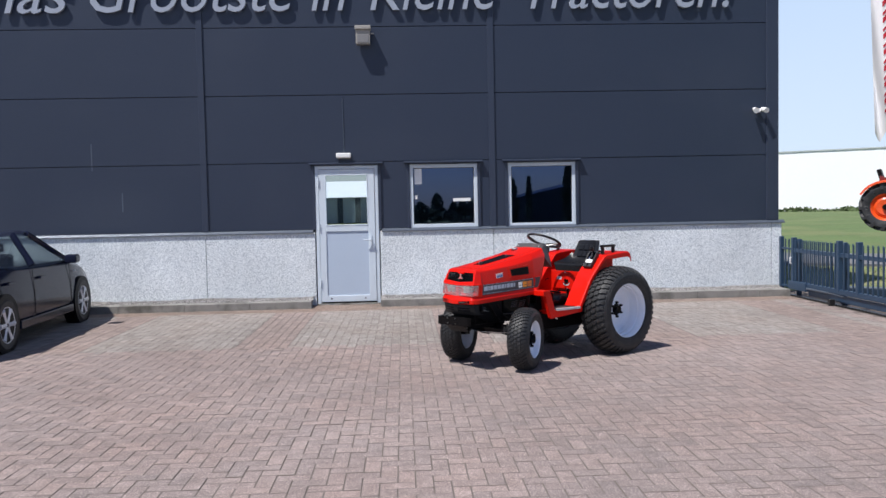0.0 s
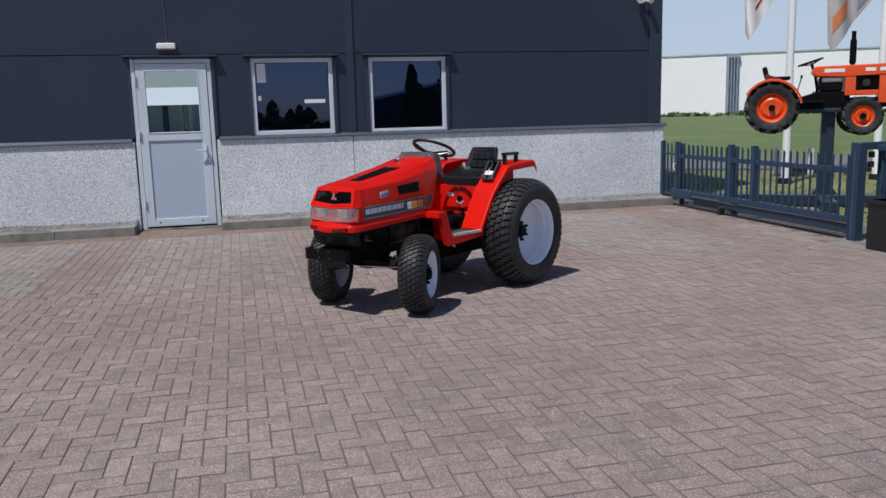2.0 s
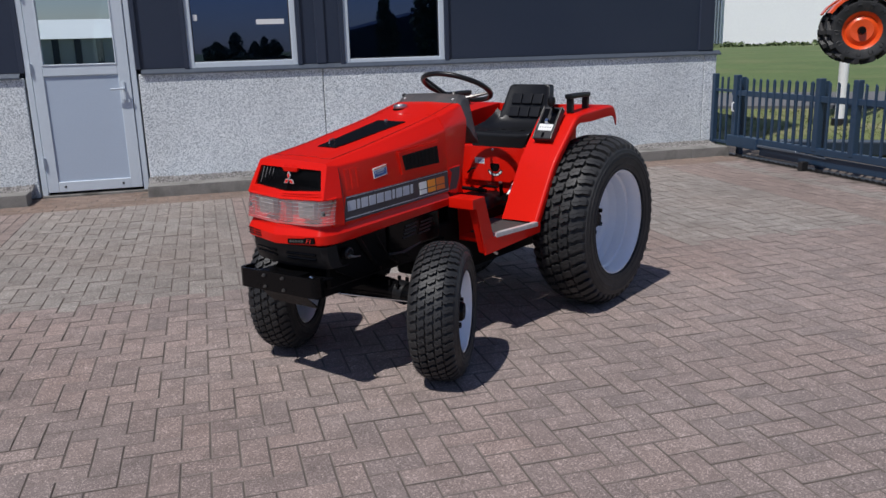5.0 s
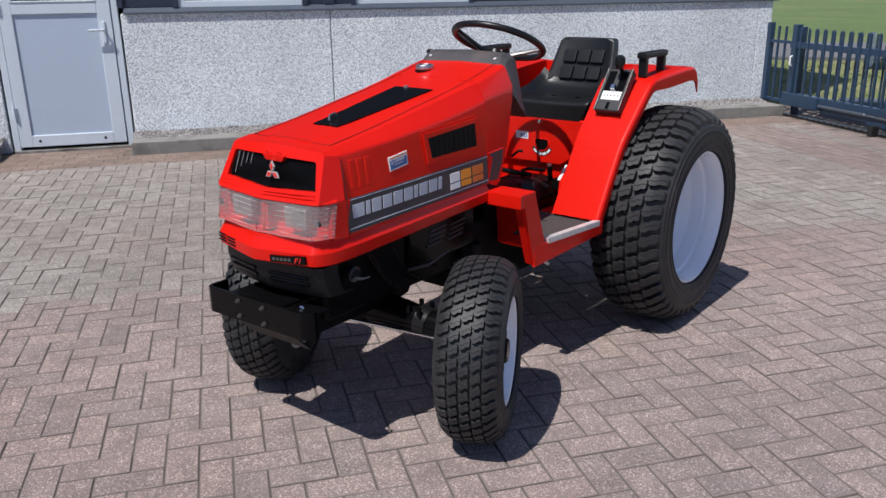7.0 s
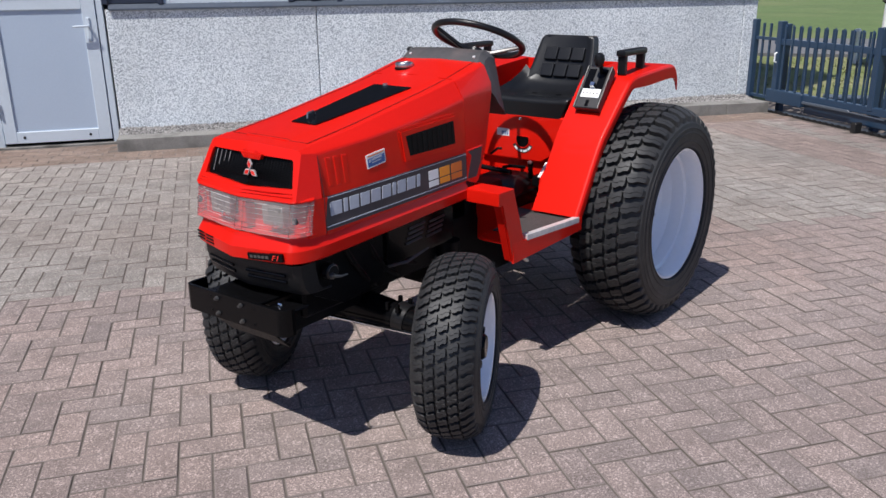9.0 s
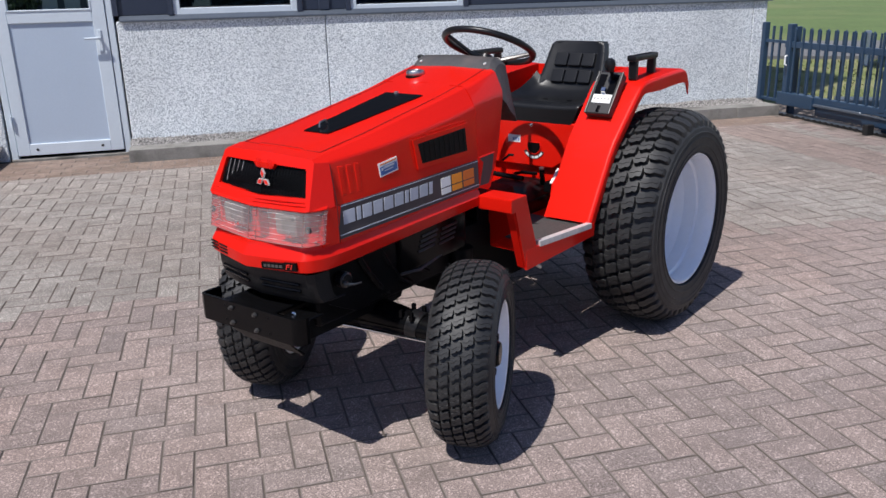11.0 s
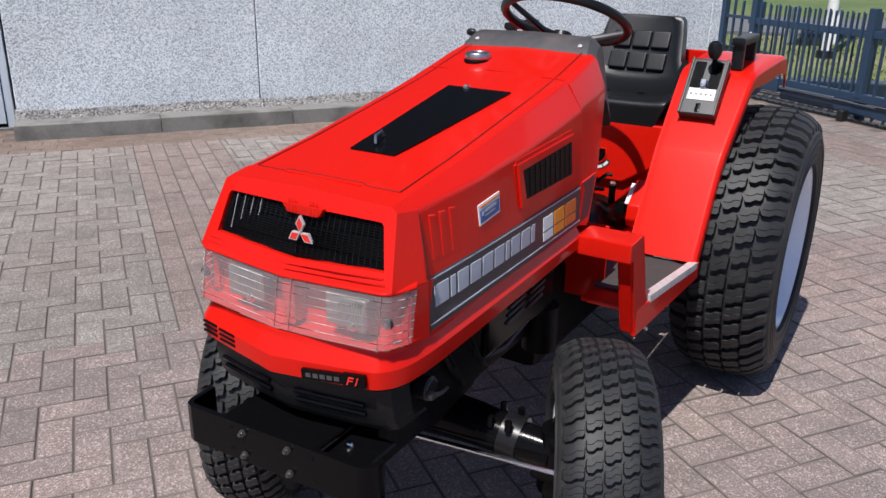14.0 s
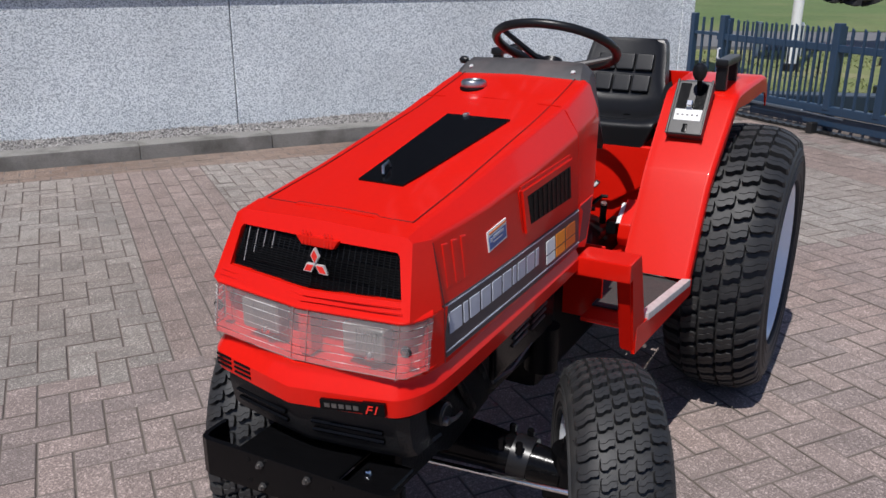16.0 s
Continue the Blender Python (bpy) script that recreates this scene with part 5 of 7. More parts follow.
    bm = B()
    box(bm, 0.932, 0.940, min(s * 0.12, s * 0.248), max(s * 0.12, s * 0.248), 0.440, 0.655, 0.002)
    part("bulkhead", bm, M_RED, arm)
bm = B()
rod(bm, (0.86, -0.385, 0.432), (0.885, -0.388, 0.415), 0.007, seg=8)
part("step_bolt", bm, M_STEEL, tractor)
# red brake arm with a white strip, glossy black cover and pedal works in the foot well
bm = B()
prism(bm, [(1.405, 0.662), (1.395, 0.668), (1.318, 0.603), (1.308, 0.560), (1.322, 0.532), (1.42, 0.532), (1.42, 0.650)], -0.205, -0.166, "y", 0.006, 2)
br = part("brake_arm", bm, M_RED, tractor)
bm = B()
way = Vector((1.391 - 1.322, 0, 0.649 - 0.591)).normalized()
m = Matrix.Translation((1.354, -0.163, 0.632)) @ Matrix(((way.x, 0, -way.z), (0, 1, 0), (way.z, 0, way.x))).to_4x4()
box(bm, -0.044, 0.036, -0.0065, 0.0065, -0.002, 0.0035, 0.001, 1, m)
part("warning_strip", bm, M_PAPER, br, "white label strip")
bm = B()
cover = []
for x, z0, z1, w0, w1 in ((1.180, 0.500, 0.530, 0.125, 0.120), (1.215, 0.505, 0.575, 0.125, 0.112), (1.262, 0.515, 0.600, 0.122, 0.100), (1.330, 0.535, 0.606, 0.118, 0.090), (1.400, 0.545, 0.598, 0.114, 0.085)):
    cover.append([(x, -w0, z0), (x, -w0 + 0.004, z0 + (z1 - z0) * 0.55), (x, -w1 + 0.012, z1 - 0.006), (x, -w1 + 0.034, z1), (x, w1 - 0.034, z1), (x, w1 - 0.012, z1 - 0.006), (x, w0 - 0.004, z0 + (z1 - z0) * 0.55), (x, w0, z0)])
loft(bm, cover)
part("gearbox_cover", bm, M_VINYL, tractor, "glossy black plastic cover", sharp=40)
bm = B()
tube(bm, [(1.36, -0.10, 0.59), (1.345, -0.105, 0.625), (1.34, -0.108, 0.655)], [0.012, 0.010, 0.012], 10)
tube(bm, [(1.40, 0.06, 0.60), (1.33, 0.02, 0.622), (1.30, -0.03, 0.640), (1.36, -0.07, 0.628)], 0.007, 8)
rod(bm, (1.30, 0.11, 0.62), (1.30, -0.04, 0.615), 0.010, seg=10)
box(bm, 1.33, 1.40, -0.155, -0.12, 0.560, 0.605, 0.008, 2)
part("pedal_works", bm, M_MATT, tractor, "greasy black rods and pedal works")
bm = B()
rod(bm, (1.335, -0.108, 0.655), (1.333, -0.109, 0.662), 0.009, seg=12)
part("pedal_pin", bm, M_STEEL, tractor)
bm = B()
box(bm, 0.86, 1.12, -0.13, 0.13, 0.50, 0.64, 0.03, 2)
part("gearbox_top", bm, M_MATT, tractor)
bm = B()
tube(bm, [(0.90, -0.215, 0.78), (0.915, -0.235, 0.80), (0.918, -0.25, 0.80)], 0.005, 6)
part("pull_knob", bm, M_MATT, tractor)

bm = B()
box(bm, 1.840, 1.856, -0.236, 0.236, 0.60, 1.026, 0.006, 2)
part("rear_panel", bm, M_RED, tractor)

# lever console, grab handle on the fender
bm = B()
m = Matrix.Translation((1.460, -0.322, 0.960)) @ Euler((0, radians(-52), 0)).to_matrix().to_4x4()
box(bm, -0.098, 0.092, -0.055, 0.055, -0.022, 0.014, 0.010, 3, m)
console = part("lever_console", bm, M_CONSOLE, tractor, "dark grey plastic lever console")
bm = B()
box(bm, -0.050, -0.008, -0.040, 0.040, 0.0143, 0.0155, 0, 1, m)
part("console_plate", bm, M_PAPER, console, "white gate plate", smooth=False)
# the lever slots' inner shade, put in as two thin black plates
bm = B()
box(bm, -0.012, 0.078, -0.042, -0.010, 0.0142, 0.0164, 0.0008, 1, m)
box(bm, -0.012, 0.078, 0.010, 0.042, 0.0142, 0.0164, 0.0008, 1, m)
part("console_slot", bm, M_BLACK, console, "black plates standing for the shade inside the lever slots")
for s in (-1, 1):
    bm = B()
    box(bm, -0.098, 0.092, s * 0.0515 - 0.0035, s * 0.0515 + 0.0035, 0.010, 0.019, 0.003, 2, m)
    part("console_rim", bm, M_CONSOLE, console)
for k in range(5):
    bm = B()
    box(bm, -0.034, -0.029, -0.031 + 0.0145 * k, -0.025 + 0.0145 * k, 0.0156, 0.0160, 0, 1, m)
    part("plate_mark", bm, M_STRIPE, console, smooth=False)
bm = B()
box(bm, -0.090, -0.062, -0.007, 0.007, 0.0135, 0.0150, 0.003, 2, m)
part("console_notch", bm, M_BLACK, console)
bm = B()
box(bm, -0.008, 0.012, -0.009, 0.009, 0.015, 0.032, 0.002, 1, m)
part("gate_lever", bm, M_CHROME, console)
bm = B()
tube(bm, [(1.500, -0.335, 0.985), (1.478, -0.338, 1.035), (1.455, -0.341, 1.075)], 0.008, 8)
lever = part("range_lever", bm, M_MATT, tractor)
bm = B()
lathe(bm, [(0.0, -0.004), (0.012, 0.0), (0.019, 0.012), (0.022, 0.028), (0.019, 0.042), (0.009, 0.050), (0.0, 0.051)], 20, "z", (1.452, -0.341, 1.048))
part("lever_knob", bm, M_VINYL, lever, "black ball knob")
for s in (-1, 1):
    bm = B()
    box(bm, 1.545, 1.752, s * 0.384 - 0.020, s * 0.384 + 0.020, 1.078, 1.102, 0.007, 2)
    handle = part("grab_handle", bm, M_VINYL, tractor, "black grab handle")
    for x in (1.568, 1.730):
        bm = B()
        box(bm, x - 0.012, x + 0.012, s * 0.384 - 0.017, s * 0.384 + 0.017, 1.005, 1.085, 0.004)
        part("handle_foot", bm, M_VINYL, handle)
bm = B()
lathe(bm, [(0.0, 1.026), (0.030, 1.026), (0.032, 1.020), (0.038, 1.012)], 24, "z", (1.60, -0.295, 0.0))
part("tank_cap", bm, M_STEEL, tractor)

# chassis and engine
bm = B()
box(bm, 0.03, 0.76, -0.155, 0.155, 0.418, 0.665, 0.01)
part("engine", bm, M_MATT, tractor, "black engine under the hood")
for s in (-1, 1):
    bm = B()
    prism(bm, [(-0.02, 0.388), (0.37, 0.388), (0.415, 0.396), (0.425, 0.414), (0.82, 0.418), (0.82, 0.46), (-0.02, 0.45)], s * 0.125 - 0.012, s * 0.125 + 0.012, "y")
    part("frame_rail", bm, M_MATT, tractor)
    # added sheet, no known part: stops light leaking through under the hood
    bm = B()
    prism(bm, [(0.02, 0.60), (0.05, 0.645), (0.34, 0.655), (0.34, 0.47), (0.16, 0.44), (0.04, 0.50)], s * 0.186, s * 0.192, "y", 0.002)
    part("side_shield", bm, M_MATT, tractor, "added matt black sheet that blocks stray light under the hood")
bm = B()
box(bm, 0.35, 0.70, -0.20, -0.16, 0.505, 0.635, 0.012, 2)
eng_side = part("engine_cover", bm, M_BLACK, tractor)
for x0, x1 in ((0.44, 0.52), (0.545, 0.625)):
    for k in range(4):
        bm = B()
        z = 0.556 + 0.016 * k
        tube(bm, [(x0 + 0.006 * k, -0.2015, z), (x1 + 0.006 * k, -0.2015, z + 0.006)], 0.0042, 6)
        part("cover_louvre", bm, M_CONSOLE, eng_side)
bm = B()
tube(bm, [(0.36, -0.19, 0.50), (0.45, -0.195, 0.492), (0.56, -0.195, 0.515)], 0.006, 6)
part("cover_edge", bm, M_DASH, eng_side)
bm = B()
lathe(bm, [(0.0, -0.02), (0.05, -0.02), (0.055, -0.01), (0.055, 0.04), (0.0, 0.04)], 24, "y", (0.30, -0.17, 0.56))
part("pulley", bm, M_BLACK, tractor)
bm = B()
rod(bm, (0.70, -0.17, 0.50), (0.70, -0.17, 0.38), 0.045, 0.045, 18)
part("oil_filter", bm, M_MATT, tractor)
bm = B()
box(bm, 0.76, 1.95, -0.135, 0.135, 0.27, 0.55, 0.03, 2)
part("gearbox", bm, M_MATT, tractor, "black gearbox housing")
bm = B()
rod(bm, (1.68, -0.42, 0.44), (1.68, 0.42, 0.44), 0.075, seg=24)
part("rear_axle", bm, M_BLACK, tractor)
bm = B()
box(bm, 0.275, 0.40, -0.055, 0.055, 0.300, 0.43, 0.015, 2)
part("axle_pivot", bm, M_BLACK, tractor)
bm = B()
tube(bm, [(0.335, -0.375, 0.342), (0.32, -0.20, 0.364), (0.32, 0, 0.36), (0.32, 0.20, 0.364), (0.32, 0.34, 0.345)], [0.040, 0.048, 0.060, 0.048, 0.040], 18)
M_SLEEVE = mat("grey_sleeve", (0.008, 0.008, 0.009), 0.35, vary=0.4, scale=30)
axle = part("front_axle", bm, M_BLACK, tractor, "glossy black front axle")
for s in (-1, 1):
    bm = B()
    kx, ky = (0.345, 0.392) if s < 0 else (0.32, 0.335)
    rod(bm, (kx, s * ky, 0.26), (kx, s * ky, 0.400), 0.050, 0.046, 20)
    rod(bm, (kx, s * ky, 0.395), (kx, s * ky, 0.425), 0.028, 0.022, 14)
    box(bm, kx - 0.05, kx + 0.05, s * ky - 0.05, s * ky + 0.05, 0.29, 0.33, 0.006)
    part("knuckle", bm, M_BLACK, axle)
    for k in range(4):
        a = radians(45 + 90 * k)
        bm = B()
        rod(bm, (0.32 + 0.045 * math.cos(a), s * 0.27 + 0.03 * math.sin(a), 0.39), (0.32 + 0.045 * math.cos(a), s * 0.27 + 0.03 * math.sin(a), 0.415), 0.008, seg=6)
        part("axle_bolt", bm, M_BLACK, axle)
    bm = B()
    tube(bm, [(0.330, s * 0.262, 0.357), (0.333, s * 0.305, 0.351)], 0.050, 18)
    part("axle_sleeve", bm, M_SLEEVE if s < 0 else M_BLACK, axle)
bm = B()
rod(bm, (0.262, -0.425, 0.353), (0.250, 0.0, 0.322), 0.0062, seg=12)
rod(bm, (0.250, 0.0, 0.322), (0.262, 0.30, 0.335), 0.0062, seg=12)
part("tie_rod", bm, M_CHROME, tractor, "bright steel tie rod")
bm = B()
lathe(bm, [(0.0, -0.227), (0.020, -0.227), (0.024, -0.224), (0.024, -0.200)], 24, "y", (0.086, 0, 0.570))
latch = part("hood_latch", bm, M_VINYL, tractor, "round black hood latch with a steel lever")
bm = B()
tube(bm, [(0.086 + 0.019 * math.cos(radians(a)), -0.228, 0.570 + 0.019 * math.sin(radians(a))) for a in range(20, 165, 12)], 0.0011, 6)
part("latch_ring", bm, M_DULL, latch)
bm = B()
lathe(bm, [(0.0, -0.238), (0.007, -0.237), (0.0095, -0.232), (0.0095, -0.220)], 16, "y", (0.079, 0, 0.560))
tube(bm, [(0.080, -0.233, 0.560), (0.110, -0.234, 0.552), (0.140, -0.230, 0.548)], [0.0060, 0.0040, 0.0030], 8)
part("latch_lever", bm, M_DULL, latch)
for k in range(3):
    bm = B()
    y0 = -0.19 + 0.01 * k
    tube(bm, [(0.16 + 0.1 * k, y0, 0.63), (0.20 + 0.1 * k, y0 - 0.012, 0.56), (0.26 + 0.1 * k, y0, 0.49), (0.33 + 0.12 * k, y0 + 0.03, 0.44)], 0.010, 8)
    part("hose", bm, M_MATT, tractor)

# front weight bracket
bm = B()
outer = [(-0.040, 0.220), (-0.094, 0.220), (-0.111, 0.213), (-0.118, 0.196)] + [(-0.088 - 0.030 * math.cos(radians(a)), -0.205 - 0.030 * math.sin(radians(a))) for a in range(0, 91, 15)] + [(-0.076, -0.235)]
inner = [(-0.040, 0.210), (-0.094, 0.210), (-0.104, 0.206), (-0.108, 0.196)] + [(-0.088 - 0.020 * math.cos(radians(a)), -0.205 - 0.020 * math.sin(radians(a))) for a in range(0, 91, 15)] + [(-0.076, -0.225)]
outl = outer + inner[::-1]
prism(bm, outl, 0.412, 0.492, "z", 0.001)
bracket = part("front_bracket", bm, M_BLACK, tractor, "black steel front weight bracket")
bm = B()
box(bm, -0.108, 0.10, -0.104, 0.130, 0.474, 0.484, 0.003)
part("bracket_tray", bm, M_BLACK, bracket)
bm = B()
box(bm, -0.106, -0.078, -0.222, -0.196, 0.474, 0.482, 0.003)
box(bm, -0.108, 0.012, -0.200, -0.108, 0.460, 0.468, 0.003)
part("bracket_shelf", bm, M_BLACK, bracket)
bm = B()
prism(bm, [(-0.116, 0.416), (-0.108, 0.411), (-0.045, 0.354), (-0.052, 0.349)], -0.172, 0.09, "y", 0.002)
part("bracket_skirt", bm, M_MATT, bracket)
for s in (-1, 1):
    bm = B()
    box(bm, -0.10, 0.30, s * 0.10 - 0.012, s * 0.10 + 0.012, 0.405, 0.460, 0.004)
    part("bracket_arm", bm, M_BLACK, bracket)
for x, y, z in ((-0.118, 0.059, 0.475), (-0.118, -0.051, 0.475), (-0.118, 0.056, 0.429), (-0.118, -0.055, 0.427)):
    bm = B()
    rod(bm, (x, y, z), (x - 0.006, y, z), 0.0078, 0.007, 6)
    rod(bm, (x - 0.005, y, z), (x - 0.011, y, z), 0.0042, 0.004, 8)
    part("bracket_bolt", bm, M_DULL, bracket)
bm = B()
lathe(bm, [(0.0, 0.478), (0.005, 0.477), (0.0085, 0.472), (0.0095, 0.462)], 16, "z", (-0.044, -0.133, 0))
part("bracket_bolt", bm, M_CHROME, bracket)
for y, z in ((-0.106, 0.474), (-0.109, 0.428), (0.090, 0.478), (0.088, 0.433)):
    bm = B()
    rod(bm, (-0.1190, y, z), (-0.1165, y, z), 0.0045, seg=10)
    part("bolt_hole", bm, M_MATT, bracket)
# the bracket hangs a little askew
askew = Matrix(((1, 0, 0, 0), (0, 1, 0, 0), (0, -0.030, 1, 0.012), (0, 0, 0, 1)))
for ob in [bracket] + list(bracket.children):
    ob.data.transform(askew)


# ---- wheels ----
def crown(u, R, W, round_):
    """Tyre radius at a width u from the middle."""
    f = min(1.0, abs(u) / (W / 2))
    return R - round_ * f ** 3.4


def tread_block(bm, R, W, n, column, k, lug, round_, wave):
    """One wavy block with a fine slit across it. column: (middle, width across, along as a share of the pitch, shift, slant)."""
    mid, wide, share, shift, slant = column
    pitch = 2 * math.pi / n
    base, half = (k + shift) * pitch, share * pitch / 2
    top, foot = [], []
    for f, step, cut in ((0.0, -0.46, 0.66), (0.09, -0.5, 1.0), (0.38, -0.44, 1.0), (0.62, 0.44, 1.0), (0.91, 0.5, 1.0), (1.0, 0.46, 0.66)):
        u = mid - wide / 2 + wide * f
        bend = wave * pitch * step * 0.5 + slant * pitch * (f - 0.5)
        inside = 0.05 < f < 0.95
        row, low = [], []
        for g in (-1.0, -0.075, 0.0, 0.075, 1.0):
            a = base + bend + half * cut * g
            r = crown(u, R, W, round_) - (lug * 0.13 if g == 0.0 and inside else 0.0)
            row.append(bm.verts.new((r * math.cos(a), u, r * math.sin(a))))
            if not inside or abs(g) == 1.0:
                uu, aa = mid + (u - mid) * 1.10, base + (a - base) * 1.10
                r = crown(uu, R, W, round_) - lug
                low.append(bm.verts.new((r * math.cos(aa), uu, r * math.sin(aa))))
        top.append(row)
        foot.append(low)
    for a, b2 in zip(top, top[1:]):
        for q in range(4):
            bm.faces.new((a[q], a[q + 1], b2[q + 1], b2[q]))
    for a, b2, c, d in zip(top, top[1:], foot, foot[1:]):
        bm.faces.new((a[0], b2[0], d[0], c[0]))
        bm.faces.new((b2[-1], a[-1], c[-1], d[-1]))
    for row, low in ((top[0], foot[0]), (top[-1], foot[-1])):
        for q in range(4):
            bm.faces.new((row[q], row[q + 1], low[q + 1], low[q]))


def make_tyre(R, W, rim_r, n, columns, lug, round_, bulge, wave, hair=0):
    """The carcass, its joined tread, and one block of each column."""
    bm = B()
    half = W / 2
    prof = []
    for k in range(13):
        u = -half * 0.98 + half * 1.96 * k / 12
        prof.append((crown(u, R, W, round_) - lug, u))
    r_sh = prof[0][0]
    left = [(rim_r - 0.008, -half * 0.78), (rim_r + 0.012, -half * 0.84)]
    for f, out in ((0.12, 0.30), (0.32, 0.70), (0.62, 1.0), (0.78, 0.9)):
        r, y = rim_r + f * (r_sh - rim_r), -half - bulge * out
        left += [(r - 0.0035, y), (r - 0.0018, y - 0.0026), (r + 0.0018, y - 0.0026), (r + 0.0035, y)]
    left.append((r_sh - 0.006, -half - bulge * 0.5))
    lathe(bm, left + prof + [(r, -u) for r, u in left[::-1]], 72, "y")
    carcass = mesh_of("tyre", bm, M_RUBBER, sharp=30)
    bm = B()
    for c in columns:
        for k in range(n):
            tread_block(bm, R, W, n, c, k, lug, round_, wave)
    joined = mesh_of("tread", bm, M_RUBBER, sharp=30)
    single = []
    for c in columns:
        bm = B()
        tread_block(bm, R, W, n, c, 0, lug, round_, wave)
        single.append(mesh_of("tread_block", bm, M_RUBBER, sharp=30))
    hairs = None
    if hair:
        hr2 = random.Random(17)
        bm = B()
        for k in range(hair):
            a, u = 2 * math.pi * (k + hr2.random()) / hair, hr2.choice((-1, 1)) * half * hr2.uniform(0.86, 1.02)
            r, out = crown(u, R, W, round_) - 0.003, hr2.uniform(0.006, 0.014)
            lean = hr2.gauss(0, 0.012)
            rod(bm, (r * math.cos(a), u, r * math.sin(a)), ((r + out) * math.cos(a + lean), u * 1.03, (r + out) * math.sin(a + lean)), 0.0007, 0.0003, 4)
        hairs = mesh_of("rubber_hairs", bm, M_RUBBER)
    return carcass, joined, single, n, hairs


def make_rim(profile, barrel=()):
    bm = B()
    lathe(bm, profile, 64, "y")
    if barrel:
        lathe(bm, barrel, 64, "y")
    thicken(bm, 0.004)
    return mesh_of("rim", bm, M_RIM, sharp=30)


def wheel(x, y, z, turn, tyre_me, rim_me, outward, hub_y, bolt_r, nuts, split_tread=False):
    w = thing("wheel", "", "")
    w.parent = tractor
    w.matrix_local = pose(x, y, z, 0, 0, turn + (180 if outward > 0 else 0))
    carcass, joined, single, count, hairs = tyre_me
    if hairs:
        ob = new("rubber_hairs", hairs)
        ob.parent = w
        tagged(ob, kind="stuff")
    if split_tread:
        for me in single:
            for k in range(count):
                ob = new("tread_block", me)
                ob.parent = w
                ob.matrix_local = Matrix.Rotation(-2 * math.pi * k / count, 4, "Y")
    else:
        ob = new("tread", joined)
        ob.parent = w
        tagged(ob, kind="stuff")
    for nm, me, lb in (("tyre", carcass, "black turf tyre with wavy tread blocks"), ("rim", rim_me, "white painted steel rim")):
        ob = new(nm, me)
        ob.parent = w
        ob["label"] = lb
    bm = B()
    lathe(bm, [(0.0, hub_y - 0.040), (0.034, hub_y - 0.040), (0.042, hub_y - 0.030), (0.046, hub_y - 0.008), (0.060, hub_y - 0.005), (0.062, hub_y + 0.004)], 24, "y")
    part("hub_cap", bm, M_BLACK, w, "black hub")
    for k in range(nuts):
        a = 2 * math.pi * (k + 0.5) / nuts
        bm = B()
        rod(bm, (bolt_r * math.cos(a), hub_y + 0.002, bolt_r * math.sin(a)), (bolt_r * math.cos(a), hub_y - 0.026, bolt_r * math.sin(a)), 0.0145, 0.012, 6)
        part("wheel_nut", bm, M_BLACK, w)
    return w


RR, RW = 0.445, 0.290
cols = [(0.0, 0.0460, 0.64, 0.0, 0.0), (-0.054, 0.0460, 0.64, 0.5, 0.0), (0.054, 0.0460, 0.64, 0.5, 0.0), (-0.1120, 0.059, 0.60, 0.0, 0.06), (0.1120, 0.059, 0.60, 0.0, -0.06)]
rear_tyre = make_tyre(RR, RW, 0.266, 46, cols, 0.019, 0.046, 0.008, 0.34)
rear_rim = make_rim([(0.266, -0.122), (0.274, -0.130), (0.272, -0.138), (0.264, -0.137), (0.257, -0.128), (0.252, -0.100), (0.251, -0.078), (0.254, -0.072), (0.253, -0.066), (0.243, -0.060), (0.241, -0.012), (0.244, -0.006), (0.241, 0.0), (0.238, 0.010), (0.228, 0.032), (0.205, 0.040), (0.150, 0.034), (0.090, 0.020), (0.036, 0.018)])
wheel(1.680, -0.478, RR - 0.004, 0, rear_tyre, rear_rim, -1, 0.020, 0.072, 6)
wheel(1.680, 0.430, RR - 0.004, 0, rear_tyre, rear_rim, 1, 0.020, 0.072, 6)
FR, FW = 0.290, 0.186
cols = [(0.0, 0.0280, 0.62, 0.0, 0.0), (-0.0335, 0.0280, 0.62, 0.5, 0.0), (0.0335, 0.0280, 0.62, 0.5, 0.0), (-0.0700, 0.036, 0.59, 0.0, 0.0), (0.0700, 0.036, 0.59, 0.0, 0.0)]
front_tyre = make_tyre(FR, FW, 0.168, 47, cols, 0.0115, 0.034, 0.006, 0.40, 260)
front_rim = make_rim([(0.168, -0.078), (0.174, -0.084), (0.171, -0.089), (0.164, -0.086), (0.153, -0.068), (0.148, -0.040), (0.135, -0.030), (0.100, -0.032), (0.070, -0.046), (0.036, -0.048)],
                     barrel=[(0.145, -0.036), (0.146, 0.030), (0.153, 0.066), (0.164, 0.084), (0.171, 0.087), (0.174, 0.082)])
STEER = 26
wheel(0.391, -0.454, FR - 0.003, STEER, front_tyre, front_rim, -1, -0.046, 0.062, 6, True)
wheel(0.292, 0.385, FR - 0.003, STEER, front_tyre, front_rim, 1, -0.046, 0.062, 6)

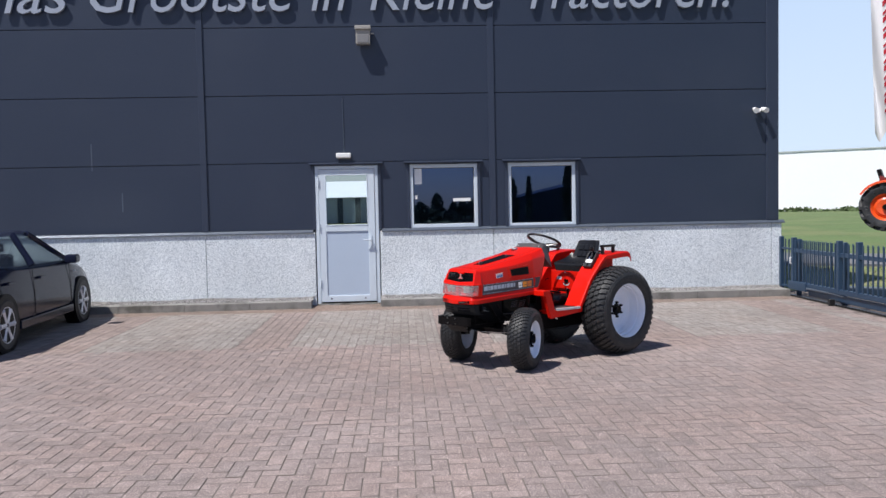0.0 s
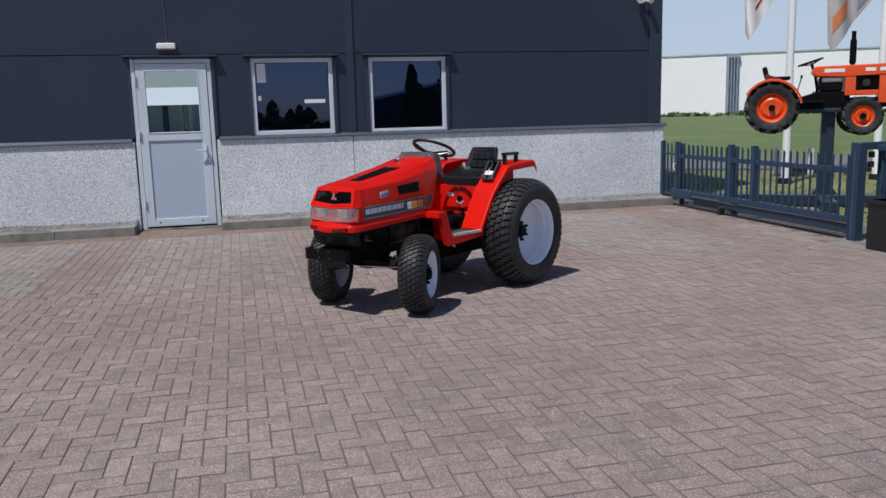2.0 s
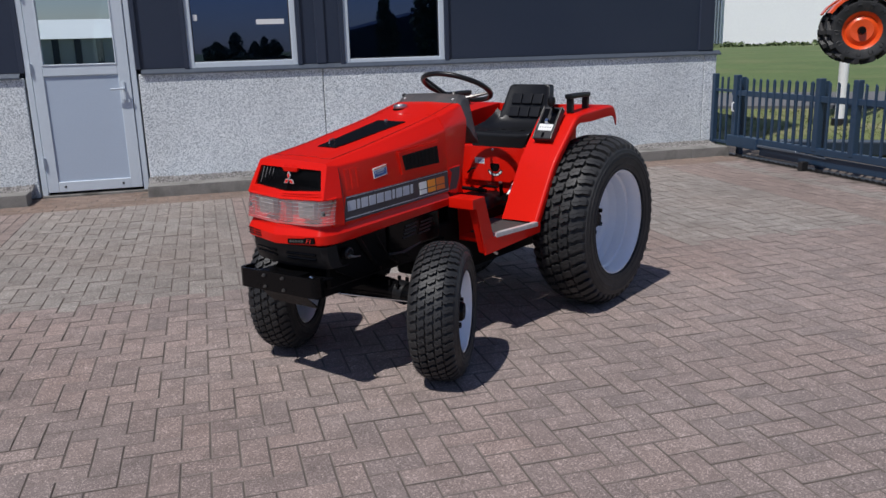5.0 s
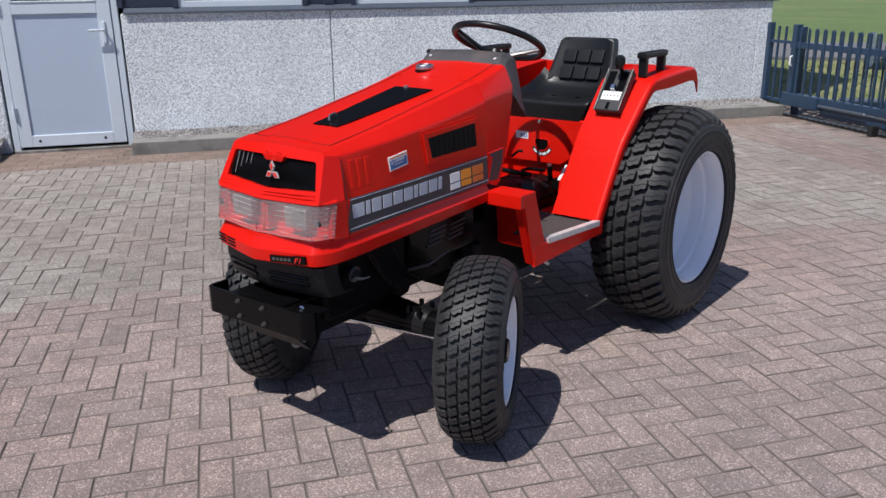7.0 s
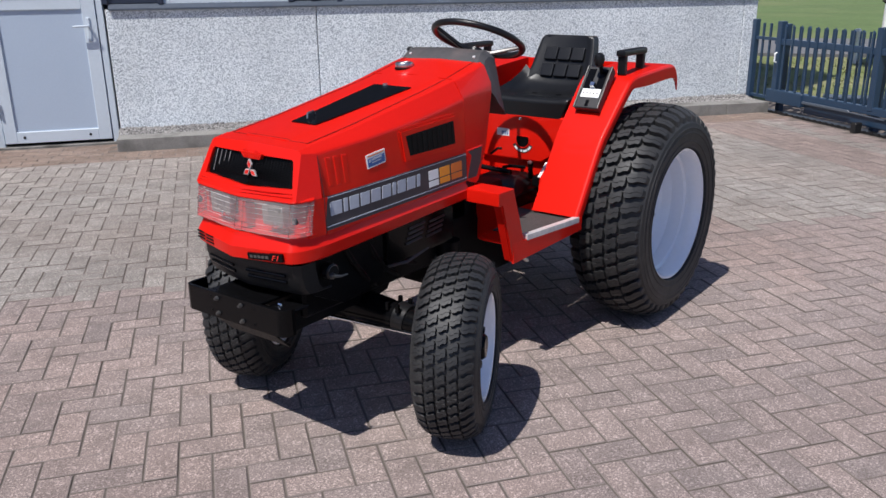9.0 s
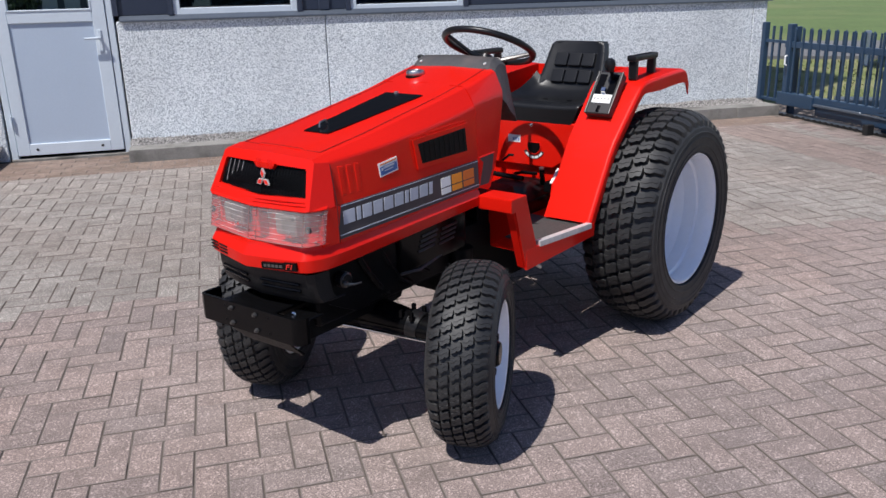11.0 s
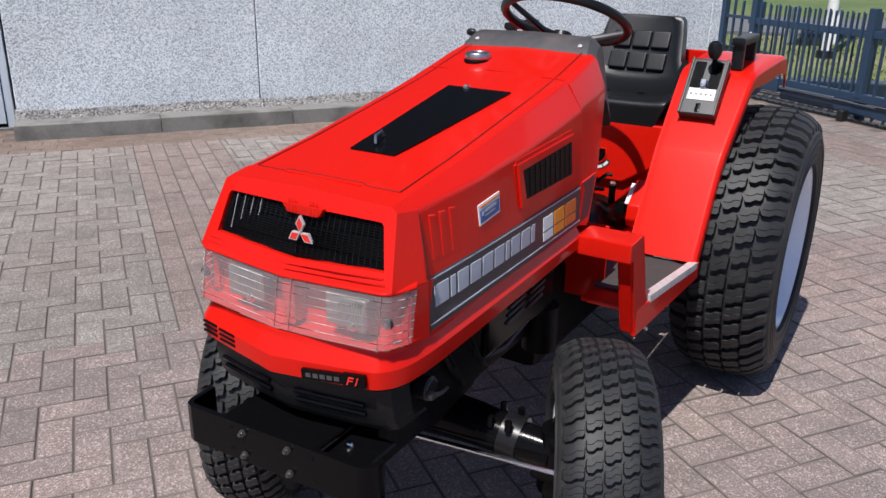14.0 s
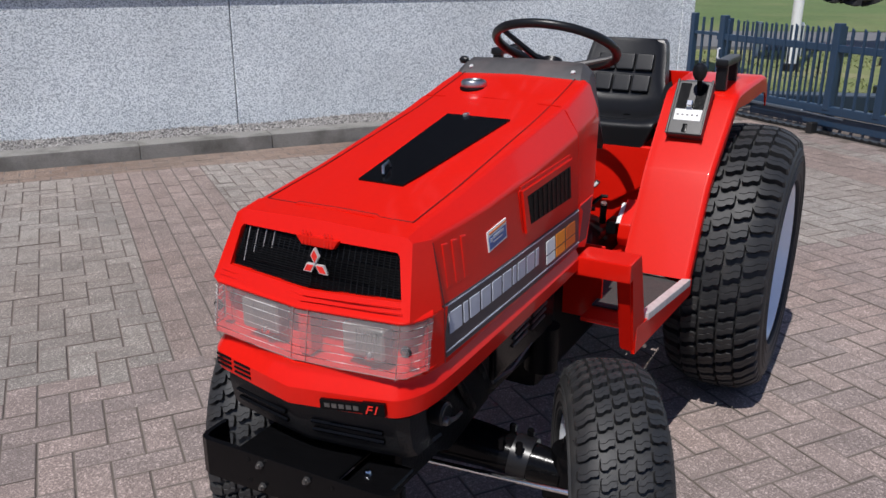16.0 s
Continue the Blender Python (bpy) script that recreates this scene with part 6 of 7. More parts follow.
# ---- sign lettering on the front ----
M_LETTER = mat("letter_grey", (0.33, 0.37, 0.44), 0.45, vary=0.06, scale=4)
sign = thing("sign_lettering", "raised pale grey slanted letters high on the dark front", "sign")
upright = Matrix(((1, 0, 0), (0, 0, -1), (0, 1, 0))).to_4x4()
for word, x0, x1 in (("nas", -4.95, -3.70), ("Grootste", -3.37, -0.27), ("in", 0.03, 0.57), ("Kleine", 0.95, 2.92), ("Tractoren!", 3.42, 6.80)):
    ob = letters("sign_word", word, 0.92, 0.02, upright, M_LETTER, sign, 0.26)
    xs = [v.co.x for v in ob.data.vertices]
    k = (x1 - x0) / (max(xs) - min(xs))
    ob.data.transform(Matrix.Translation((x0 - min(xs) * k, -0.045, 4.645)) @ Matrix.Diagonal((k, 1, 1, 1)))

# ---- fittings on the front ----
M_LAMP = mat("lamp_plastic", (0.80, 0.80, 0.78), 0.35, vary=0.05)
M_BEIGE = mat("weathered_housing", (0.34, 0.32, 0.29), 0.5, vary=0.25, scale=12)
flood = thing("flood_light", "weathered grey metal flood light on the front", "flood light")
bm = B()
box(bm, 0.715, 0.935, -0.16, -0.04, 4.10, 4.32, 0.012, 2)
part("housing", bm, M_BEIGE, flood)
bm = B()
box(bm, 0.70, 0.95, -0.19, -0.03, 4.32, 4.385, 0.015, 2)
part("top_box", bm, M_BEIGE, flood)
bm = B()
box(bm, 0.735, 0.915, -0.168, -0.158, 4.12, 4.245, 0.004)
part("lens", bm, M_REFLECT, flood, "dull glass front")
bm = B()
box(bm, 0.79, 0.86, -0.06, 0.0, 4.25, 4.40, 0.004)
rod(bm, (0.95, -0.10, 4.27), (0.995, -0.10, 4.27), 0.012)
part("bracket", bm, M_BEIGE, flood)
cams = thing("spot_lights", "pair of small white spot lights near the corner", "spot light")
bm = B()
box(bm, 7.145, 7.215, -0.06, 0.0, 2.955, 3.015, 0.008, 2)
part("base", bm, M_LAMP, cams)
for s in (-1, 1):
    bm = B()
    rod(bm, (7.18 + s * 0.03, -0.05, 2.985), (7.18 + s * 0.075, -0.085, 2.99), 0.012)
    rod(bm, (7.18 + s * 0.065, -0.05, 3.005), (7.18 + s * 0.085, -0.175, 2.97), 0.032, 0.045, 16)
    part("spot_head", bm, M_LAMP, cams)
lamp = thing("door_lamp", "small white bulkhead lamp above the door", "wall lamp")
bm = B()
box(bm, 0.35, 0.585, -0.085, -0.002, 2.335, 2.412, 0.022, 3)
part("diffuser", bm, M_LAMP, lamp)
bm = B()
box(bm, 0.36, 0.575, -0.03, 0.0, 2.325, 2.345, 0.004)
part("base", bm, M_BEIGE, lamp)
bm = B()
tube(bm, [(0.475, -0.006, 2.41), (0.472, -0.007, 2.8), (0.470, -0.006, 3.28)], 0.006, 6)
solo("cable", bm, M_FLASH, "thin grey cable running up from the door lamp", "cable")
bm = B()
for x, z0, z1 in ((-3.47, 2.20, 2.62), (-3.02, 1.55, 1.85)):
    box(bm, x - 0.008, x + 0.008, -0.003, 0.0, z0, z1)
solo("scratch_mark", bm, M_FLASH, "pale scratches on the dark cladding", "scratch", smooth=False)

# ---- poles, flags, display stand ----
def flag_pole(x, y, h, name="flag_pole"):
    p = thing(name, "tall white flag pole standing in the grass", "flag pole", group="flag poles")
    bm = B()
    rod(bm, (x, y, -0.06), (x, y, h), 0.075, 0.055, 18)
    part("pole", bm, M_POLE, p)
    bm = B()
    rod(bm, (x, y, -0.06), (x, y, 0.05), 0.13, 0.12, 18)
    part("foot", bm, M_BLACK_BOX, p)
    return p


P1, P2 = (11.30, 2.05), (13.25, 1.95)
flag_pole(*P1, 8.5)
flag_pole(*P2, 8.5)
M_FLAG = mat("flag_white", (0.80, 0.80, 0.82), 0.8, vary=0.08, scale=3)
M_FLAG_RED = mat("flag_red", (0.48, 0.012, 0.03), 0.8, vary=0.1)
M_FLAG_GREY = mat("flag_grey", (0.45, 0.44, 0.45), 0.8, vary=0.2, scale=4)
M_FLAG_ORANGE = mat("flag_orange", (0.60, 0.20, 0.08), 0.8, vary=0.2, scale=4)
M_FLAG_BLUE = mat("flag_blue", (0.25, 0.30, 0.50), 0.8, vary=0.15, scale=4)


def flag(px, py, top, length, width, way, seed, bands, plain):
    """A hanging banner in soft folds. bands: strips of another colour, from and to as shares of the width and the length."""
    fl = thing("flag", "hanging pale cloth flag in loose folds with coloured print", "flag", group="flags")
    rr = random.Random(seed)

    def at(f, g):
        fold = 0.16 * math.sin(f * 7 + g * 3 + seed) * (0.3 + g) + 0.07 * math.sin(f * 17 + g * 9)
        across = width * f * (1 - 0.18 * g)
        tail = 1.15 * min(f, 0.90) / 0.90 - 0.20 * max(0.0, f - 0.90) / 0.10
        drop = (length + tail) * g + 0.10 * f
        return Vector((px + way[0] * (across + 0.06) - way[1] * fold, py + way[1] * (across + 0.06) + way[0] * fold, top - drop))

    def sheet(f0, f1, g0, g1, material, lift, name):
        bm = B()
        n, m = max(2, int(18 * (f1 - f0))), max(2, int(36 * (g1 - g0)))
        grid = [[bm.verts.new(at(f0 + (f1 - f0) * i / n, g0 + (g1 - g0) * j / m) + Vector((way[1], -way[0], 0)) * lift) for i in range(n + 1)] for j in range(m + 1)]
        for a, b2 in zip(grid, grid[1:]):
            for i in range(n):
                bm.faces.new((a[i], a[i + 1], b2[i + 1], b2[i]))
        thicken(bm, 0.003)
        return part(name, bm, material, fl, sharp=80)

    sheet(0, 1, 0, 1, plain, 0.0, "cloth")
    for f0, f1, g0, g1, material in bands:
        sheet(f0, f1, g0, g1, material, -0.012, "print")


bars = []
for k in range(9):
    g0 = 0.34 + 0.066 * k
    bars += [(0.42, 0.76, g0, g0 + 0.020, M_FLAG_RED), (0.42, 0.56, g0 + 0.026, g0 + 0.040, M_FLAG_RED), (0.46, 0.76, g0 + 0.044, g0 + 0.056, M_FLAG_RED)]
flag(P1[0], P1[1], 7.6, 3.75, 0.90, (-0.86, 0.51), 2, bars, M_FLAG)
flag(P2[0], P2[1], 7.6, 4.00, 1.15, (-0.86, 0.51), 5, [(0.0, 0.42, 0.05, 0.97, M_FLAG_BLUE), (0.50, 0.85, 0.52, 0.60, M_FLAG_ORANGE), (0.58, 0.92, 0.66, 0.72, M_FLAG_ORANGE), (0.46, 0.80, 0.76, 0.83, M_FLAG_ORANGE), (0.60, 0.9, 0.87, 0.93, M_FLAG_ORANGE)], M_FLAG_GREY)
for x, y in ((12.42, 3.84), (12.95, 3.45)):
    bm = B()
    rod(bm, (x, y, -0.06), (x, y, 0.47), 0.062, seg=16)
    rod(bm, (x, y, 0.47), (x, y, 0.51), 0.062, 0.040, 16)
    solo("marker_post", bm, M_POLE, "short round white marker post in the verge", "post", group="marker posts")

# orange tractor on a steel column
OT = Matrix.Translation((8.92, -0.775, 0)) @ Matrix.Rotation(math.atan2(-0.68, 1.0), 4, "Z")     # x runs to its nose
M_OR = mat("tractor_orange", (0.80, 0.085, 0.012), 0.35, vary=0.1, scale=4, coat=0.2)
M_MAROON = mat("seat_dull_red", (0.16, 0.016, 0.012), 0.5, vary=0.2, scale=9)
old = thing("orange_tractor", "small old orange tractor displayed on a steel column", "tractor", OT)


def simple_wheel(x, y, z, R, W, rim, n, lug):
    w = thing("wheel", "", "")
    w.parent = old
    w.matrix_local = pose(x, y, z)
    bm = B()
    lathe(bm, [(rim - 0.01, -W * 0.36), (rim + 0.02, -W * 0.42), (rim + 0.5 * (R - rim), -W * 0.5), (R - lug - 0.012, -W * 0.48), (R - lug, -W * 0.36), (R - lug, W * 0.36), (R - lug - 0.012, W * 0.48), (rim + 0.5 * (R - rim), W * 0.5), (rim + 0.02, W * 0.42), (rim - 0.01, W * 0.36)], 40, "y")
    part("tyre", bm, M_RUBBER, w, "black lugged farm tyre", sharp=30)
    for s in (-1, 1):
        bm = B()
        for k in (0,):
            a0 = 2 * math.pi * (k + (0.5 if s > 0 else 0)) / n
            pts = []
            for u, d, r in ((0.01 * s, 0.0, R), (0.46 * W * s, 0.55 / n * 6.28, R - 0.012), (0.50 * W * s, 0.62 / n * 6.28, R - lug - 0.05)):
                for e in (-0.15, 0.15):
                    a = a0 + d + e * 2 * math.pi / n
                    pts.append(Vector((r * math.cos(a), u, r * math.sin(a))))
            v = [bm.verts.new(p) for p in pts]
            lowv = [bm.verts.new(p - Vector((p.x, 0, p.z)).normalized() * (lug + 0.01)) for p in pts]
            for i in (0, 2):
                bm.faces.new((v[i], v[i + 1], v[i + 3], v[i + 2]))
                bm.faces.new((v[i], v[i + 2], lowv[i + 2], lowv[i]))
                bm.faces.new((v[i + 1], lowv[i + 1], lowv[i + 3], v[i + 3]))
            bm.faces.new((v[0], lowv[0], lowv[1], v[1]))
        me = mesh_of("lug", bm, M_RUBBER, sharp=30)
        for k in range(n):
            ob = new("lug", me)
            ob.parent = w
            ob.matrix_local = Matrix.Rotation(-2 * math.pi * k / n, 4, "Y")
    bm = B()
    lathe(bm, [(rim, -W * 0.36), (rim + 0.012, -W * 0.40), (rim - 0.02, -W * 0.30), (rim - 0.05, -0.02), (rim * 0.55, -0.05), (0.05, -0.04), (0.0, -0.05)], 36, "y")
    part("rim", bm, M_OR, w, "orange steel rim")
    bm = B()
    lathe(bm, [(0.0, -0.10), (0.035, -0.10), (0.045, -0.05)], 16, "y")
    part("hub", bm, M_MATT, w)


for y in (-0.36, 0.36):
    simple_wheel(-0.02, y, 1.385, 0.372, 0.19, 0.215, 13, 0.048)
    simple_wheel(1.15, y, 1.245, 0.268, 0.15, 0.155, 13, 0.030)
bm = B()
prism(bm, [(0.50, 1.86), (0.515, 1.925), (0.56, 1.945), (1.42, 1.955), (1.485, 1.93), (1.495, 1.80), (0.90, 1.795), (0.56, 1.80)], -0.17, 0.17, "y", 0.018, 3)
hood2 = part("hood", bm, M_OR, old)
for x0, x1 in ((0.66, 0.92), (1.18, 1.31), (1.36, 1.45)):
    for s in (-1, 1):
        bm = B()
        box(bm, x0, x1, s * 0.172 - 0.003, s * 0.172 + 0.003, 1.855, 1.905, 0.002)
        part("decal", bm, M_PAPER, hood2, "pale decal bar", smooth=False)
# radiator housing: orange frame round the open dark engine
for x0, x1, z0, z1 in ((0.93, 1.07, 1.53, 1.795), (1.36, 1.49, 1.42, 1.80), (1.07, 1.36, 1.53, 1.60)):
    bm = B()
    box(bm, x0, x1, -0.165, 0.165, z0, z1, 0.012, 2)
    part("engine_side", bm, M_OR, old)
bm = B()
box(bm, 1.06, 1.37, -0.13, 0.13, 1.58, 1.80, 0.02)
for k in range(4):
    rod(bm, (1.10 + 0.07 * k, -0.15, 1.62), (1.10 + 0.07 * k, -0.15, 1.76), 0.018, seg=10)
engine2 = part("engine", bm, M_MATT, old, "dark engine block")
bm = B()
rod(bm, (1.20, -0.15, 1.70), (1.20, -0.178, 1.70), 0.050, seg=20)
part("air_filter", bm, M_CONSOLE, engine2)
bm = B()
box(bm, 0.60, 0.91, -0.14, 0.14, 1.60, 1.795, 0.015)
part("gear_cover", bm, M_MATT, old)
bm = B()
box(bm, 0.63, 0.90, -0.152, 0.152, 1.72, 1.79, 0.012)
part("tank", bm, M_STEEL, old, "grey tank under the hood")
bm = B()
prism(bm, [(0.34, 1.52), (0.62, 1.60), (0.98, 1.60), (1.04, 1.40), (0.80, 1.33), (0.34, 1.34), (0.22, 1.46)], -0.13, 0.13, "y", 0.03, 2)
part("gearbox", bm, M_MATT, old, "dark gearbox block")
bm = B()
box(bm, -0.10, 1.62, -0.09, 0.09, 1.36, 1.50, 0.02)
box(bm, 1.50, 1.66, -0.16, 0.16, 1.40, 1.52, 0.012)
part("chassis", bm, M_MATT, old)
for s in (-1, 1):
    bm = B()
    box(bm, 0.26, 0.66, min(s * 0.13, s * 0.32), max(s * 0.13, s * 0.32), 1.44, 1.465, 0.006)
    rod(bm, (0.58, s * 0.22, 1.46), (0.55, s * 0.22, 1.60), 0.012, seg=8)
    part("foot_rest", bm, M_MATT, old)
bm = B()
rod(bm, (1.03, 0.02, 1.94), (1.03, 0.02, 2.42), 0.030, seg=14)
rod(bm, (1.03, 0.02, 1.98), (1.03, 0.02, 2.30), 0.044, seg=14)
part("exhaust", bm, M_MATT, old, "black upright exhaust")
bm = B()
tube(bm, [(0.60, 0, 1.55), (0.56, 0, 1.80), (0.50, 0, 1.985)], 0.020, 8)
part("steering_column", bm, M_MATT, old)
bm = B()
n2 = Vector((-0.30, 0, 0.954)).normalized()
r2 = n2.to_track_quat("Z", "Y").to_matrix()
c2 = Vector((0.485, 0, 2.015))
tube(bm, [c2 + r2 @ Vector((0.165 * math.cos(a), 0.165 * math.sin(a), 0)) for a in (2 * math.pi * k / 30 for k in range(30))], 0.013, 8, closed=True)
for k in range(3):
    a = 2.1 * k
    tube(bm, [c2 - n2 * 0.04, c2 + r2 @ Vector((0.165 * math.cos(a), 0.165 * math.sin(a), 0))], 0.010, 6)
part("steering_wheel", bm, M_MATT, old)
for s in (-1, 1):
    bm = B()
    rows = []
    for k in range(11):
        a = radians(8 + 142 * k / 10)
        rows.append([(-0.02 + r * math.cos(a), s * y, 1.385 + r * math.sin(a)) for y, r in ((0.22, 0.405), (0.46, 0.405), (0.475, 0.395), (0.475, 0.372))])
    loft(bm, rows, closed=False, caps=False)
    thicken(bm, 0.012)
    part("fender", bm, M_OR, old)
bm = B()
box(bm, -0.10, 0.22, -0.19, 0.19, 1.775, 1.825, 0.022, 2)
m = Matrix.Translation((-0.085, 0, 1.80)) @ Euler((0, radians(-16), 0)).to_matrix().to_4x4()
box(bm, -0.032, 0.032, -0.17, 0.17, 0.0, 0.175, 0.025, 2, m)
seat2 = part("seat", bm, M_MATT, old, "worn black seat")
bm = B()
prism(bm, [(-0.12, 1.77), (-0.11, 1.87), (-0.02, 1.835), (0.10, 1.80), (0.10, 1.77)], -0.20, 0.20, "y", 0.012, 2)
part("seat_shell", bm, M_MAROON, seat2, "dull dark red seat shell")
bm = B()
box(bm, -0.05, 0.12, -0.08, 0.08, 1.50, 1.775, 0.01)
part("seat_stand", bm, M_MATT, old)
bm = B()
tube(bm, [(0.30, -0.25, 1.55), (0.36, -0.26, 1.80)], 0.008, 6)
rod(bm, (0.358, -0.26, 1.79), (0.362, -0.26, 1.83), 0.016)
part("lever", bm, M_MATT, old)
M_COL = mat("column_blue", (0.016, 0.028, 0.048), 0.4, vary=0.12, scale=4)
stand = thing("display_stand", "dark blue steel column with a heavy foot frame", "stand", OT)
bm = B()
box(bm, 0.66, 0.84, -0.08, 0.08, -0.02, 1.38, 0.012, 2)
part("column", bm, M_COL, stand)
bm = B()
box(bm, 0.35, 0.90, -0.20, 0.20, 1.30, 1.36, 0.01)
part("head_plate", bm, M_COL, stand)
bm = B()
box(bm, -0.75, 1.95, -0.13, 0.13, -0.04, 0.12, 0.012)
part("foot_beam", bm, M_COL, stand)
bm = B()
box(bm, 0.65, 0.85, -0.9, 0.9, -0.04, 0.11, 0.012)
part("cross_beam", bm, M_COL, stand)
for s in (-1, 1):
    bm = B()
    prism(bm, [(0.75 + s * 0.09, 0.12), (0.75 + s * 0.17, 0.12), (0.75 + s * 0.09, 0.24)], -0.012, 0.012, "y")
    part("gusset", bm, M_COL, stand, smooth=False)

# ---- dark car by the wall ----
M_CAR = mat("car_dark_blue", (0.012, 0.015, 0.034), 0.16, vary=0.1, scale=3, spec=0.22)
M_CAR_GLASS = glass_mat("car_glass", (0.93, 0.975, 0.97), 0.0, 1.32)
# side panes seen at a slant: the mirror share follows the facing alone
ct = M_CAR_GLASS.node_tree
slant = ct.nodes.new("ShaderNodeLayerWeight")
slant.inputs["Blend"].default_value = 0.16
ct.links.new(slant.outputs["Facing"], ct.nodes["Mix Shader"].inputs[0])
M_ALLOY = mat("alloy_wheel", (0.78, 0.79, 0.81), 0.35, metal=0.35, vary=0.1)
CAR = Matrix.Translation((-4.00, -2.60, 0)) @ Matrix.Rotation(radians(93.5), 4, "Z")      # x runs to its nose
car = thing("parked_car", "dark blue four-door saloon car parked facing the wall", "car", CAR)


def ring_of(x, w, z0, z1, crown_, tuck=0.06):
    return [(x, -w + tuck, z0), (x, -w, z0 + 0.16), (x, -w, z0 + (z1 - z0) * 0.55), (x, -w + 0.03, z1 - 0.05), (x, -w + 0.12, z1 + crown_ * 0.6), (x, 0, z1 + crown_),
            (x, w - 0.12, z1 + crown_ * 0.6), (x, w - 0.03, z1 - 0.05), (x, w, z0 + (z1 - z0) * 0.55), (x, w, z0 + 0.16), (x, w - tuck, z0)]


bm = B()
loft(bm, [ring_of(*r) for r in ((-2.12, 0.60, 0.38, 0.78, 0.02), (-2.05, 0.76, 0.28, 0.88, 0.03), (-1.6, 0.84, 0.22, 0.95, 0.02), (-0.7, 0.86, 0.20, 0.93, 0.0), (0.3, 0.86, 0.20, 0.91, 0.0), (0.95, 0.86, 0.20, 0.89, 0.02), (1.5, 0.84, 0.22, 0.80, 0.05), (1.92, 0.76, 0.26, 0.68, 0.05), (2.08, 0.60, 0.32, 0.58, 0.03))])
body = part("body", bm, M_CAR, car, sharp=50)
for x in (-1.28, 1.30):
    for s in (-1, 1):
        bm = B()
        rod(bm, (x, s * 0.70, 0.31), (x, s * 0.872, 0.31), 0.345, seg=32)
        part("wheel_arch", bm, M_MATT, body)


bm = B()
loft(bm, [[(-0.98, -0.58, 1.26), (0.10, -0.60, 1.31), (0.10, 0.60, 1.31), (-0.98, 0.58, 1.26)], [(-0.92, -0.50, 1.285), (0.06, -0.52, 1.34), (0.06, 0.52, 1.34), (-0.92, 0.50, 1.285)]])
part("roof", bm, M_CAR, car, sharp=50)
for s in (-1, 1):
    for lower, upper, r in (((1.02, 0.78, 0.89), (0.08, 0.60, 1.30), 0.035), ((-0.40, 0.83, 0.92), (-0.36, 0.60, 1.30), 0.040), ((-1.70, 0.76, 0.95), (-0.98, 0.58, 1.26), 0.055)):
        bm = B()
        tube(bm, [(lower[0], s * lower[1], lower[2]), (upper[0], s * upper[1], upper[2])], r, 8)
        part("pillar", bm, M_CAR, car)
    for a, b2, c, d in (((0.92, 0.79, 0.90), (0.08, 0.60, 1.29), (-0.34, 0.60, 1.30), (-0.38, 0.82, 0.92)), ((-0.44, 0.82, 0.92), (-0.40, 0.60, 1.30), (-0.96, 0.585, 1.26), (-1.45, 0.78, 0.94))):
        bm = B()
        vs = [bm.verts.new((p[0], s * p[1], p[2])) for p in (a, b2, c, d)]
        bm.faces.new(vs)
        thicken(bm, 0.005)
        g = part("side_window", bm, M_CAR_GLASS, car, smooth=False)
    bm = B()
    box(bm, 0.62, 0.80, min(s * 0.86, s * 1.02), max(s * 0.86, s * 1.02), 0.875, 0.99, 0.035, 3)
    part("mirror", bm, M_CAR, car)
    for x in (0.86, -0.42, -1.36):
        bm = B()
        tube(bm, [(x, s * 0.861, 0.28), (x - 0.01, s * 0.864, 0.60), (x - 0.02, s * 0.845, 0.88)], 0.004, 4)
        part("door_seam", bm, M_MATT, body)
    for x in (-0.28, -1.22):
        bm = B()
        box(bm, x, x + 0.20, min(s * 0.86, s * 0.885), max(s * 0.86, s * 0.885), 0.74, 0.775, 0.008, 2)
        part("door_handle", bm, M_CAR, car)
    bm = B()
    box(bm, -0.88, 0.90, min(s * 0.845, s * 0.872), max(s * 0.845, s * 0.872), 0.20, 0.30, 0.01, 2)
    part("side_skirt", bm, M_CAR, car)
    bm = B()
    box(bm, 1.78, 2.0, min(s * 0.42, s * 0.68), max(s * 0.42, s * 0.68), 0.58, 0.68, 0.03, 2)
    part("headlight", bm, M_LENS, car)
    bm = B()
    box(bm, 1.02, 1.06, min(s * 0.855, s * 0.868), max(s * 0.855, s * 0.868), 0.74, 0.765, 0.004)
    part("side_repeater", bm, M_LAMP, car)
for nm, pts in (("windscreen", ((1.05, 0.74, 0.90), (0.10, 0.58, 1.31))), ("rear_window", ((-1.72, 0.72, 0.96), (-0.99, 0.56, 1.265)))):
    bm = B()
    (xa, wa, za), (xb, wb, zb) = pts
    bm.faces.new([bm.verts.new(p) for p in ((xa, -wa, za), (xb, -wb, zb), (xb, wb, zb), (xa, wa, za))])
    thicken(bm, 0.005)
    part(nm, bm, M_CAR_GLASS, car, smooth=False)
for x in (-0.25, -1.05):
    for s in (-1, 1):
        bm = B()
        box(bm, x - 0.10, x, s * 0.36 - 0.22, s * 0.36 + 0.22, 0.60, 1.06, 0.05, 2)
        box(bm, x - 0.09, x - 0.02, s * 0.36 - 0.11, s * 0.36 + 0.11, 1.08, 1.20, 0.03, 2)
        part("car_seat", bm, M_MATT, car)
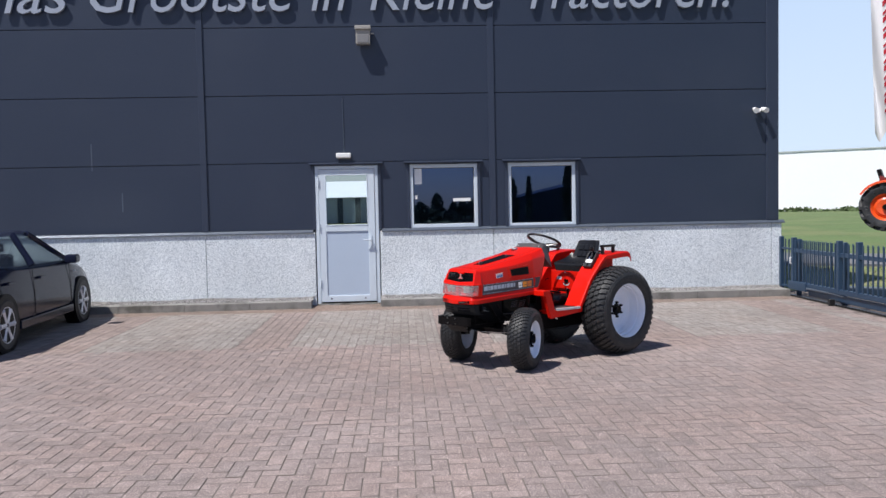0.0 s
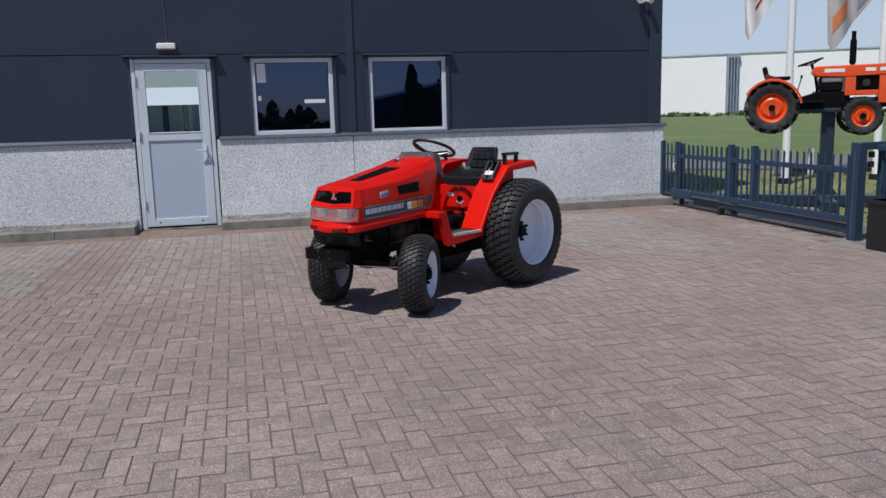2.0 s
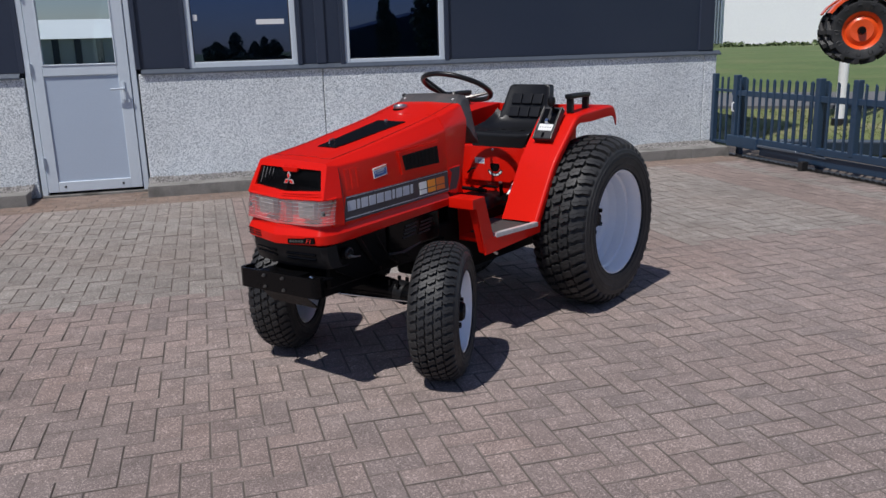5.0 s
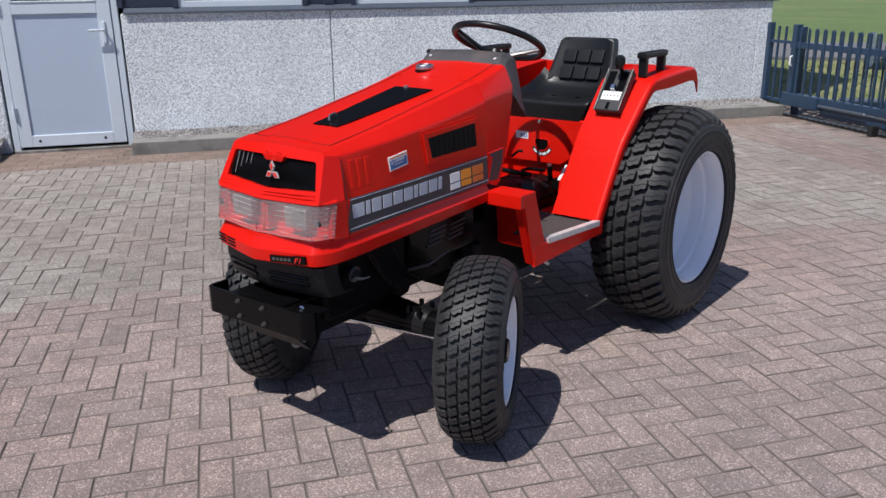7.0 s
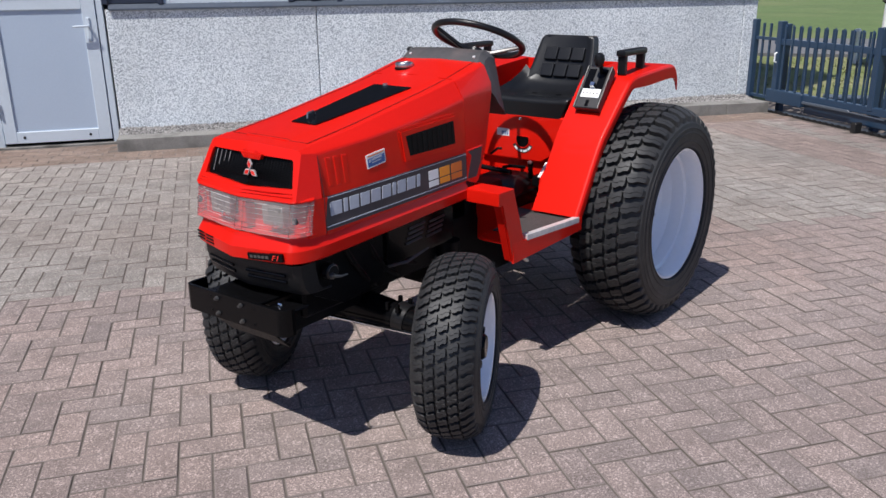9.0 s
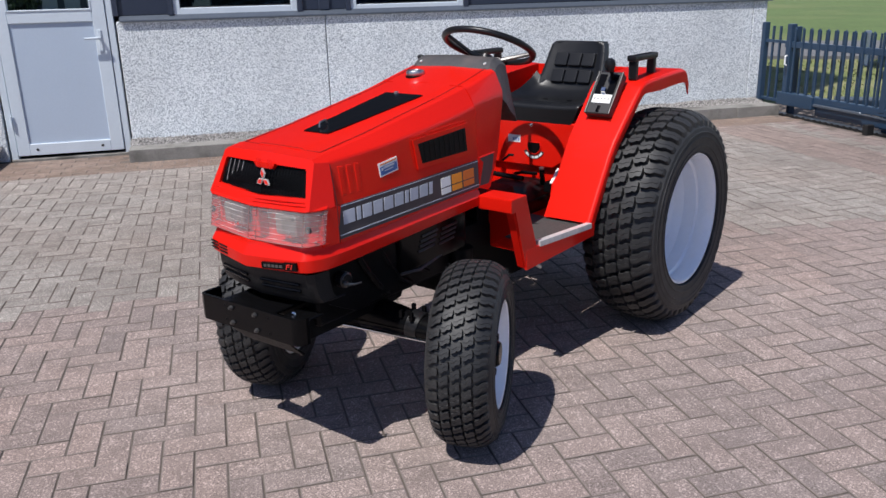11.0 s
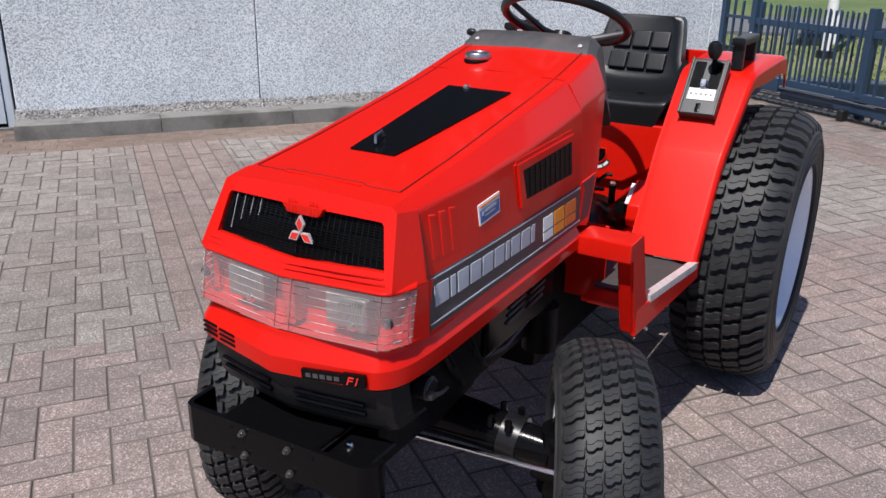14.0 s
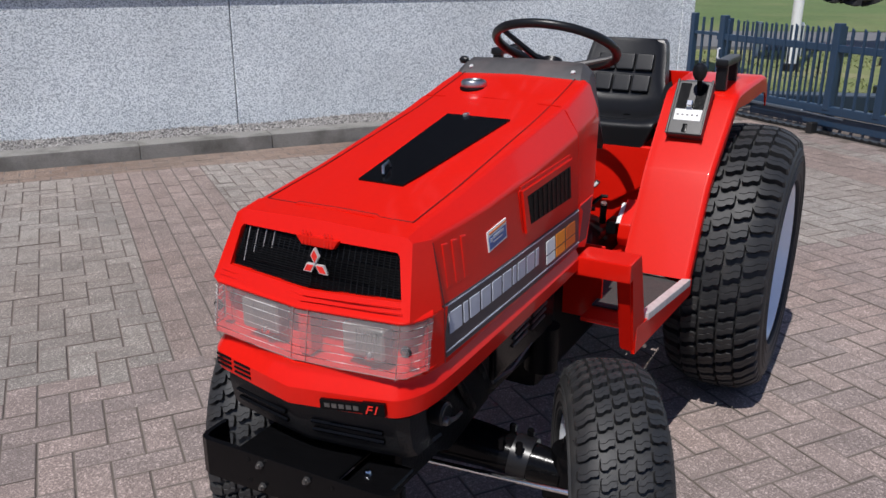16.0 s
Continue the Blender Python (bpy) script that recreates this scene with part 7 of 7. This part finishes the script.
for x in (-1.28, 1.30):
    for s in (-1, 1):
        w = thing("wheel", "", "")
        w.parent = car
        w.matrix_local = pose(x, s * 0.775, 0.305, 0, 0, 0 if s < 0 else 180)
        bm = B()
        lathe(bm, [(0.19, -0.085), (0.215, -0.10), (0.27, -0.106), (0.298, -0.09), (0.305, -0.06), (0.305, 0.08), (0.20, 0.09)], 40, "y")
        part("tyre", bm, M_RUBBER, w)
        bm = B()
        lathe(bm, [(0.20, -0.09), (0.205, -0.10), (0.195, -0.098), (0.180, -0.06), (0.175, 0.05)], 40, "y")
        lathe(bm, [(0.0, -0.085), (0.045, -0.085), (0.05, -0.06)], 20, "y")
        for k in range(6):
            a = 2 * math.pi * k / 6
            tube(bm, [(0.03 * math.cos(a), -0.074, 0.03 * math.sin(a)), (0.12 * math.cos(a), -0.080, 0.12 * math.sin(a)), (0.192 * math.cos(a), -0.080, 0.192 * math.sin(a))], [0.036, 0.030, 0.040], 8)
        part("rim", bm, M_ALLOY, w, "silver spoked alloy rim")
        bm = B()
        lathe(bm, [(0.0, -0.02), (0.13, -0.02)], 24, "y")
        part("brake_disc", bm, M_STEEL, w)

# ---- across the street, seen in the glass ----
M_FAR_TREE = mat("far_tree_leaves", (0.050, 0.075, 0.045), 0.85, vary=0.4, scale=1, island=0.4, world_space=True)
M_GREY_SHEET = mat("grey_sheet", (0.30, 0.34, 0.38), 0.6, vary=0.2, scale=0.5, world_space=True)
opposite = thing("opposite_hall", "low dark hall with a white roof across the street", "building")
bm = B()
box(bm, -70, -0.5, -92.9, -80, 0, 2.9)
front = part("wall", bm, M_GREY_SHEET, opposite, "grey loading front", smooth=False)
for k in range(29):
    bm = B()
    box(bm, -60 + 2 * k, -59.4 + 2 * k, -80.0, -79.9, 0, 2.85)
    part("loading_door", bm, M_COL, front, smooth=False)
bm = B()
prism(bm, [(-79.6, 2.9), (-86.5, 4.95), (-93.4, 2.9)], -70.5, 0.0, "x")
part("roof", bm, M_SHED, opposite, "white low-pitched sheet roof", smooth=False)
tr = random.Random(8)
verts, faces = [], []
for q in range(9000):
    x = tr.uniform(2, 70)
    top = 1.0 + 0.9 * noise.noise(Vector((x * 0.16, 1, 0))) + 0.5 * noise.noise(Vector((x * 0.7, 2, 0)))
    c = Vector((x, -71 + tr.gauss(0, 0.6), max(0.05, top) * tr.random() ** 0.6))
    d1 = Vector((tr.gauss(0, 1), tr.gauss(0, 1), tr.gauss(0, 1))).normalized() * 0.22
    d2 = d1.cross(Vector((tr.gauss(0, 1), tr.gauss(0, 1), tr.gauss(0, 1)))).normalized() * 0.18
    n0 = len(verts)
    verts += [c - d1, c + d2, c + d1, c - d2]
    faces.append((n0, n0 + 1, n0 + 2, n0 + 3))
me = bpy.data.meshes.new("street_hedge")
me.from_pydata(verts, [], faces)
me.materials.append(M_FAR_TREE)
tagged(new("street_hedge", me), "uneven dark green hedge across the street", "hedge", kind="stuff")
bm = B()
prism(bm, [(11.5, 0.0), (11.5, 2.2), (30.0, 6.2), (48.0, 2.2), (48.0, 0.0)], -78.0, -62.0, "y")
solo("dark_barn", bm, M_COL, "dark gabled barn behind the trees across the street", "building", smooth=False)
TREES = [(14.1, -48.5, 4.9, 0.62), (17.0, -48.0, 6.8, 0.95), (11.0, -48.6, 3.75, 0.24), (9.75, -48.6, 3.55, 0.42), (15.5, -52.0, 3.6, 0.4),
         (5.1, -75.0, 3.0, 0.7), (3.3, -75.4, 2.1, 0.8), (6.9, -75.0, 2.1, 0.6), (7.8, -74.6, 2.5, 0.5), (8.8, -75.2, 2.2, 0.8), (-0.6, -76.0, 2.4, 1.1),
         (20.5, -56.0, 5.0, 1.2), (25.0, -58.0, 4.2, 1.3), (31.0, -60.0, 4.8, 1.5), (-14.0, -74.0, 2.9, 1.3), (-22.0, -75.0, 2.6, 1.2)]
for k, (x, y, h, wide) in enumerate(TREES):
    tree = thing("tree", "dark green tree across the street", "tree", group="street trees")
    bm = B()
    rod(bm, (x, y, -0.1), (x, y, h * 0.6), 0.16, 0.07, 8)
    part("trunk", bm, M_BEIGE, tree)
    verts, faces = [], []
    for q in range(int(500 + 420 * wide * h / 4)):
        f = tr.random()
        rad = wide * math.sin(math.pi * min(1, f * 0.80 + 0.18)) ** 0.7 * tr.random() ** 0.4 * (1 + 0.6 * noise.noise(Vector((k * 3.1, f * 6, q % 5))))
        a = tr.uniform(0, 6.283)
        c = Vector((x + rad * math.cos(a), y + rad * math.sin(a), h * (0.08 + 0.92 * f)))
        size = 0.10 + 0.12 * wide
        d1 = Vector((tr.gauss(0, 1), tr.gauss(0, 1), tr.gauss(0, 1))).normalized() * size
        d2 = d1.cross(Vector((tr.gauss(0, 1), tr.gauss(0, 1), tr.gauss(0, 1)))).normalized() * size * 0.8
        n0 = len(verts)
        verts += [c - d1, c + d2, c + d1, c - d2]
        faces.append((n0, n0 + 1, n0 + 2, n0 + 3))
    me = bpy.data.meshes.new("crown")
    me.from_pydata(verts, [], faces)
    me.materials.append(M_FAR_TREE)
    ob = new("crown", me)
    ob.parent = tree

# ---- block paving ----
def paver_mat(name, color, color2):
    """Worn concrete pavers: each block its own tone, light grit, broad dirt."""
    m = bpy.data.materials.new(name)
    m.use_nodes = True
    nt = m.node_tree
    n, link = nt.nodes, nt.links.new
    b = n["Principled BSDF"]
    b.inputs["Specular IOR Level"].default_value = 0.35
    geo, obj = n.new("ShaderNodeNewGeometry"), n.new("ShaderNodeObjectInfo")
    pos = geo.outputs["Position"]

    def noise_tex(s, d=4.0):
        t = n.new("ShaderNodeTexNoise")
        t.inputs["Scale"].default_value, t.inputs["Detail"].default_value = s, d
        link(pos, t.inputs["Vector"])
        return t.outputs["Fac"]

    def fit(v, a, c, lo, hi):
        t = n.new("ShaderNodeMapRange")
        for i, w in zip(("From Min", "From Max", "To Min", "To Max"), (a, c, lo, hi)):
            t.inputs[i].default_value = w
        link(v, t.inputs["Value"])
        return t.outputs[0]

    def mult(a, c):
        t = n.new("ShaderNodeMath")
        t.operation = "MULTIPLY"
        link(a, t.inputs[0])
        link(c, t.inputs[1])
        return t.outputs[0]

    add = n.new("ShaderNodeMath")
    add.operation = "ADD"
    link(geo.outputs["Random Per Island"], add.inputs[0])
    link(obj.outputs["Random"], add.inputs[1])
    fr = n.new("ShaderNodeMath")
    fr.operation = "FRACT"
    link(add.outputs[0], fr.inputs[0])
    base = n.new("ShaderNodeMix")
    base.data_type = "RGBA"
    base.inputs["A"].default_value, base.inputs["B"].default_value = (*color, 1), (*color2, 1)
    link(fr.outputs[0], base.inputs["Factor"])
    tone = mult(fit(fr.outputs[0], 0, 1, 0.94, 1.06), fit(noise_tex(0.5), 0.3, 0.7, 0.86, 1.12))
    tone = mult(tone, fit(noise_tex(9.0, 5.0), 0.25, 0.75, 0.82, 1.16))
    tone = mult(tone, fit(noise_tex(260.0, 2.0), 0.35, 0.65, 0.58, 1.40))
    tone = mult(tone, fit(noise_tex(2.3, 6.0), 0.60, 0.74, 1.0, 0.76))
    tone = mult(tone, fit(noise_tex(3.1, 5.0), 0.28, 0.36, 1.16, 1.0))
    vor = n.new("ShaderNodeTexVoronoi")
    vor.inputs["Scale"].default_value = 170.0
    link(pos, vor.inputs["Vector"])
    sep = n.new("ShaderNodeSeparateColor")
    link(vor.outputs["Color"], sep.inputs[0])
    grit = fit(sep.outputs[1], 0.70, 0.98, 0.93, 1.60)
    tone = mult(tone, grit)
    mul = n.new("ShaderNodeMix")
    mul.data_type, mul.blend_type = "RGBA", "MULTIPLY"
    mul.inputs["Factor"].default_value = 1.0
    link(base.outputs["Result"], mul.inputs["A"])
    link(tone, mul.inputs["B"])
    # broad rusty and greyish patches
    rust = n.new("ShaderNodeMix")
    rust.data_type, rust.blend_type = "RGBA", "MULTIPLY"
    rust.inputs["B"].default_value = (1.03, 0.90, 0.84, 1)
    link(fit(noise_tex(0.85, 4.0), 0.42, 0.66, 0.0, 0.35), rust.inputs["Factor"])
    link(mul.outputs["Result"], rust.inputs["A"])
    link(rust.outputs["Result"], b.inputs["Base Color"])
    b.inputs["Roughness"].default_value = 0.88
    bp = n.new("ShaderNodeBump")
    bp.inputs["Strength"].default_value, bp.inputs["Distance"].default_value = 0.5, 0.004
    link(noise_tex(260.0, 2.0), bp.inputs["Height"])
    link(bp.outputs[0], b.inputs["Normal"])
    return m


M_FIELD = paver_mat("paver_brown", (0.252, 0.208, 0.193), (0.277, 0.220, 0.199))
M_BAY = paver_mat("paver_grey", (0.252, 0.226, 0.204), (0.282, 0.257, 0.232))
M_REDP = paver_mat("paver_red", (0.246, 0.197, 0.177), (0.270, 0.215, 0.193))
M_BAND = paver_mat("paver_warm_red", (0.270, 0.178, 0.152), (0.300, 0.200, 0.172))
M_COURSE = paver_mat("paver_sandy", (0.190, 0.140, 0.112), (0.222, 0.170, 0.138))
M_EDGE = mat("soiled_paver_edge", (0.218, 0.181, 0.163), 0.92, vary=0.4, scale=7, fine=160, bump=0.4, bump_scale=220, world_space=True)
LONG, WIDE = 0.1976, 0.0988
STRIPS = [(1.780 + 2.305 * k, 1.780 + 2.305 * k + 6 * WIDE) for k in range(-3, 3)]
PX0, PX1, PY1 = -7.5, 8.3, -0.473
BAY_FRONT, BAY_BACK, BAND = -4.05, -0.868, -9.18
rng = random.Random(11)


blocks = {"field": [], "bay": [], "red": [], "course": [], "band": []}      # centre x, y, size x, size y
# running courses: parting strips, the course along the kerb, the band across the yard's entrance
for a, b2 in STRIPS:
    for c in range(6):
        x = a + WIDE / 2 + c * WIDE
        y1 = BAY_BACK + (c % 2) * WIDE
        while y1 > BAY_FRONT + 0.02:
            t1, t0 = min(y1, BAY_BACK), max(y1 - LONG, BAY_FRONT)
            blocks["red"].append((x, (t0 + t1) / 2, WIDE, t1 - t0))
            y1 -= LONG
for c in range(-4, 4):
    y = PY1 - WIDE / 2 - c * WIDE
    x, end = (PX0, 7.45) if c >= 0 else (-0.05, 1.0)
    x += (c % 2) * WIDE
    while x < end:
        wide = min(LONG, end + 0.1 - x) if c < 0 else LONG
        blocks["course"].append((x - LONG / 2 + wide / 2 if c < 0 else x, y, wide, WIDE))
        x += LONG
for c in range(20):
    y = BAND - WIDE / 2 - c * WIDE
    x = PX0 + (c % 2) * WIDE
    while x < PX1:
        blocks["band"].append((x, y, LONG, WIDE))
        x += LONG
# herringbone laid square to the wall: every step of the zigzag is one block across and one along
for i in range(-100, 80):
    for j in range(-60, 60):
        for s in (0, 1):
            gx, gy = i * WIDE, j * WIDE
            k = (i + j) % 4
            if s == 0 and k == 0:
                cx, cy, sx, sy = gx + WIDE, gy + WIDE / 2, LONG, WIDE
            elif s == 1 and k == 2:
                cx, cy, sx, sy = gx + WIDE / 2, gy + WIDE, WIDE, LONG
            else:
                continue
            cx, cy = cx + 1.424, cy - 4.6026
            # blocks are cut where they meet a strip or band
            x0, x1, y0, y1 = cx - sx / 2, cx + sx / 2, max(cy - sy / 2, BAND), min(cy + sy / 2, BAY_BACK)
            if not PX0 < cx < PX1 or y1 - y0 < 0.012 or cx > 7.45 and cy > -4.4:
                continue
            bay = cy > BAY_FRONT
            spans = [(x0, x1)]
            if bay:
                for a, b2 in STRIPS:
                    if x1 > a and x0 < b2:
                        spans = [(p0, p1) for p0, p1 in ((x0, min(x1, a)), (max(x0, b2), x1)) if p1 - p0 > 0.012]
            for p0, p1 in spans:
                blocks["bay" if bay and -7 < cx < 7.2 else "field"].append(((p0 + p1) / 2, (y0 + y1) / 2, p1 - p0, y1 - y0))


def block_verts(cx, cy, sx, sy, dz, tilt):
    g, e = 0.0025, 0.0030
    hx, hy = sx / 2 - g, sy / 2 - g
    lo = [(cx + a * hx, cy + b2 * hy, -0.02) for a, b2 in ((-1, -1), (1, -1), (1, 1), (-1, 1))]
    mid = [(cx + a * hx, cy + b2 * hy, dz - 0.0020) for a, b2 in ((-1, -1), (1, -1), (1, 1), (-1, 1))]
    top = [(cx + a * (hx - e), cy + b2 * (hy - e), dz + tilt[0] * a + tilt[1] * b2) for a, b2 in ((-1, -1), (1, -1), (1, 1), (-1, 1))]
    return lo + mid + top


BLOCK_FACES = [(8, 9, 10, 11)] + [(4 + k, 4 + (k + 1) % 4, 8 + (k + 1) % 4, 8 + k) for k in range(4)] + [(k, (k + 1) % 4, 4 + (k + 1) % 4, 4 + k) for k in range(4)]
BLOCK_SLOTS = [0] + [2] * 4 + [1] * 4        # worn, soiled edges; sandy sides in the joints
pavement = thing("pavement", "worn herringbone concrete block paving, brown with grey bays and red strips", "paving", kind="structure")
shared = {}
near = 0
for kind, material in (("field", M_FIELD), ("bay", M_BAY), ("red", M_REDP), ("course", M_COURSE), ("band", M_BAND)):
    verts, faces = [], []
    for cx, cy, sx, sy in blocks[kind]:
        dz, tilt = rng.uniform(-0.0022, 0.0008), (rng.uniform(-0.0007, 0.0007), rng.uniform(-0.0007, 0.0007))
        if kind == "field" and 2.2 < cx < 4.3 and -6.85 < cy < -5.3 and near < 290:
            key = (round(sx, 3), round(sy, 3), rng.randrange(4))
            if key not in shared:
                me = bpy.data.meshes.new("paver")
                me.from_pydata(block_verts(0, 0, sx, sy, 0.0, tilt), [], BLOCK_FACES)
                me.materials.append(material)
                me.materials.append(M_JOINT)
                me.materials.append(M_EDGE)
                me.polygons.foreach_set("material_index", BLOCK_SLOTS)
                shared[key] = me
            ob = new("paver", shared[key])
            ob.parent, ob.location = pavement, (cx, cy, dz)
            near += 1
            continue
        n0 = len(verts)
        verts += block_verts(cx, cy, sx, sy, dz, tilt)
        faces += [tuple(n0 + q for q in f) for f in BLOCK_FACES]
    me = bpy.data.meshes.new("pavers_" + kind)
    me.from_pydata(verts, [], faces)
    me.materials.append(material)
    me.materials.append(M_JOINT)
    me.materials.append(M_EDGE)
    me.polygons.foreach_set("material_index", BLOCK_SLOTS * (len(faces) // 9))
    rest = new({"field": "brown_pavers", "bay": "grey_pavers", "red": "red_pavers", "course": "sandy_pavers", "band": "warm_red_pavers"}[kind], me)
    rest.parent = pavement
    tagged(rest, kind="stuff")
